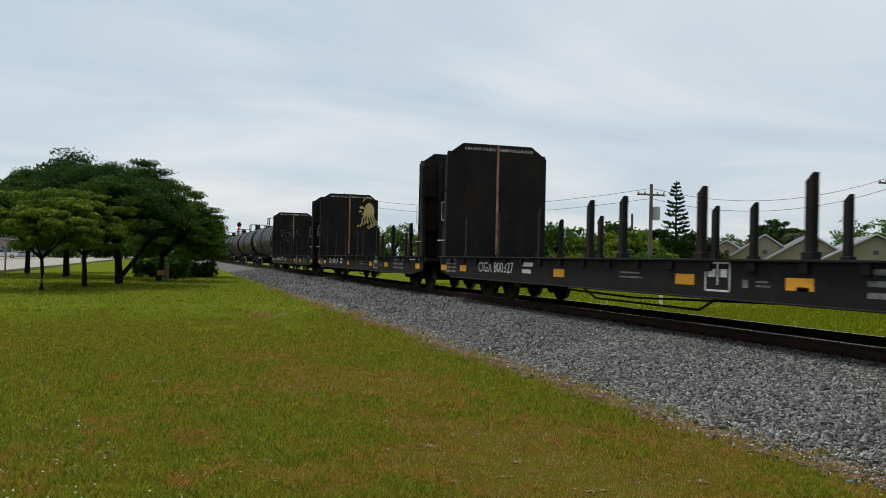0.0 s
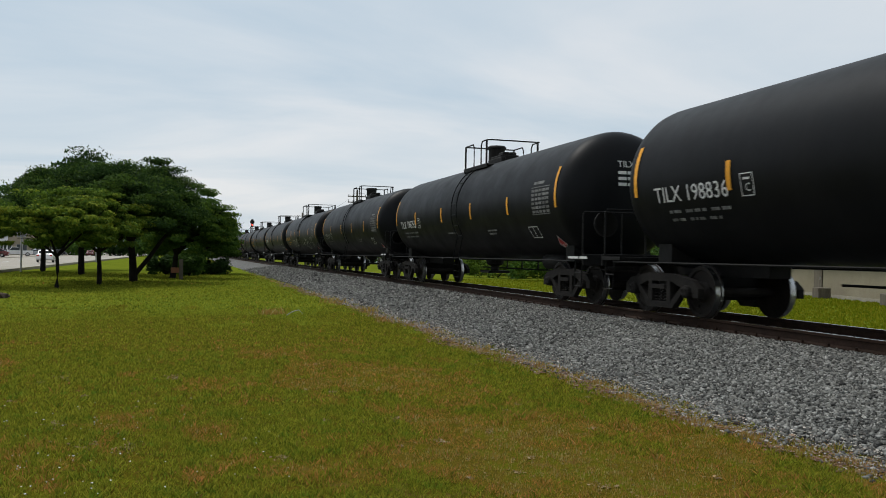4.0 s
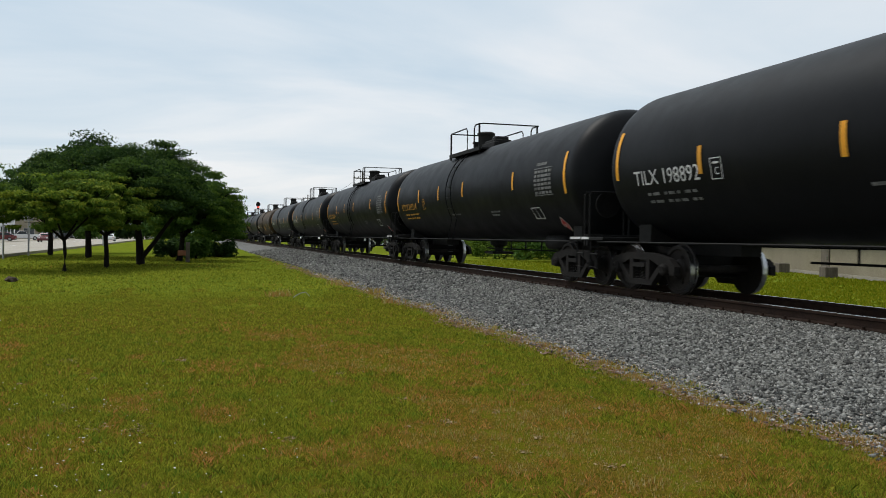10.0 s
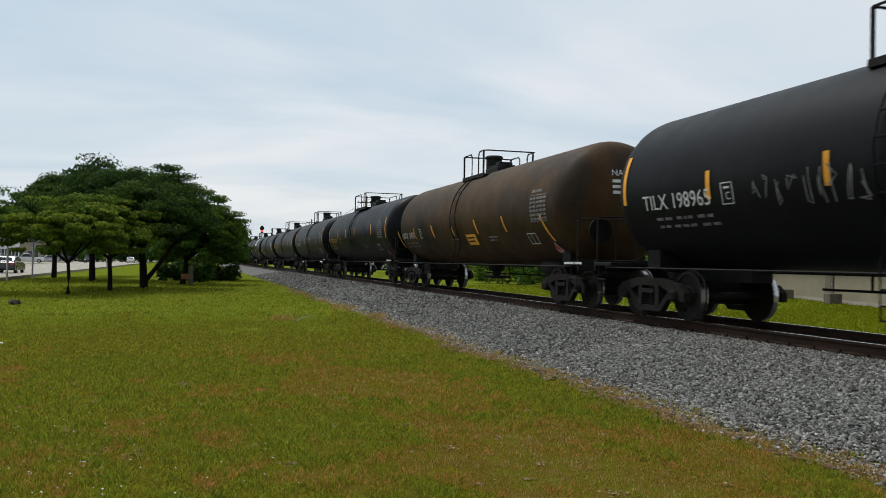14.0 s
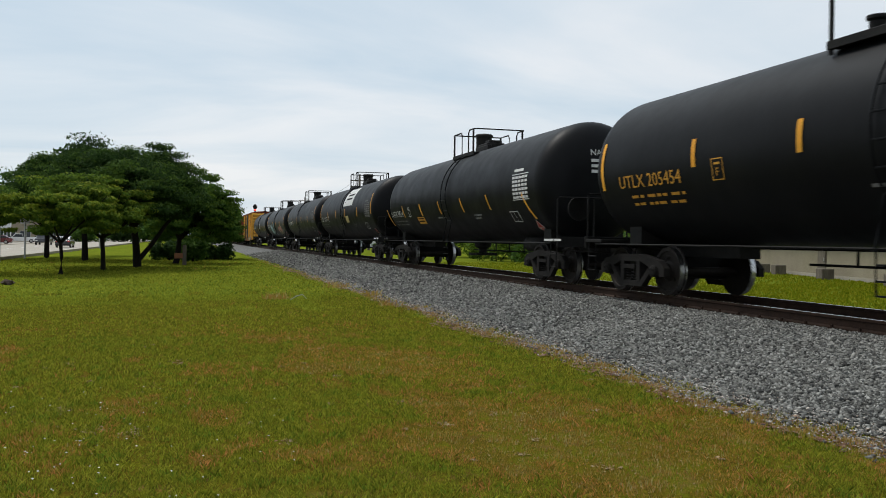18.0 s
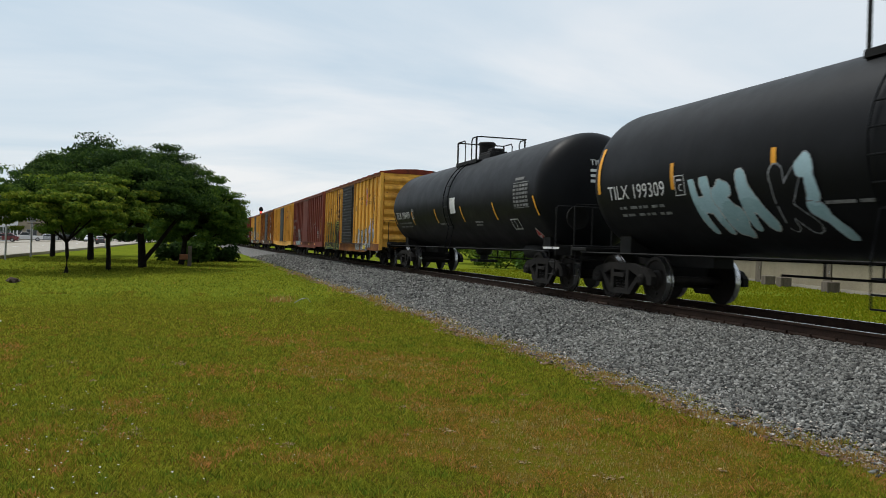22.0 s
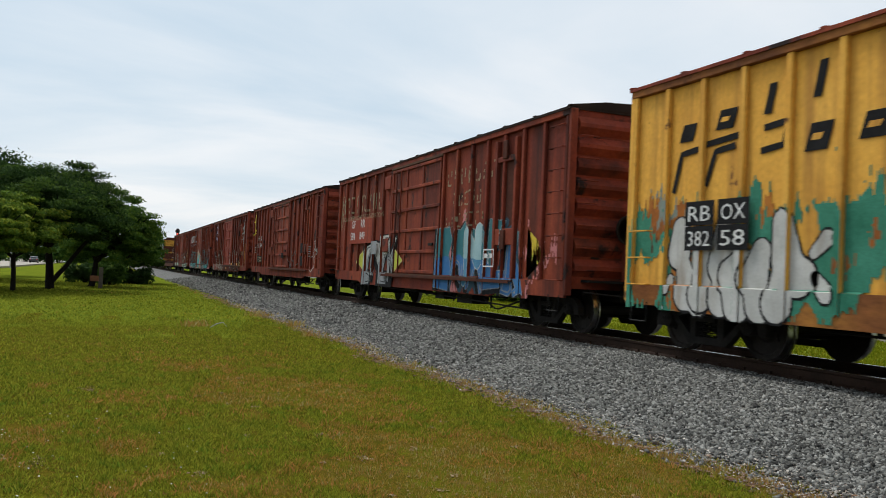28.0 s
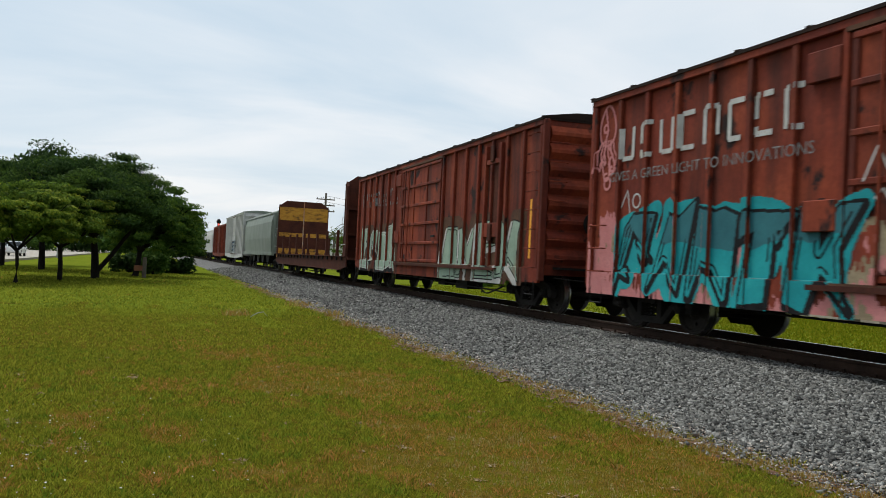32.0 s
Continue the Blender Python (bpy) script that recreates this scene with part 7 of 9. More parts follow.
    bars("slogan", [(u, 0.02 * u, w * 0.85, 0.20) for u, w in ((0, 0.42), (0.52, 0.5), (1.1, 0.5), (1.7, 0.35), (2.1, 0.6), (2.9, 0.5))], lambda u, v: (-1.587, -1.85 - u, 3.62 + v), RUST_BROWN, c)
    two_lines(c, "next", "load", -3.5, 2.82, 0.17, RUST_BROWN)
    sheet("yellow_panel", flank(-1.589, -5.35, 1.05), 0.95, 0.7, SPRAY_TAN, c, 1, "faded pale panel")
    sheet("yellow_panel", flank(-1.589, 5.6, 1.1), 0.4, 0.4, REFLEX, c, 1)
    sheet("orange_panel", flank(-1.589, -2.75, 1.02), 0.5, 0.22, REFLEX, c, 1)
    sheet("yellow_panel", flank(-1.589, -4.55, 0.76), 0.45, 0.16, SPRAY_YELLOW, c, 1)
    amber(c, 7.2, 1.2, 0.9), amber(c, -1.9, 1.0, 0.5), amber(c, -4.5, 1.05, 0.6)
    # yellow car with white bubble graffiti and a green haze
    c, p, d = box_car(YELLOW, "ribbed", PANEL_DOOR, 0.22, 3.4, 8, BROWN, sill=RUSTY_SILL)
    enter(c, 513.3, "yellow box car with white bubble graffiti", "box cars")
    emblem(c, p, *d, 3.15, BLACK_INK, 0.36)
    place, dep = on_box(p, *d, 7.9, 0.62)
    haze("spray_cloud", c, place, 5.9, 2.5, [SPRAY_GREEN, SPRAY_GREEN, ORANGE, GREYGREEN], 3, profile=dep, cover=0.05, label="patchy green and orange spray")
    place2, dep2 = on_box(p, *d, 6.95, 0.55)
    bubbles = [[[(0.30, 1.30), (0.28, 0.95)], [(0.40, 0.72), (0.52, 0.34)], [(0.52, 0.34), (0.80, 0.28)]], [[(0.84, 0.90), (0.84, 0.34)]], [[(1.24, 1.25), (1.20, 0.75), (1.28, 0.30)]], [[(1.62, 0.85), (1.42, 0.62), (1.60, 0.24)]], [[(1.98, 0.95), (1.86, 0.60), (2.02, 0.26)]], [[(2.34, 1.32), (2.42, 0.85), (2.32, 0.28)], [(2.42, 0.85), (2.66, 0.62)]]]
    mural("graffiti", c, over(place2), 3.4, 1.6, [SPRAY_WHITE, BLACK_INK], 38, 0.21, 0.032, profile=dep2, label="white bubble shapes", letters=bubbles)
    mural("graffiti", c, over(place2), 3.4, 1.6, [SPRAY_WHITE, BLACK_INK], 37, 0.085, 0.028, profile=dep2, label="small white bubble horns", letters=[[[(2.86, 0.92), (3.06, 1.10)]], [[(2.90, 0.62), (3.10, 0.42)]], [[(0.10, 0.55), (0.02, 0.42)]]])
    for k, (a, b) in enumerate((("RB", 0), ("OX", 0), ("382", -0.36), ("58", -0.36))):
        y = 6.45 - 0.70 * (k % 2)
        sheet("mark_panel", flank(-1.594, y, 1.88 + b), 0.62, 0.35, BLACK_INK, c, 1)
        words("letter", a, 0.22, WHITE, c, flank(-1.599, y - 0.07, 1.94 + b), stretch=0.48 / width_of(a, 0.22))
    place, dep = on_box(p, *d, 1.25, 1.0)
    haze("spray_cloud", c, place, 1.9, 1.9, [SPRAY_TAN, CHROME_GREY, SPRAY_WHITE], 8, profile=lambda u: 1.63, cover=-0.12, label="pale blurred spray on the door")
    place, dep = on_box(p, *d, -1.6, 0.62)
    haze("spray_cloud", c, place, 5.0, 2.15, [SPRAY_GREEN, GREYGREEN, YELLOW, SAGE], 5, profile=dep, cover=-0.05, label="patchy green spray")
    mural("graffiti", c, over(place), 3.75, 1.45, [SPRAY_WHITE, BLACK_INK, None, None, None], 39, 0.20, 0.045, profile=dep, label="fat white bubble shapes", letters=glyphs("CRPIO", 3.7, 1.45, 39, 0.0, 0.62), glint=True)
    place, dep = on_box(p, *d, -4.65, 2.75)
    crossed(c, lambda u, v: place(u, v, 1.512), 0, 0, 0.62, ((DEEP_BLUE, 0.22), (SPRAY_WHITE, 0.17), (SIGN_RED, 0.13)))
    two_lines(c, "next", "load", -3.58, 3.10, 0.20, BLACK_INK)
    two_lines(c, "any", "road", -5.36, 3.08, 0.20, BLACK_INK)
    ribbon("spray_tag", c, [curl(0.35, 1.05, 0.32, 1.3), [(0.75, 1.2), (0.6, 0.5), (1.0, 0.9), (0.9, 0.2), (1.4, 0.8)], [(0.5, 0.3), (1.1, 0.0), (1.0, -0.8), (1.3, -0.4)], [(1.3, 1.2), (1.2, -0.2)]], 0.045, on_box(p, *d, -6.2, 2.5)[0], BLACK_INK)
    ribbon("spray_tag", c, [curl(0.2, 0.25, 0.18, 1.0), [(0.5, 0.45), (0.45, 0.1), (0.7, 0.2)], curl(0.85, 0.3, 0.14, 1.2)], 0.03, on_box(p, *d, -5.25, 1.55)[0], BLACK_INK)
    ribbon("spray_tag", c, [[(0, 0.5), (0.2, 0.05), (0.4, 0.55)], [(0.55, 0.5), (0.55, 0.05)], [(1.0, 0.45), (0.75, 0.3), (0.95, 0.1)], [(0.3, 0.0), (1.0, -0.1)]], 0.03, on_box(p, *d, -5.3, 0.65)[0], BLACK_INK)
    sheet("dark_panel", flank(-1.59, -6.45, 1.82), 0.42, 0.34, BLACK_INK, c, 1)
    sheet("green_panel", flank(-1.59, -6.15, 1.82), 0.26, 0.22, LIME, c, 1)
    sheet("dark_panel", flank(-1.59, -6.25, 1.32), 0.5, 0.36, BLACK_INK, c, 1)
    bars("small_frame", [(0, 0, 0.5, 0.025), (0, 0.34, 0.5, 0.025), (0, 0, 0.025, 0.36), (0.475, 0, 0.025, 0.36), (0.24, 0.06, 0.02, 0.24)], flank(-1.596, -6.25, 1.32), WHITE, c)
    side_fittings(c, YELLOW, 0.22, 3.4, False)
    # faded red cars
    c, p, d = box_car(BROWN, "panel", None, 0.1, 3.9, 8, ROOF_TAR, tall=0.08, half=8.25)
    enter(c, 531.5, "faded red box car with blue and white graffiti", "box cars")
    side_fittings(c, BROWN, 0.1, 3.9)
    place, dep = on_box(p, *d, -1.65, 0.60)
    haze("spray_cloud", c, place, 6.2, 2.1, [PINK, BROWN, BROWN, PINK], 14, profile=dep, cover=-0.1, label="faint pink sprayed cloud")
    mural("graffiti", c, over(place), 5.2, 1.75, [BRIGHT_BLUE, CHROME_GREY, BLACK_INK, DEEP_BLUE, DEEP_TEAL], 41, 0.0, 0.018, halo=0.10, shade=(-0.08, -0.06), profile=dep, label="dark blue spray shapes", solid=solids("BANER", 5.0, 1.75, 41, 0.02), glint=True)
    mural("graffiti", c, over(place, 0.009), 5.2, 1.75, [SPRAY_BLUE, SPRAY_WHITE, None, None, SPRAY_PALE], 41, 0.185, 0.018, profile=dep, label="pale blue spray shape", letters=[[[(1.95, 0.3), (1.95, 1.35), (2.55, 0.8), (2.6, 1.4)]]])
    for run in ([(5.0, 0.45), (5.72, 0.80), (5.70, 0.98), (5.0, 1.38)], [(0.2, 0.5), (-0.35, 0.62), (-0.3, 0.8), (0.2, 1.0)]):
        mural("graffiti", c, place, 6.2, 1.75, [LIME, SPRAY_YELLOW, None, None, SPRAY_YELLOW], 40, 0.0, 0.03, profile=dep, label="lime arrowhead spray shape", solid=[run])
    bars("small_frame", [(0, 0, 0.55, 0.03), (0, 0.37, 0.55, 0.03), (0, 0, 0.03, 0.40), (0.52, 0, 0.03, 0.40), (0.26, 0.06, 0.025, 0.28), (0.06, 0.2, 0.16, 0.10), (0.33, 0.2, 0.14, 0.10)], flank(-1.602, -4.7, 1.22), WHITE, c)
    place, dep = on_box(p, *d, 5.0, 0.56)
    place5, dep5 = on_box(p, *d, 5.6, 0.56)
    for run in ([(0.7, 0.45), (0.05, 0.72), (0.15, 0.95), (0.7, 1.15)], [(4.1, 0.5), (4.75, 0.8), (4.1, 1.1)]):
        mural("graffiti", c, place5, 5.0, 1.5, [LIME, SPRAY_CREAM], 40, 0.0, 0.03, profile=dep5, label="lime arrowhead spray shape", solid=[run])
    mural("graffiti", c, over(place), 3.7, 1.6, [CHROME_GREY, BLACK_INK, BLACK_INK, None, SPRAY_WHITE], 42, 0.0, 0.07, profile=dep, label="white spray shapes edged in black", solid=solids("CSEH", 3.6, 1.7, 42, 0.0), glint=True)
    sheet("grey_panel", flank(-1.61, 3.9, 1.55), 0.6, 0.42, CHROME_GREY, c, 1, "grey metal plate")
    sheet("red_panel", flank(-1.584, 6.55, 1.92), 2.6, 0.86, FRESH_RED, c, 1, "fresher red paint patch")
    for t, y, z in (("GF", 6.3, 2.45), ("RR", 5.2, 2.45), ("584", 6.4, 2.05), ("849", 5.3, 2.05)):
        words("letter", t, 0.26, WHITE, c, flank(-1.590, y, z), stretch=1.05)
    old_letters(c, p, d, 7.9, 3.0, 8, 0.52, SPRAY_TAN, 0.3)
    words("letter", "GIVES A GREEN LIGHT TO INNOVATIONS", 0.15, SPRAY_TAN, c, flank(-1.586, 7.7, 2.72), stretch=4.9 / width_of("GIVES A GREEN LIGHT TO INNOVATIONS", 0.15))
    old_letters(c, p, d, -2.2, 3.25, 7, 0.36, SPRAY_TAN, 0.45)
    old_letters(c, p, d, -2.6, 2.72, 5, 0.30, SPRAY_TAN, 0.5)
    old_letters(c, p, d, -2.2, 2.20, 7, 0.30, SPRAY_TAN, 0.55)
    ribbon("spray_tag", c, [curl(0.3, 1.2, 0.16, 1.0), [(0.2, 1.05), (0.05, 0.5), (0.2, 0.1)], [(0.3, 1.05), (0.35, 0.4), (0.15, 0.2)], [(0.4, 1.05), (0.6, 0.6), (0.5, 0.1)]], 0.03, on_box(p, *d, 8.1, 2.3)[0], SPRAY_TAN)
    c, p, d = box_car(BROWN, "panel", None, 0.15, 3.9, 8, ROOF_TAR, tall=0.08, half=8.35)
    enter(c, 550.5, "faded red box car with a yellow sprayed squid", "box cars")
    side_fittings(c, BROWN, 0.15, 3.9)
    squid("sprayed_squid", c, on_box(p, *d, 8.2, 2.35)[0], 0.85, SPRAY_YELLOW, 0.05)
    for t, y, z in (("GF", 6.3, 2.42), ("RR", 5.55, 2.42), ("585", 6.4, 2.04), ("668", 5.68, 2.04)):
        words("letter", t, 0.22, SPRAY_WHITE, c, flank(-1.587, y, z), stretch=1.05)
    sheet("dark_panel", flank(-1.589, 6.5, 1.22), 1.45, 0.36, BLACK_INK, c, 1)
    for v, t in ((0.21, "LD LMT"), (0.05, "LT WT")):
        words("data_letter", t, 0.10, SPRAY_TAN, c, flank(-1.594, 6.44, 1.22 + v), stretch=0.62 / width_of(t, 0.10))
        bars("data_print", [(0, 0, 0.10, 0.09), (0.13, 0, 0.10, 0.09), (0.26, 0, 0.10, 0.09), (0.42, 0, 0.07, 0.09), (0.52, 0, 0.07, 0.09)], flank(-1.594, 5.72, 1.22 + v), SPRAY_TAN, c)
    sheet("dark_panel", flank(-1.64, -0.6, 1.45), 0.55, 0.25, BLACK_INK, c, 1)
    sheet("dark_panel", flank(-1.60, -4.65, 1.66), 0.45, 0.42, BLACK_INK, c, 1)
    sheet("dark_panel", flank(-1.60, -4.65, 1.12), 0.5, 0.42, BLACK_INK, c, 1)
    place, dep = on_box(p, *d, -1.9, 0.9)
    ribbon("spray_tag", c, [[(0, 0.5), (0.35, 0.1), (0.6, 0.7), (0.4, 0.9)], [(0.8, 0.1), (1.1, 0.2), (0.9, 0.6), (1.3, 0.9), (1.5, 0.5)], [(1.8, 0.9), (1.7, 0.1), (2.2, 0.5), (2.4, 0.9), (2.7, 0.8), (2.6, 0.1)]], 0.035, place, GREY_INK)
    ribbon("spray_tag", c, [curl(0.5, 0.25, 0.32, 1.0, 0.5), [(0.6, 0.6), (0.9, 1.0), (0.7, 1.2)], [(0.0, 0.9), (0.15, 1.0), (0.05, 0.75)], [(0.9, 0.2), (1.3, 0.7), (1.1, 1.3)]], 0.035, on_box(p, *d, -6.15, 0.95)[0], SPRAY_WHITE)
    stencil_rows(c, p, *d, GREY_INK)
    c, p, d = box_car(BROWN, "panel", FRESH_RED, 0.2, 3.95, 8, ROOF_TAR, tall=0.08, half=8.3)
    enter(c, 569.3, "faded red box car with brown graffiti and sprayed squids", "box cars")
    side_fittings(c, BROWN, 0.2, 3.95)
    squid("sprayed_squid", c, on_box(p, *d, 6.75, 2.35)[0], 0.9, LILAC, 0.035, False)
    squid("sprayed_squid", c, on_box(p, *d, -6.2, 2.0)[0], 0.95, SPRAY_WHITE, 0.04, False)
    place, dep = on_box(p, *d, 7.9, 0.58)
    mural("graffiti", c, place, 6.2, 1.55, [RUST_BROWN, SPRAY_WHITE, SPRAY_TAN, RUST_BROWN, BLACK_INK], 43, 0.0, 0.030, shade=(0.06, -0.12), halo=0.12, profile=dep, label="brown, cream and black spray shapes", solid=solids("RESIKR", 6.1, 1.5, 43, 0.03), glint=True)
    haze("spray_cloud", c, over(place, 0.009), 6.3, 1.5, [BROWN, RUST_BROWN, BROWN], 23, profile=dep, cover=-0.42, drips=False, label="rust showing through the spray paint")
    place, dep = on_box(p, *d, -1.4, 0.62)
    mural("graffiti", c, place, 4.2, 1.4, [BROWN, SPRAY_WHITE, BLACK_INK, None, None], 44, 0.17, 0.022, shade=(0.10, -0.05), profile=dep, label="white outlined spray shapes", letters=glyphs("UMES", 4.1, 1.4, 44, 0.0, 0.66), glint=True)
    place, dep = on_box(p, *d, -5.4, 0.75)
    ribbon("spray_tag", c, [[(0.05, 0.15), (0.42, 0.85), (0.75, 0.15), (0.0, 0.55), (0.85, 0.55), (0.05, 0.15)]], 0.10, place, BLACK_INK)
    ribbon("spray_tag", c, [[(0.05, 0.15), (0.42, 0.85), (0.75, 0.15), (0.0, 0.55), (0.85, 0.55), (0.05, 0.15)]], 0.04, over(place), SPRAY_CREAM)
    ribbon("spray_tag", c, [curl(0.2, 0.9, 0.15, 1), [(0.3, 0.1), (0.5, 0.6), (0.7, 0.3)], curl(0.7, 0.6, 0.18, 1.2), [(0.1, 0.3), (0.6, 0.0), (0.9, 0.2)]], 0.035, on_box(p, *d, -6.4, 0.85)[0], SPRAY_TAN)
    old_letters(c, p, d, -3.2, 2.35, 4, 0.30, SPRAY_TAN, 0.6)
    for y in (-0.6 + 1.0, -2.2, -4.6):
        sheet("reflector", flank(-1.61, y, 0.72 if y > 0 else 1.0), 0.42, 0.14, REFLEX, c, 1)
    amber(c, -7.75, 1.0, 1.4)
    c, p, d = box_car(BROWN, "panel", None, 0.1, 3.9, 8, ROOF_TAR, tall=0.08, half=8.35)
    enter(c, 588.3, "faded red box car covered in teal and pink graffiti", "box cars")
    side_fittings(c, BROWN, 0.1, 3.9)
    old_letters(c, p, d, 7.3, 3.02, 8, 0.55, SPRAY_WHITE, 0.12, 1.06)
    words("letter", "GIVES A GREEN LIGHT TO INNOVATIONS", 0.17, GREY_INK, c, flank(-1.588, 7.6, 2.62), stretch=5.0 / width_of("GIVES A GREEN LIGHT TO INNOVATIONS", 0.17))
    squid("sprayed_squid", c, on_box(p, *d, 8.4, 2.35)[0], 0.9, PINK, 0.05, False)
    place0, dep = on_box(p, *d, 8.3, 0.58)
    haze("spray_cloud", c, place0, 16.4, 2.0, [PINK, PINK, SPRAY_TAN, BROWN], 12, profile=dep, cover=0.05, label="pink sprayed cloud with upward streaks")
    pl, dp = on_box(p, *d, 7.35, 0.56)
    mural("graffiti", c, over(pl), 6.2, 1.75, [TEAL, BLACK_INK, BLACK_INK, TEAL, DEEP_TEAL], 45, 0.0, 0.026, halo=0.15, shade=(0.03, -0.03), profile=dp, label="angular teal spray shapes edged in cream", solid=solids("SANTK", 5.3, 1.7, 45, 0.10, 1.0), glint=True)
    pl, dp = on_box(p, *d, 0.75, 0.58)
    mural("graffiti", c, over(pl), 2.0, 1.4, [TEAL, SPRAY_CREAM, DEEP_TEAL, SPRAY_TAN], 46, 0.0, 0.04, halo=0.3, profile=dp, label="teal spray shape on the door", solid=solids("K", 1.8, 1.35, 46))
    pl, dp = on_box(p, *d, -1.85, 0.56)
    mural("graffiti", c, over(pl), 6.0, 1.75, [TEAL, BLACK_INK, BLACK_INK, TEAL, DEEP_TEAL], 47, 0.0, 0.026, halo=0.15, shade=(0.03, -0.03), profile=dp, label="angular teal spray shapes edged in cream", solid=solids("AFRES", 6.0, 1.75, 47, 0.08, 1.02), glint=True)
    ribbon("spray_tag", c, [[(0, 0.4), (0.2, 0.8), (0.4, 0.45)], [(0.5, 0.4), (0.6, 0.8), (0.9, 0.5)], [(0, 0), (0.3, 0.3), (0.5, 0.0), (0.8, 0.3)]], 0.03, on_box(p, *d, 1.8, 1.8)[0], SPRAY_WHITE)
    ribbon("spray_tag", c, [[(0, 0.4), (0.2, 0.8), (0.4, 0.45)], [(0.5, 0.4), (0.6, 0.8), (0.9, 0.5)], [(0.1, 0.1), (0.9, 0.25)]], 0.03, on_box(p, *d, -4.7, 2.0)[0], SPRAY_WHITE)
    ribbon("spray_tag", c, [[(0, 0.4), (0.2, 0.7), (0.3, 0.3)], curl(0.5, 0.5, 0.12, 1), [(0.1, 0.1), (0.6, 0.2)]], 0.03, on_box(p, *d, 7.3, 1.75)[0], SPRAY_WHITE)
    old_letters(c, p, d, -2.5, 2.75, 5, 0.36, GREY_INK, 0.55)
    c, p, d = box_car(BROWN, "panel", None, 0.2, 3.9, 8, ROOF_TAR, tall=0.08, half=8.35)
    enter(c, 607.15, "faded red box car with pale green graffiti", "box cars")
    side_fittings(c, BROWN, 0.2, 3.9)
    place, dep = on_box(p, *d, -1.8, 0.58)
    mural("graffiti", c, place, 5.8, 1.75, [SAGE, BLACK_INK, SPRAY_WHITE, RUST_BROWN, SAGE], 48, 0.0, 0.03, halo=0.3, profile=dep, label="pale green spray shapes", solid=solids("OMEK", 5.6, 1.75, 48, 0.0), glint=True)
    place, dep = on_box(p, *d, 7.7, 0.58)
    mural("graffiti", c, place, 5.0, 1.75, [SAGE, SPRAY_WHITE, BLACK_INK, RUST_BROWN, SAGE], 49, 0.0, 0.035, halo=0.25, profile=dep, label="pale green spray shapes", solid=solids("ESOR", 4.9, 1.75, 49, 0.0), glint=True)
    old_letters(c, p, d, 7.4, 3.0, 8, 0.5, GREY_INK, 0.4)
    amber(c, -7.9, 1.2, 1.3)
    # the tail of the train
    c = flat_car(RUST_RED)
    enter(c, 627.4, "rusty bulkhead flat car with peeling yellow bulkheads", "bulkhead flat cars")
    for z0, z1 in ((1.15, 1.5), (2.25, 2.5), (3.3, 4.15)):
        sheet("yellow_paint", lambda u, v: (-1.55 + u, 9.65 - 0.036, z0 + v), 3.1, z1 - z0, surf("peeling_yellow", [(0.5, 0.26, 0.04), (0.42, 0.2, 0.03), (0.05, 0.03, 0.02)], scale=2.5, rough=0.8, stretch=(1, 1, 2.5)), c, 1)
    sheet("yellow_paint", flank(-1.603, 9.9, 0.9), 0.3, 0.2, REFLEX, c, 1)
    h = hopper_car(GREYGREEN)
    enter(h, 648.6, "grey-green covered hopper car with rounded sides", "hopper cars")
    c, p, d = box_car(PALE, "panel", None, 0.0, 3.2, 7, GREYGREEN, tall=0.55, half=8.5)
    enter(c, 667.3, "dirty white high box car with graffiti", "box cars")
    place, dep = on_box(p, *d, 3.0, 0.9)
    mural("graffiti", c, place, 6.0, 1.4, [BLACK_INK, SPRAY_BLUE], 50, 0.08, 0.03, profile=dep, letters=glyphs("KESTR", 5.8, 1.4, 50))
    c, p, d = box_car(BROWN, "panel", None, 0.0, 3.2, 8, half=8.2)
    enter(c, 685.6, "dark brown box car of plain ribbed steel", "box cars")
    tail = (703.8, 722.6, 741.4, 760.2, 779.0, 797.8, 816.6)
    for i, s in enumerate(tail):
        enter(copy_wheels(h) if i else hopper_car(PALE), s, "grey-green covered hopper car with rounded sides" if i else "pale grey covered hopper car", "hopper cars")


def old_letters(c, posts, d, y0, z0, n, h, material, wear=0.3, pitch=1.2):
    """A worn company name as plain blocky strokes of its size and colour, broken by wear."""
    place, dep = on_box(posts, *d, y0, z0)
    rng = random.Random(n * 7 + int(h * 100))
    for i in range(n):
        u = i * pitch * h
        w = 0.6 * h
        sides = [[(u, 0), (u, h)], [(u, h), (u + w, h)], [(u + w, h), (u + w, 0)], [(u + w, 0), (u, 0)]]
        gap = rng.randrange(1, 4)
        paths = [q for k, q in enumerate(sides) if k != gap]
        cut = []
        for (a, b), (e, f) in paths:
            k = 5
            for j in range(k):
                if rng.random() > wear:
                    cut.append([(a + (e - a) * j / k, b + (f - b) * j / k), (a + (e - a) * (j + 1) / k, b + (f - b) * (j + 1) / k)])
        if cut:
            ribbon("worn_lettering", c, cut, h * 0.15, place, material, "worn pale lettering")["kind"] = "stuff"


build_train()

# ---- trees ----


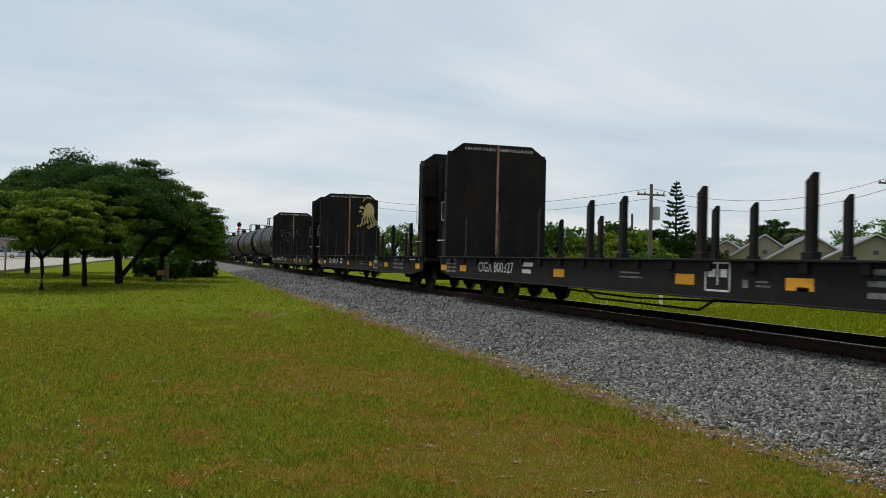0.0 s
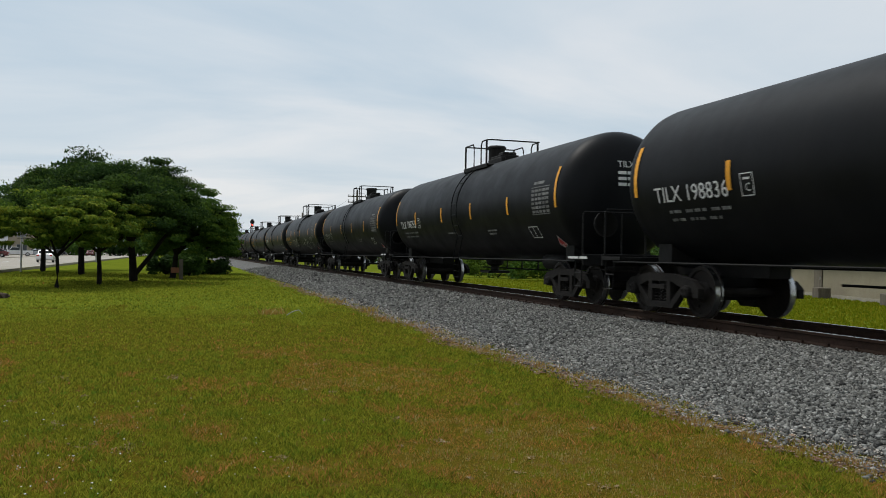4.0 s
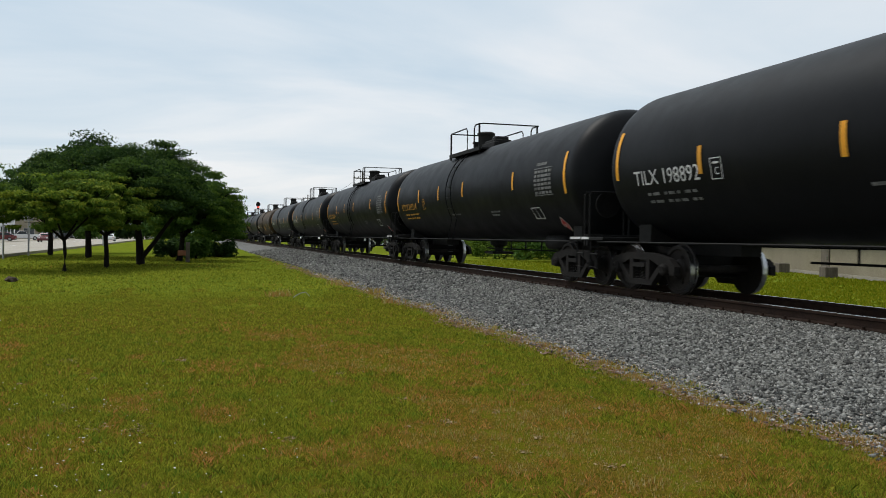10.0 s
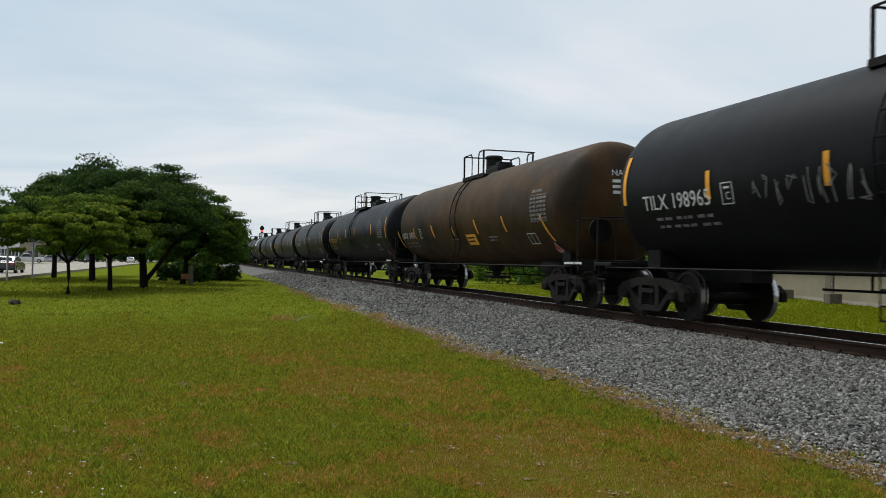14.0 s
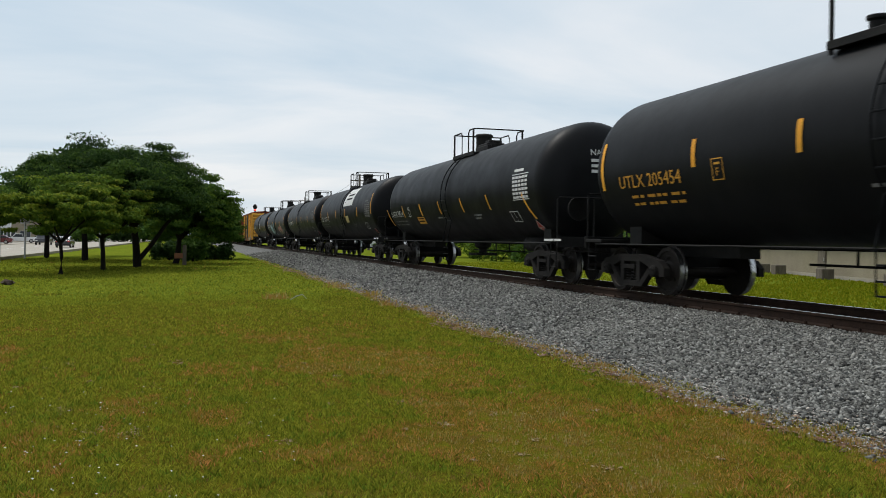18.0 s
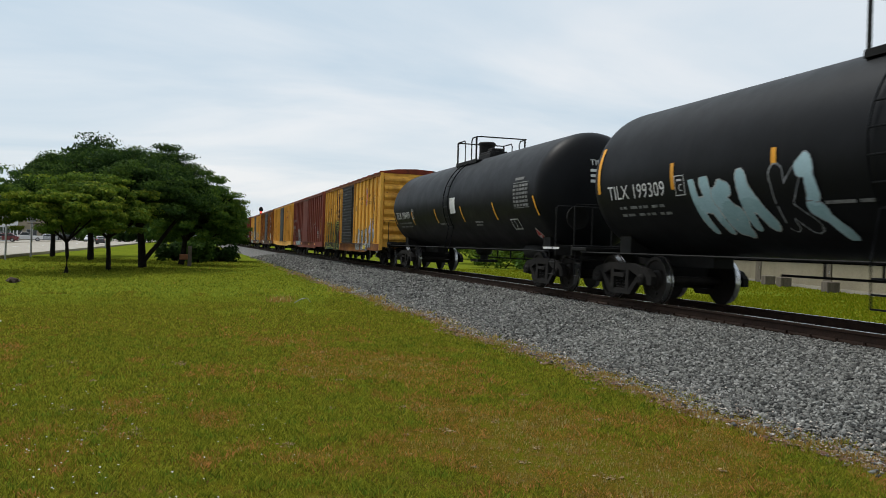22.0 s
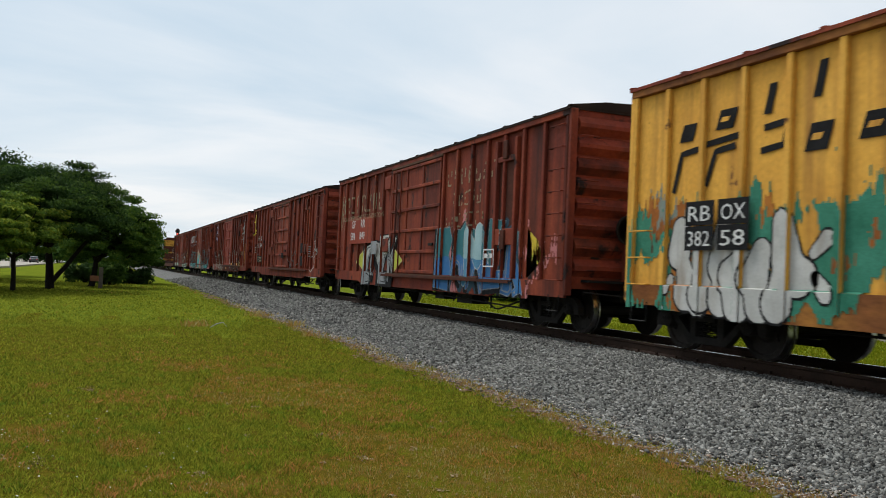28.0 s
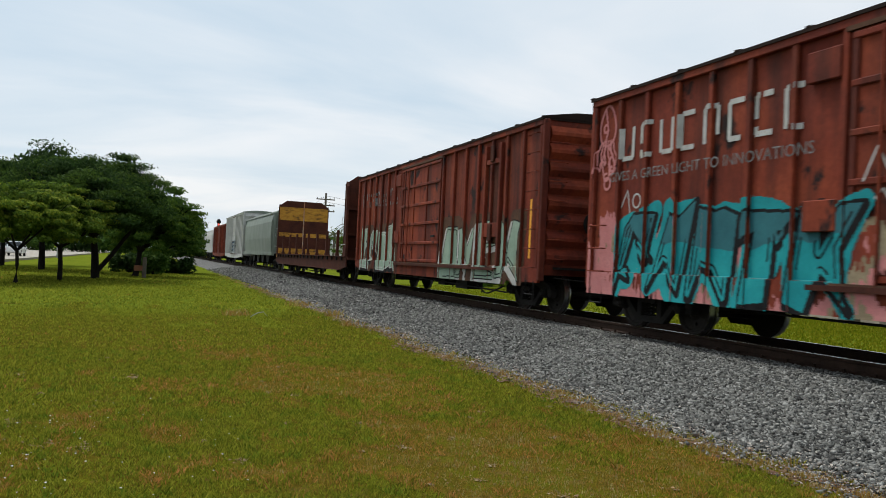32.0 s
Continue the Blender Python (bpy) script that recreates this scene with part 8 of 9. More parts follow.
def leaf_mesh(cen, off, nr, size, material, droop=0.5):
    """Small kite-shaped leaves round given centres, facing mostly outwards and up."""
    k = len(cen)
    nrm = off * np.array([1, 1, 1.2]) + nr.normal(0, 0.55, (k, 3)) + np.array([0, 0, droop])
    nrm /= np.linalg.norm(nrm, axis=1)[:, None]
    ax = np.cross(nrm, nr.normal(0, 1, (k, 3)))
    ax /= np.linalg.norm(ax, axis=1)[:, None]
    bx = np.cross(nrm, ax)
    s = size * nr.uniform(0.6, 1.3, (k, 1))
    q = np.stack([cen - ax * s, cen + bx * s * 0.45, cen + ax * s, cen - bx * s * 0.45], 1).reshape(-1, 3)
    f = np.arange(k * 4)
    me = bpy.data.meshes.new("crown")
    me.vertices.add(len(q))
    me.vertices.foreach_set("co", q.ravel())
    me.loops.add(len(f))
    me.loops.foreach_set("vertex_index", f)
    me.polygons.add(k)
    me.polygons.foreach_set("loop_start", np.arange(0, len(f), 4))
    me.materials.append(material)
    me.update(calc_edges=True)
    return me


def tree(x, y, height, spread, base_r, seed, leaf, shift=(0, 0), clear=0.36, low=0.36, label="", clumps=90, per=90, leaf_size=0.082, flat=0.40, forks=5, fork_low=False, name="tree"):
    """A tapered trunk with limbs and a layered crown of many small leaves in uneven clumps.
    clear: where the trunk forks; low: where the leaves begin, as shares of the height."""
    rng = random.Random(seed)
    nr = np.random.default_rng(seed)
    z0 = height_at(x, y) - 0.06
    t = thing(name, label, "tree", pose(x, y, z0))
    fork = height * clear
    top = Vector((shift[0] * 0.25, shift[1] * 0.25, fork))
    mid_c = Vector((shift[0], shift[1], 0))
    bm = tube(bmesh.new(), [(0, 0, 0), (0.02, 0, 0.12), (top.x * 0.5 + 0.04, top.y * 0.5, fork * 0.55), tuple(top)], [base_r * 1.25, base_r * 0.95, base_r * 0.78, base_r * 0.7], 12)
    part("trunk", bm, BARK, t)
    if fork_low:
        part("limb", tube(bmesh.new(), [(0, 0, 0.35), (0.7, 0.1, fork * 0.55), (1.3, 0.2, fork * 0.95), (1.9, 0.2, fork * 1.3)], [base_r * 0.6, base_r * 0.5, base_r * 0.42, base_r * 0.25], 9), BARK, t)
    for i in range(forks):
        a = 6.283 * i / forks + rng.uniform(-0.4, 0.4)
        r = spread * rng.uniform(0.45, 0.8)
        end = mid_c + Vector((math.cos(a) * r, math.sin(a) * r, fork + (height - fork) * rng.uniform(0.35, 0.75)))
        mid = top + (end - top) * 0.5 + Vector((0, 0, -0.06 * r))
        bm = tube(bmesh.new(), [tuple(top - Vector((0, 0, 0.1))), tuple(mid), tuple(end)], [base_r * 0.6, base_r * 0.38, base_r * 0.12], 8)
        for j in range(3):
            b = a + rng.uniform(-1.0, 1.0)
            e2 = mid + Vector((math.cos(b) * spread * 0.35, math.sin(b) * spread * 0.35, (height - fork) * rng.uniform(0.05, 0.4)))
            tube(bm, [tuple(mid), tuple((mid + e2) / 2 + Vector((0, 0, 0.1))), tuple(e2)], [base_r * 0.26, base_r * 0.16, base_r * 0.06], 6)
        part("limb", bm, BARK, t)
    pts = []
    lo = height * low
    for i in range(clumps):
        a, q = rng.uniform(0, 6.283), rng.random() ** 0.5
        rr = spread * q * (0.87 + 0.42 * noise.noise((math.cos(a) * 1.7, math.sin(a) * 1.7, seed)))
        dome = math.sqrt(max(0.0, 1 - (q * 0.98) ** 2))
        hi = lo + (height - lo) * (0.22 + 0.78 * dome) * (0.90 + 0.26 * noise.noise((math.cos(a) * 2.5, math.sin(a) * 2.5 + q, seed + 3)))
        z = lo + (hi - lo) * (rng.random() ** 0.55)
        pts.append((mid_c.x + math.cos(a) * rr, mid_c.y + math.sin(a) * rr, z, rng.uniform(0.10, 0.24) * spread * (1.15 - 0.4 * q)))
    c = np.array(pts)
    k = clumps * per
    idx = np.repeat(np.arange(clumps), per)
    off = nr.normal(0, 1, (k, 3))
    off /= np.linalg.norm(off, axis=1)[:, None]
    off *= nr.random((k, 1)) ** 0.45
    ragged = 1 + 0.14 * nr.normal(0, 1, (k, 1)) * (nr.random((k, 1)) < 0.15)
    # each clump is a flat spray, longer outwards than across
    out = c[:, :2] - np.array([mid_c.x, mid_c.y])
    out /= np.linalg.norm(out, axis=1)[:, None] + 1e-6
    o, fl = out[idx], off * ragged * c[idx, 3:4]
    cen = c[idx, :3] + np.stack([fl[:, 0] * 1.55 * o[:, 0] - fl[:, 1] * 0.85 * o[:, 1], fl[:, 0] * 1.55 * o[:, 1] + fl[:, 1] * 0.85 * o[:, 0], fl[:, 2] * flat], 1)
    cen[:, 2] -= 0.10 * np.maximum(0, fl[:, 0]) ** 2 / spread
    # outer and upward leaves take the brighter copy: light put into the colour
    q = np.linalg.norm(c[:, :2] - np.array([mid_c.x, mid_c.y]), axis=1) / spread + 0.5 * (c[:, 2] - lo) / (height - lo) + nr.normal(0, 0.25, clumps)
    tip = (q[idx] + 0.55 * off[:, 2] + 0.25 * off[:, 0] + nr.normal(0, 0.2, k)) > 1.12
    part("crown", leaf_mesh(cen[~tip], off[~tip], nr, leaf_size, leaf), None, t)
    part("young_foliage", leaf_mesh(cen[tip], off[tip], nr, leaf_size, {"dark_leaf": TIP_DARK, "green_leaf": TIP_MID}.get(leaf.name, TIP_LIGHT)), None, t, "outer and upper leaves coloured lighter as if lit")
    return t


tree(-4.9, 37.3, 4.2, 2.5, 0.09, 1, LEAF_LIGHT, (0.0, 0), 0.34, 0.40, "young spreading tree with light yellow-green leaves", 170, 270, forks=4)
tree(-3.6, 40.7, 4.5, 2.4, 0.12, 2, LEAF_LIGHT, (-0.2, 0), 0.36, 0.38, "spreading shade tree with light green leaves", 170, 270)
tree(-2.4, 45.4, 6.3, 4.3, 0.22, 3, LEAF_DARK, (-0.7, 0), 0.36, 0.40, "large dark shade tree with a forked trunk", 360, 270, fork_low=True)
tree(-6.2, 58.0, 7.6, 4.9, 0.22, 4, LEAF_DARK, (-0.3, 0), 0.33, 0.36, "tall dark shade tree behind the others", 340, 170, leaf_size=0.11)
tree(-0.6, 52.9, 5.6, 3.0, 0.19, 5, LEAF_MID, (0.8, 0), 0.28, 0.27, "dense green tree beside the track", 300, 270)
tree(0.9, 64.0, 5.9, 3.0, 0.2, 6, LEAF_MID, (0.7, 0), 0.25, 0.22, "dense green tree farther along the track", 180, 190, leaf_size=0.11)
tree(-10.8, 38.5, 5.2, 3.7, 0.17, 7, LEAF_MID, (0.5, 0), 0.30, 0.44, "leaning shade tree at the lawn's edge", 150, 200)
tree(-9.6, 66.0, 7.0, 4.5, 0.2, 8, LEAF_DARK, (0, 0), 0.33, 0.40, "dark shade tree standing near the road", 130, 150, leaf_size=0.13)
tree(-6.4, 72.0, 6.0, 2.6, 0.17, 9, LEAF_MID, (0, 0), 0.36, 0.45, "slim shade tree near the road", 80, 130, leaf_size=0.13)


def bush(x, y, w, d, h, seed, leaf, label, name="bush", n=40, per=70, size=0.12):
    rng, nr = random.Random(seed), np.random.default_rng(seed)
    t = thing(name, label, "bush", pose(x, y, height_at(x, y) - 0.05))
    for i in range(5):
        part("stem", tube(bmesh.new(), [(rng.uniform(-w, w) * 0.2, rng.uniform(-d, d) * 0.2, 0), (rng.uniform(-w, w) * 0.35, rng.uniform(-d, d) * 0.35, h * 0.7)], [0.05, 0.015], 5), BARK, t)
    c = np.array([(rng.uniform(-w, w) / 2, rng.uniform(-d, d) / 2, h * rng.uniform(0.2, 0.8), rng.uniform(0.2, 0.36) * h) for _ in range(n)])
    idx = np.repeat(np.arange(n), per)
    off = nr.normal(0, 1, (n * per, 3))
    off /= np.linalg.norm(off, axis=1)[:, None]
    off *= nr.random((n * per, 1)) ** 0.4
    cen = c[idx, :3] + off * c[idx, 3:4]
    cen[:, 2] = np.abs(cen[:, 2])
    part("foliage", leaf_mesh(cen, off, nr, size, leaf), None, t)


bush(-0.9, 61.0, 2.6, 1.6, 1.35, 21, LEAF_DARK, "clipped dark hedge bush under the trees", n=60)
bush(1.6, 62.0, 2.8, 1.8, 1.3, 22, LEAF_DARK, "low dark bush at the foot of the trees", n=60)
for k in range(7):
    bush(-44 + 6.5 * k, 235 + 9 * (k % 3), 8, 5, 4.2 + 0.9 * (k % 2), 30 + k, (LEAF_DARK, LEAF_MID)[k % 2], "tall dark hedge at the far end of the road", name="hedge", n=40, per=50, size=0.45)
bush(0.4, 57.5, 1.6, 1.2, 1.6, 23, LEAF_MID, "leafy green bush at the foot of a tree")


def far_side():
    """The green belt, houses, poles and palms beyond the track."""
    rng = random.Random(5)
    # belt of trees, by bearing from the camera and distance
    for i, (b, dist, h, sp, leaf) in enumerate(((14.5, 120, 7, 5, LEAF_MID), (17.5, 115, 6.5, 5, LEAF_LIGHT), (19.5, 85, 5.0, 4, LEAF_MID), (22.0, 80, 5.6, 4.5, LEAF_LIGHT), (24.0, 78, 5.3, 4, LEAF_LIGHT), (26.0, 76, 5.6, 4.2, LEAF_MID),
                                                (28.0, 74, 4.6, 3.6, LEAF_LIGHT), (29.6, 80, 6.4, 3.6, LEAF_DARK), (31.0, 70, 4.6, 3.4, LEAF_LIGHT), (32.3, 84, 6.0, 3.6, LEAF_DARK), (34.6, 84, 5.4, 3.2, LEAF_DARK),
                                                (36.4, 130, 7.0, 5, LEAF_MID), (39.2, 135, 9.2, 3.6, LEAF_DARK), (40.3, 132, 8.4, 3.2, LEAF_DARK), (44.2, 120, 9.0, 5.5, LEAF_MID), (46.8, 110, 8.5, 5, LEAF_MID), (51, 110, 9, 6, LEAF_MID), (12.5, 190, 8, 8, LEAF_MID), (10.8, 260, 9, 10, LEAF_MID))):
        a = radians(b)
        tree(math.sin(a) * dist, math.cos(a) * dist, h, sp, 0.2, 50 + i, leaf, clear=0.25, low=0.08 if i not in (12, 13) else 0.5, label="bushy green tree in the belt behind the track", clumps=90, per=60, leaf_size=0.24, flat=0.7)
    for i, (b, dist, w, h) in enumerate(((25.0, 64, 7, 2.6), (27.8, 62, 6, 2.4), (30.2, 60, 5, 2.8), (21.5, 70, 8, 2.6), (32.2, 62, 4, 2.2))):
        a = radians(b)
        bush(math.sin(a) * dist, math.cos(a) * dist, w, 3, h, 90 + i, LEAF_LIGHT if i % 2 else LEAF_MID, "wild green shrub behind the track", n=50, per=60, size=0.2)
    # Norfolk pine: tiers of drooping limbs
    a = radians(33.4)
    pine = thing("pine_tree", "tall dark Norfolk pine with tiered branches", "tree", pose(math.sin(a) * 80, math.cos(a) * 80, -0.2))
    H = 9.6
    part("trunk", tube(bmesh.new(), [(0, 0, 0), (0.03, 0, H * 0.5), (0, 0, H)], [0.16, 0.1, 0.02], 8), BARK, pine)
    nr = np.random.default_rng(4)
    cen, off = [], []
    z = 1.4
    while z < H - 0.15:
        L = 2.1 * (1 - z / H) ** 0.75 + 0.12
        for k in range(7):
            t = rng.uniform(0, 6.283)
            n = max(6, int(L * 42))
            q = nr.random(n) ** 0.7
            cen.append(np.stack([np.cos(t) * L * q, np.sin(t) * L * q, z + 0.22 * L * q ** 2 + nr.normal(0, 0.04, n)], 1))
            off.append(nr.normal(0, 0.4, (n, 3)))
        z += 0.34 + 0.12 * (1 - z / H)
    part("crown", leaf_mesh(np.concatenate(cen), np.concatenate(off), nr, 0.13, LEAF_DARK, 0.9), None, pine)

    def palm(b, dist, h, seed):
        a2 = radians(b)
        r = random.Random(seed)
        p = thing("palm_tree", "palm with a ragged crown of drooping fronds", "palm", pose(math.sin(a2) * dist, math.cos(a2) * dist, -0.2))
        part("trunk", tube(bmesh.new(), [(0, 0, 0), (0.1, 0, h * 0.5), (0.15, 0, h)], [0.22, 0.17, 0.15], 9), POLE, p)
        for k in range(16):
            t = 6.283 * k / 16 + r.uniform(-0.2, 0.2)
            up = r.uniform(-0.4, 1.0)
            L = r.uniform(1.6, 2.2)
            spine = [(0.15 + math.cos(t) * L * q, math.sin(t) * L * q, h + up * q * 1.2 - 1.7 * q * q) for q in (0, 0.25, 0.5, 0.75, 1.0)]
            vs, fs = [], []
            for i in range(4):
                for j in range(5):
                    q = j / 5
                    x, y, zz = (spine[i][m] + (spine[i + 1][m] - spine[i][m]) * q for m in range(3))
                    for sd in (-1, 1):
                        k0 = len(vs)
                        ox, oy = -math.sin(t) * sd, math.cos(t) * sd
                        w = 0.42 * (1 - 0.6 * (i + q) / 4)
                        vs += [(x, y, zz), (x + 0.07 * math.cos(t), y + 0.07 * math.sin(t), zz), (x + ox * w + math.cos(t) * 0.2, y + oy * w + math.sin(t) * 0.2, zz - 0.28 * w / 0.4)]
                        fs.append((k0, k0 + 1, k0 + 2))
            part("frond", raw_mesh("frond", vs, fs, [PALM_LEAF]), None, p)
    palm(12.8, 120, 6.6, 1), palm(11.9, 128, 5.6, 2), palm(40.6, 112, 6.0, 3)

    def pole(b, dist, h, arms, can=False, base=None):
        a2 = radians(b)
        x, y = math.sin(a2) * dist, math.cos(a2) * dist
        p = thing("utility_pole", "weathered wooden utility pole with crossarms and wires" if arms else "weathered leaning wooden pole", "utility pole", pose(x, y, -0.3))
        part("shaft", tube(bmesh.new(), [(0, 0, 0), (0, 0, h + 0.3)], [0.17, 0.11], 10), POLE, p)
        for i in range(arms):
            part("crossarm", boxes((-1.1, 1.1, -0.05, 0.05, h - 0.5 - 0.7 * i, h - 0.38 - 0.7 * i), bevel=0.01), POLE, p)
            for u in (-1.0, -0.5, 0.5, 1.0):
                part("insulator", lathe(bmesh.new(), [(0, 0.03), (0.06, 0.06), (0.14, 0.05), (0.16, 0.01)], "z", 8, (u, 0, h - 0.38 - 0.7 * i)), GALV, p)
        if can:
            part("transformer", lathe(bmesh.new(), [(0, 0.1), (0.02, 0.28), (0.9, 0.28), (0.95, 0.1)], "z", 16, (0.35, -0.1, h - 2.2)), GALV, p)
        return Vector((x, y, h - 0.3))
    q1 = pole(31.8, 60, 7.2, 1, True)
    q2 = pole(30.6, 85, 6.6, 0)
    q3 = pole(11.25, 100, 9.2, 3)
    q4 = pole(7.6, 175, 10.0, 2)
    q5 = pole(46.0, 62, 8.0, 1)
    wires = thing("overhead_wires", "thin dark overhead wires between poles", "wires")
    for p0, p1 in ((q1, q5), (q3, q4), (q1, q3)):
        for dz in (0.0, -0.7):
            pts = [tuple(p0.lerp(p1, k / 10) + Vector((0, 0, dz - 1.2 * 4 * (k / 10) * (1 - k / 10)))) for k in range(11)]
            part("wire", tube(bmesh.new(), pts, 0.014, 4), FRAME, wires)

    def house(b, dist, w, d, wall_h, ridge, turn, label, colour=WALL):
        a2 = radians(b)
        x, y = math.sin(a2) * dist, math.cos(a2) * dist
        h = thing("house", label, "house", pose(x, y, -0.3, 0, 0, turn))
        bm = bmesh.new()
        slab(bm, [(-w / 2, 0), (-w / 2, wall_h), (0, ridge - 0.12), (w / 2, wall_h), (w / 2, 0)], "xz", 0, d)
        part("wall", bm, colour, h)
        for sgn in (-1, 1):
            bm = bmesh.new()
            slab(bm, [(0, ridge), (sgn * (w / 2 + 0.45), wall_h - 0.32), (sgn * (w / 2 + 0.45), wall_h - 0.18), (0, ridge + 0.16)], "xz", -0.5, d + 0.5)
            rf = part("roof", bm, ROOF, h)
            for k in range(int(d / 0.9)):
                yy = -0.4 + k * 0.9
                q = bmesh.new()
                slab(q, [(0, ridge + 0.15), (sgn * (w / 2 + 0.45), wall_h - 0.19), (sgn * (w / 2 + 0.45), wall_h - 0.15), (0, ridge + 0.19)], "xz", yy, yy + 0.06)
                part("roof_seam", q, ROOF, rf)
        for u in (-w * 0.25, w * 0.25):
            win = part("window", boxes((u - 0.55, u + 0.55, -0.03, 0.0, 1.0, 2.1)), WHITE, h)
            part("pane", boxes((u - 0.48, u + 0.48, -0.04, -0.03, 1.06, 2.04)), GLASS, win)
        part("gable_vent", boxes((-0.25, 0.25, -0.03, 0, wall_h + 0.5, wall_h + 0.9)), GLASS, h)
    house(38.9, 104, 8.0, 13, 3.0, 5.6, -35, "single-storey beige house with a pale gabled roof")
    house(41.6, 100, 8.5, 13, 3.0, 5.5, -35, "single-storey beige house with a pale gabled roof")
    house(45.2, 98, 10.0, 13, 3.0, 5.5, -35, "single-storey beige house with a pale gabled roof")
    house(36.6, 108, 7.0, 13, 3.0, 5.0, -40, "single-storey beige house with a pale gabled roof")
    house(34.9, 125, 6.0, 9, 3.0, 4.6, -20, "small house with a reddish wall", SIGN_RED)
    house(12.2, 160, 12.0, 10, 3.0, 4.4, -10, "white low building beside palms", WHITE)
    # long low building close behind the verge
    p0, p1 = Vector((36.5, 51.0, 0)), Vector((26.0, 20.0, 0))
    d = p1 - p0
    ang = math.degrees(math.atan2(d.y, d.x))
    L = d.length
    low = thing("low_building", "long low beige building with a few dark doors", "building", pose(p0.x, p0.y, -0.2, 0, 0, ang))
    part("wall", boxes((0, L, 0, 4.0, 0, 2.05)), WALL, low)
    part("roof", boxes((-0.3, L + 0.3, -0.35, 4.2, 2.05, 2.22), bevel=0.02), ROOF, low)
    part("plinth", boxes((0, L, -0.05, 0, 0, 0.25)), ASPHALT, low)
    for k in range(9):
        u = 1.6 + k * 3.5
        if k % 3 == 1:
            dr = part("door", boxes((u, u + 0.95, -0.06, 0.0, 0.05, 1.98)), POLE, low)
            part("handle", boxes((u + 0.8, u + 0.85, -0.1, -0.06, 0.95, 1.1)), GALV, dr)
    for k, u in enumerate((3.6, 9.5, 12.0, 18.2, 25.0)):
        ac = tagged(part("air_conditioner", boxes((-0.38, 0.38, -0.3, 0.3, 0, 0.6), bevel=0.03), POLE, m=pose(p0.x, p0.y, -0.2, 0, 0, ang) @ pose(u, -0.75, 0.0)), "boxy outdoor air-conditioning unit beside the wall", "air conditioner")
    x, y = 19.8, 31.0
    tagged(part("marker_post", boxes((-0.06, 0.06, -0.06, 0.06, 0, 1.1), bevel=0.015), WHITE, m=pose(x, y, height_at(x, y))), "white marker post standing in the verge", "post")
    # railway signal beyond the track
    sg = thing("railway_signal", "tall black railway signal showing red", "signal", pose(12.6, 166, 0.0))
    part("mast", tube(bmesh.new(), [(0, 0, 0.2), (0, 0, 7.4)], 0.09, 10), GALV, sg)
    part("hood", lathe(bmesh.new(), [(-0.05, 0.1), (0.0, 0.42), (0.06, 0.42), (0.08, 0.1)], "y", 20, (0, -0.1, 7.5)), FRAME, sg)
    part("head", boxes((-0.22, 0.22, -0.3, 0.1, 6.6, 8.0), bevel=0.04), FRAME, sg)
    part("lamp", lathe(bmesh.new(), [(-0.33, 0.02), (-0.32, 0.16), (-0.29, 0.16)], "y", 14, (0, 0, 6.95)), RED_LAMP, sg, "lit red lens")
    part("platform", boxes((-0.5, 0.5, -0.3, 0.5, 6.2, 6.26)), FRAME, sg)
    part("ladder", tubes([[(-0.18, 0.3, 0.2), (-0.18, 0.3, 7.0)], [(0.18, 0.3, 0.2), (0.18, 0.3, 7.0)]] + [[(-0.18, 0.3, 0.4 + 0.35 * k), (0.18, 0.3, 0.4 + 0.35 * k)] for k in range(18)], 0.015, 5), GALV, sg)


far_side()


def lawn_post():
    p = thing("sign_post", "short brown wooden post with a small reddish box", "post", pose(-0.1, 50.0, height_at(-0.1, 50)))
    part("shaft", boxes((-0.11, 0.11, -0.09, 0.09, 0, 1.15), bevel=0.015), POLE, p)
    part("box", boxes((-0.55, -0.1, -0.12, 0.12, 0.38, 0.68), bevel=0.02), surf("reddish_wood", [(0.18, 0.075, 0.04), (0.26, 0.12, 0.07)], scale=4, rough=0.85), p)


lawn_post()

# ---- across the road ----


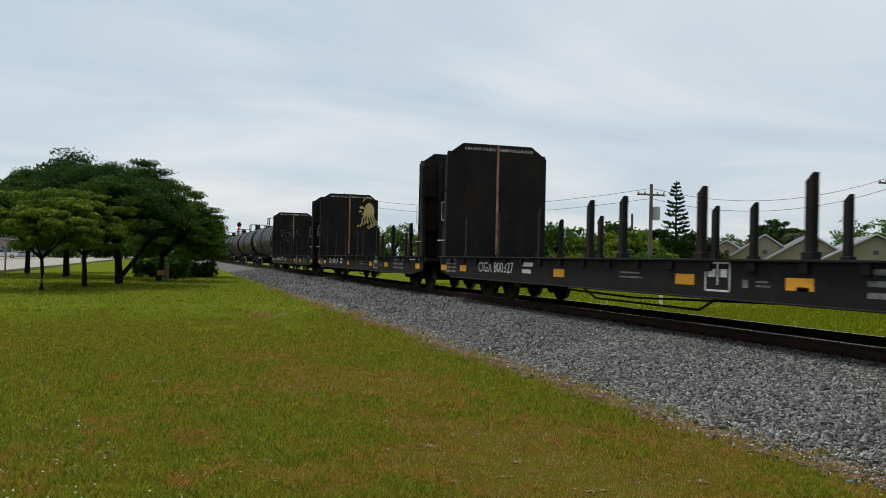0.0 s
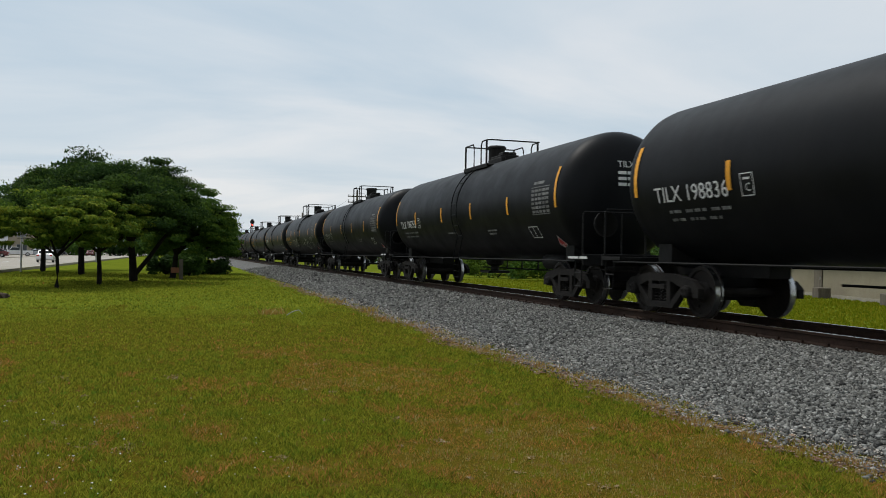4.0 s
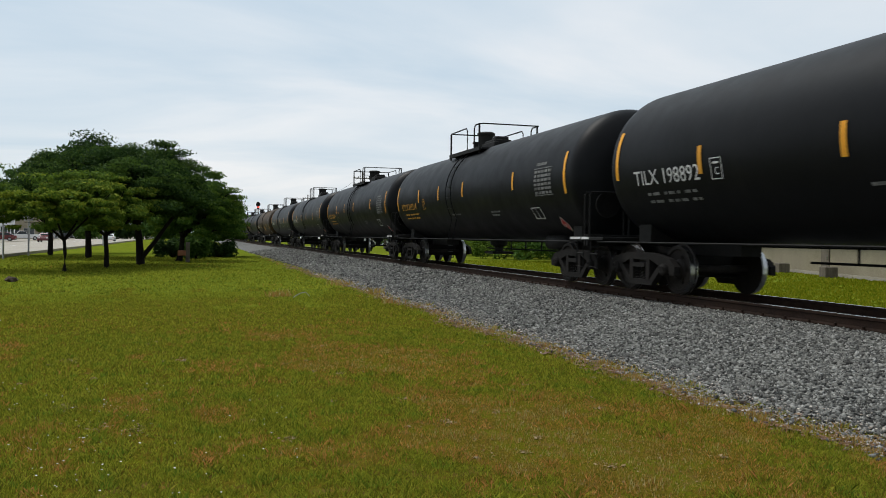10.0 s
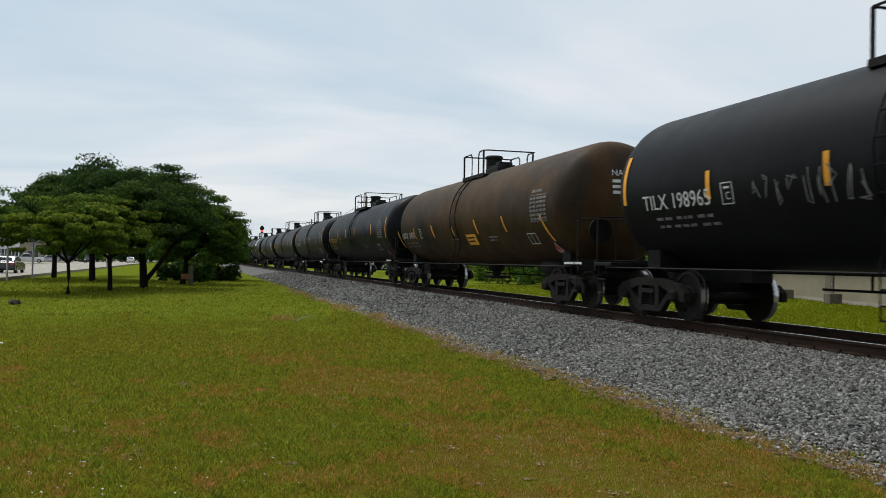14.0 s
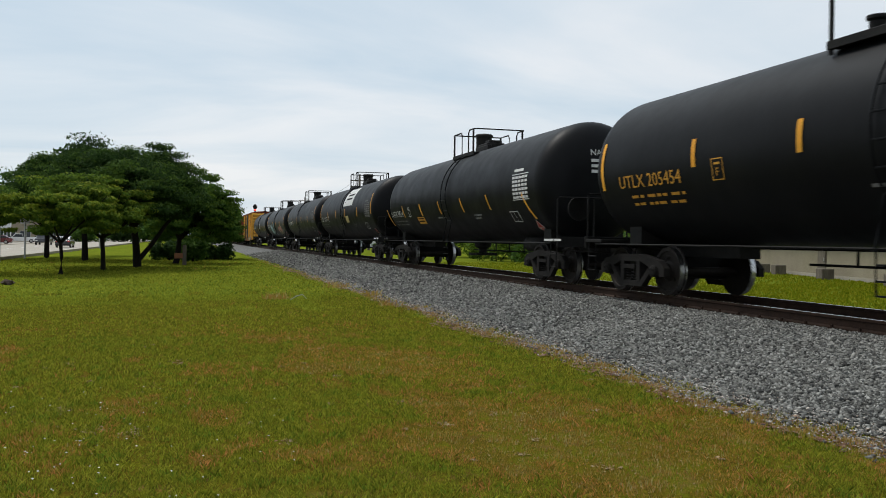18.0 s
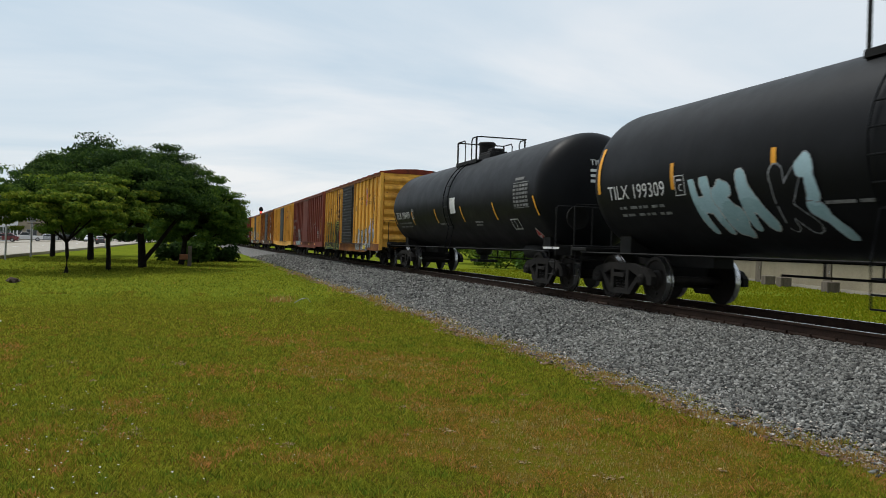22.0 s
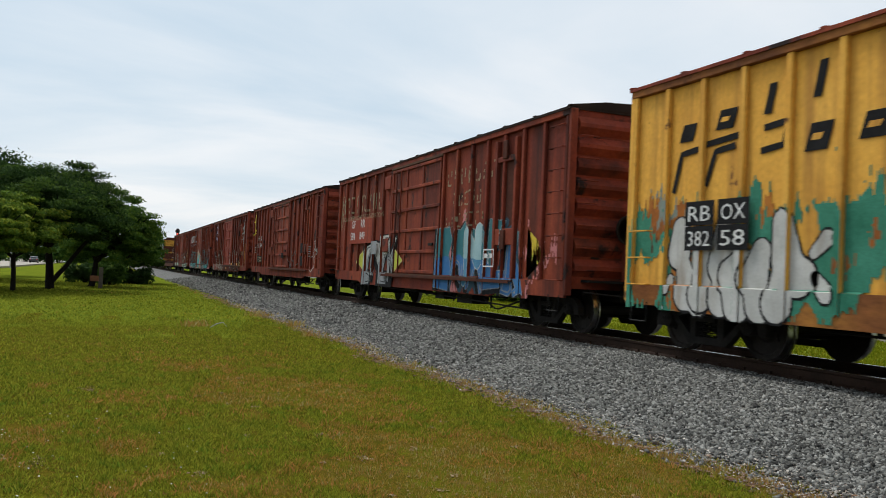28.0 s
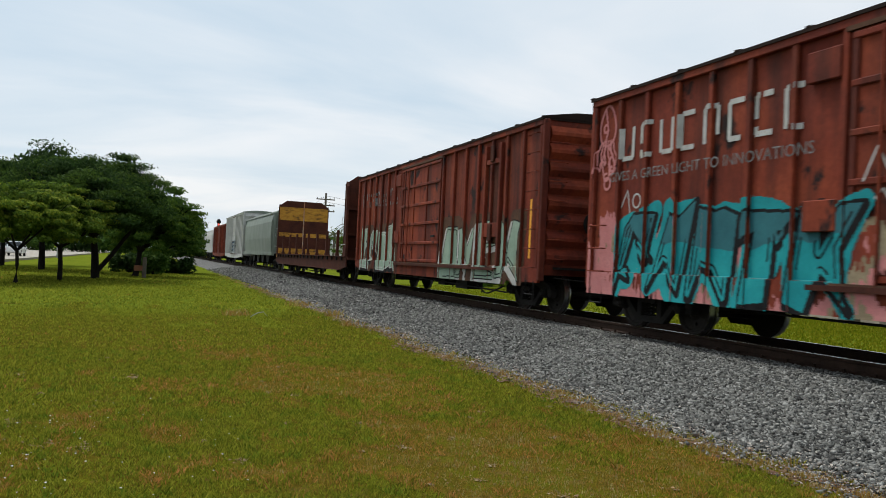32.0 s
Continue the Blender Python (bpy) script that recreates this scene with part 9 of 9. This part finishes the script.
def across_road():
    def shop(x, y, w, d, h, wall, band, label):
        """A low shop whose front looks along the road and towards it."""
        s = thing("shop_building", label, "building", pose(x, y, 0.05))
        part("wall", boxes((-w, 0, 0, d, 0, h)), wall, s)
        part("parapet", boxes((-w - 0.1, 0.1, -0.1, d + 0.1, h, h + 0.5), bevel=0.02), band, s)
        n = int(d / 3.2)
        for k in range(n):
            y0 = 0.6 + k * 3.2
            fr = part("window", boxes((0, 0.05, y0, y0 + 2.4, 0.4, 2.6)), GALV, s)
            part("pane", boxes((0.05, 0.07, y0 + 0.08, y0 + 2.32, 0.48, 2.52)), GLASS, fr)
        for k in range(int(w / 3.2)):
            x0 = -w + 0.5 + k * 3.2
            fr = part("window", boxes((x0, x0 + 2.3, -0.05, 0, 0.5, 2.5)), GALV, s)
            part("pane", boxes((x0 + 0.08, x0 + 2.22, -0.07, -0.05, 0.58, 2.42)), GLASS, fr)
    shop(-34, 96, 12, 16, 3.2, WHITE, SIGN_RED, "low white shop with a red parapet")
    shop(-33, 130, 14, 22, 3.6, WALL, WHITE, "low beige shop with a pale parapet")
    shop(-34, 165, 12, 24, 4.2, WHITE, GREYGREEN, "low white shop with a green parapet")
    shop(-33, 215, 14, 40, 4.5, WALL, WALL, "long beige shop building")
    for i, (x, y, h, lab) in enumerate(((-11.0, 66.0, 3.2, 1), (-11.1, 58.0, 3.0, 1), (-28.5, 92.0, 8.5, 0), (-28.5, 132, 8.5, 0), (-28.5, 172, 8.5, 0), (-11.0, 120, 8.5, 0))):
        p = thing("sign_post" if lab else "street_lamp", "slim grey sign post beside the road" if lab else "tall grey street lamp beside the road", "post" if lab else "street lamp", pose(x, y, -0.2))
        part("shaft", tube(bmesh.new(), [(0, 0, 0), (0, 0, h + 0.2)], 0.06 if lab else 0.09, 8), GALV, p)
        if lab:
            part("panel", boxes((-0.3, 0.3, -0.03, 0.0, h - 0.6, h), bevel=0.01), GALV, p)
        else:
            part("arm", tube(bmesh.new(), [(0, 0, h), (1.0, 0, h + 0.4), (2.0, 0, h + 0.5)], 0.05, 6), GALV, p)
            part("head", boxes((1.8, 2.5, -0.15, 0.15, h + 0.4, h + 0.55), bevel=0.03), GALV, p)
    for i, (x, y, w, h) in enumerate(((-30, 84, 4.2, 1.4), (-31, 112, 3.0, 1.6))):
        p = thing("roadside_sign", "white and red advertising sign on posts", "sign", pose(x, y, 0.05))
        for u in (-w * 0.35, w * 0.35):
            part("post", tube(bmesh.new(), [(u, 0, 0), (u, 0, 2.4 + h)], 0.07, 8), GALV, p)
        part("board", boxes((-w / 2, w / 2, -0.12, 0.0, 2.2, 2.2 + h), bevel=0.02), WHITE, p)
        part("band", boxes((-w / 2 + 0.1, w / 2 - 0.1, -0.14, -0.12, 2.3, 2.3 + h * 0.4)), SIGN_RED, p)
    for i in range(16):
        y = 100 + i * 16
        tree(-50 + 6 * math.sin(i * 2.1), y, 6.5 + 2 * math.sin(i), 4.6, 0.25, 200 + i, (LEAF_MID, LEAF_DARK)[i % 2], clear=0.25, low=0.15, label="green street tree behind the shops", clumps=55, per=45, leaf_size=0.3, flat=0.7)
    for i, (x, y, h) in enumerate(((-7, 330, 11), (-14, 300, 10), (2, 360, 12), (-22, 360, 12), (-30, 340, 11), (14.5, 340, 12), (19, 300, 11), (-2.5, 250, 8), (-5.5, 190, 7), (2.8, 140, 6))):
        tree(x, y, h, 6 if h > 9 else 3.6, 0.3, 300 + i, (LEAF_MID, LEAF_DARK)[i % 2], clear=0.25, low=0.1, label="distant green tree at the end of the road", clumps=60, per=45, leaf_size=0.4, flat=0.7)


across_road()

# ---- vehicles ----
VEHICLES = []


def road_car(paint, kind, label, rows):
    """A road vehicle in parts, nose towards +y; rows of seconds and distance along the road, lane, heading."""
    L, W = (4.7, 1.82) if kind == "car" else (5.4, 1.95)
    h = thing("car" if kind == "car" else "pickup_truck", label, "car" if kind == "car" else "pickup truck")
    bm = bmesh.new()
    if kind == "car":
        low = [(-L / 2, 0.42), (-L / 2, 0.92), (-L / 2 + 0.5, 1.0), (L / 2 - 1.2, 0.96), (L / 2 - 0.1, 0.78), (L / 2, 0.42), (L / 2 - 0.2, 0.25), (-L / 2 + 0.2, 0.25)]
        top = [(-L / 2 + 0.35, 0.98), (-L / 2 + 1.1, 1.42), (L / 2 - 2.3, 1.46), (L / 2 - 1.25, 0.96)]
    else:
        low = [(-L / 2, 0.5), (-L / 2, 1.10), (L / 2 - 1.3, 1.10), (L / 2 - 0.1, 1.02), (L / 2, 0.5), (L / 2 - 0.2, 0.36), (-L / 2 + 0.2, 0.36)]
        top = [(-0.35, 1.08), (-0.2, 1.78), (1.0, 1.80), (1.65, 1.08)]
    slab(bm, low, "yz", -W / 2, W / 2)
    part("body", bevelled(bm, 0.05, 2), paint, h, smooth=False)
    bm = bmesh.new()
    slab(bm, top, "yz", -W / 2 + 0.12, W / 2 - 0.12)
    part("cabin", bevelled(bm, 0.05, 2), paint, h)
    for s in (-1, 1):
        q = [(a * 0.93 + 0.02 * (top[1][0]), b if b > 1.2 else b + 0.06) for a, b in top]
        q = [(a, min(b, top[1][1] - 0.08)) for a, b in q]
        bm = bmesh.new()
        slab(bm, q, "yz", s * (W / 2 - 0.12), s * (W / 2 - 0.105))
        part("side_window", bm, GLASS, h)
        for y in (-L / 2 + 0.95, L / 2 - 0.95):
            r = 0.33 if kind == "car" else 0.39
            wh = part("wheel", lathe(bmesh.new(), [(-0.11, r * 0.6), (-0.11, r * 0.95), (-0.07, r), (0.07, r), (0.11, r * 0.95), (0.11, r * 0.6)], "x", 20), RUBBER, h, m=pose(s * (W / 2 - 0.1), y, r))
            part("rim", lathe(bmesh.new(), [(-0.115, 0.03), (-0.115, r * 0.62), (0.115, r * 0.62), (0.115, 0.03)], "x", 14), GALV, wh)
        part("headlight", boxes((s * W * 0.36 - 0.18, s * W * 0.36 + 0.18, L / 2 - 0.12, L / 2 - 0.0, 0.62, 0.76), bevel=0.02), WHITE, h)
        part("tail_light", boxes((s * W * 0.38 - 0.14, s * W * 0.38 + 0.14, -L / 2 - 0.01, -L / 2 + 0.06, 0.72, 0.9), bevel=0.02), SIGN_RED, h)
    zt = top[1][1]
    back, front = bmesh.new(), bmesh.new()
    slab(back, [(-W / 2 + 0.25, top[0][1] + 0.06), (W / 2 - 0.25, top[0][1] + 0.06), (W / 2 - 0.33, zt - 0.08), (-W / 2 + 0.33, zt - 0.08)], "xz", top[0][0] - 0.0, top[0][0] + 0.02)
    m = Matrix.Translation((0, 0.05, 0))
    part("rear_window", back, GLASS, h)
    slab(front, [(-W / 2 + 0.25, top[3][1] + 0.06), (W / 2 - 0.25, top[3][1] + 0.06), (W / 2 - 0.33, zt - 0.08), (-W / 2 + 0.33, zt - 0.08)], "xz", top[3][0] - 0.42, top[3][0] - 0.30)
    part("windscreen", front, GLASS, h)
    VEHICLES.append((h, rows))
    return h


def traffic():
    near, far = -15.2, -22.5
    def run(lane, y0, v):
        turn = 0 if v > 0 else 180
        return [(t, pose(lane, y0 + v * t, 0.02, 0, 0, turn)) for t in (0.0, 8.0, 16.0, 24.0, 32.0)]
    road_car(CAR_WHITE, "pickup", "white pickup truck driving on the road", run(far, 92, -13))
    road_car(CAR_SILVER, "car", "silver car driving on the road", run(far, 108, -14))
    road_car(CAR_WHITE, "car", "white car driving on the road", run(near, 60, 12))
    road_car(CAR_DARK, "car", "dark car driving on the road", run(near, -60, 10))
    road_car(CAR_RED, "car", "maroon car driving on the road", run(far, 285, -13.5))
    road_car(CAR_DARK, "pickup", "dark pickup truck driving on the road", run(far, 395, -13.5))
    road_car(CAR_SILVER, "car", "silver car driving on the road", run(far, 505, -13.5))
    road_car(CAR_WHITE, "pickup", "white pickup truck driving on the road", run(near, -190, 9.5))
    for i, (x, y, p) in enumerate(((-30.5, 120, CAR_WHITE), (-31, 146, CAR_DARK), (-30.6, 158, CAR_RED), (-31, 182, CAR_WHITE), (-30.5, 200, CAR_SILVER), (-31, 232, CAR_DARK), (-30.5, 250, CAR_WHITE))):
        h = road_car(p, "car" if i % 3 else "pickup", "parked car on the paved forecourt", None)
        h.matrix_basis = pose(x, y, 0.06, 0, 0, 80 + 7 * i)


traffic()

# ---- what moves ----


def motions():
    for car, s in CARS:
        walk(car, [(t, pose(TRACK, s - SPEED * t, RAIL_Z)) for t in (0.0, 8.0, 16.0, 24.0, 32.0)])
    for car, rows in VEHICLES:
        if rows:
            walk(car, rows)
    # all wheel sets turn alike: one set of keys serves them all
    lead = WHEELS[0]
    turn = math.degrees(SPEED / 0.455)
    walk(lead, [(i / FPS, pose(0, 0, 0, turn * i / FPS, 0, 0)) for i in range(32 * FPS + 1)])
    for w in WHEELS[1:]:
        w.rotation_mode = "QUATERNION"
        w.animation_data_create()
        w.animation_data.action = lead.animation_data.action
        w.animation_data.action_slot = lead.animation_data.action_slot


motions()
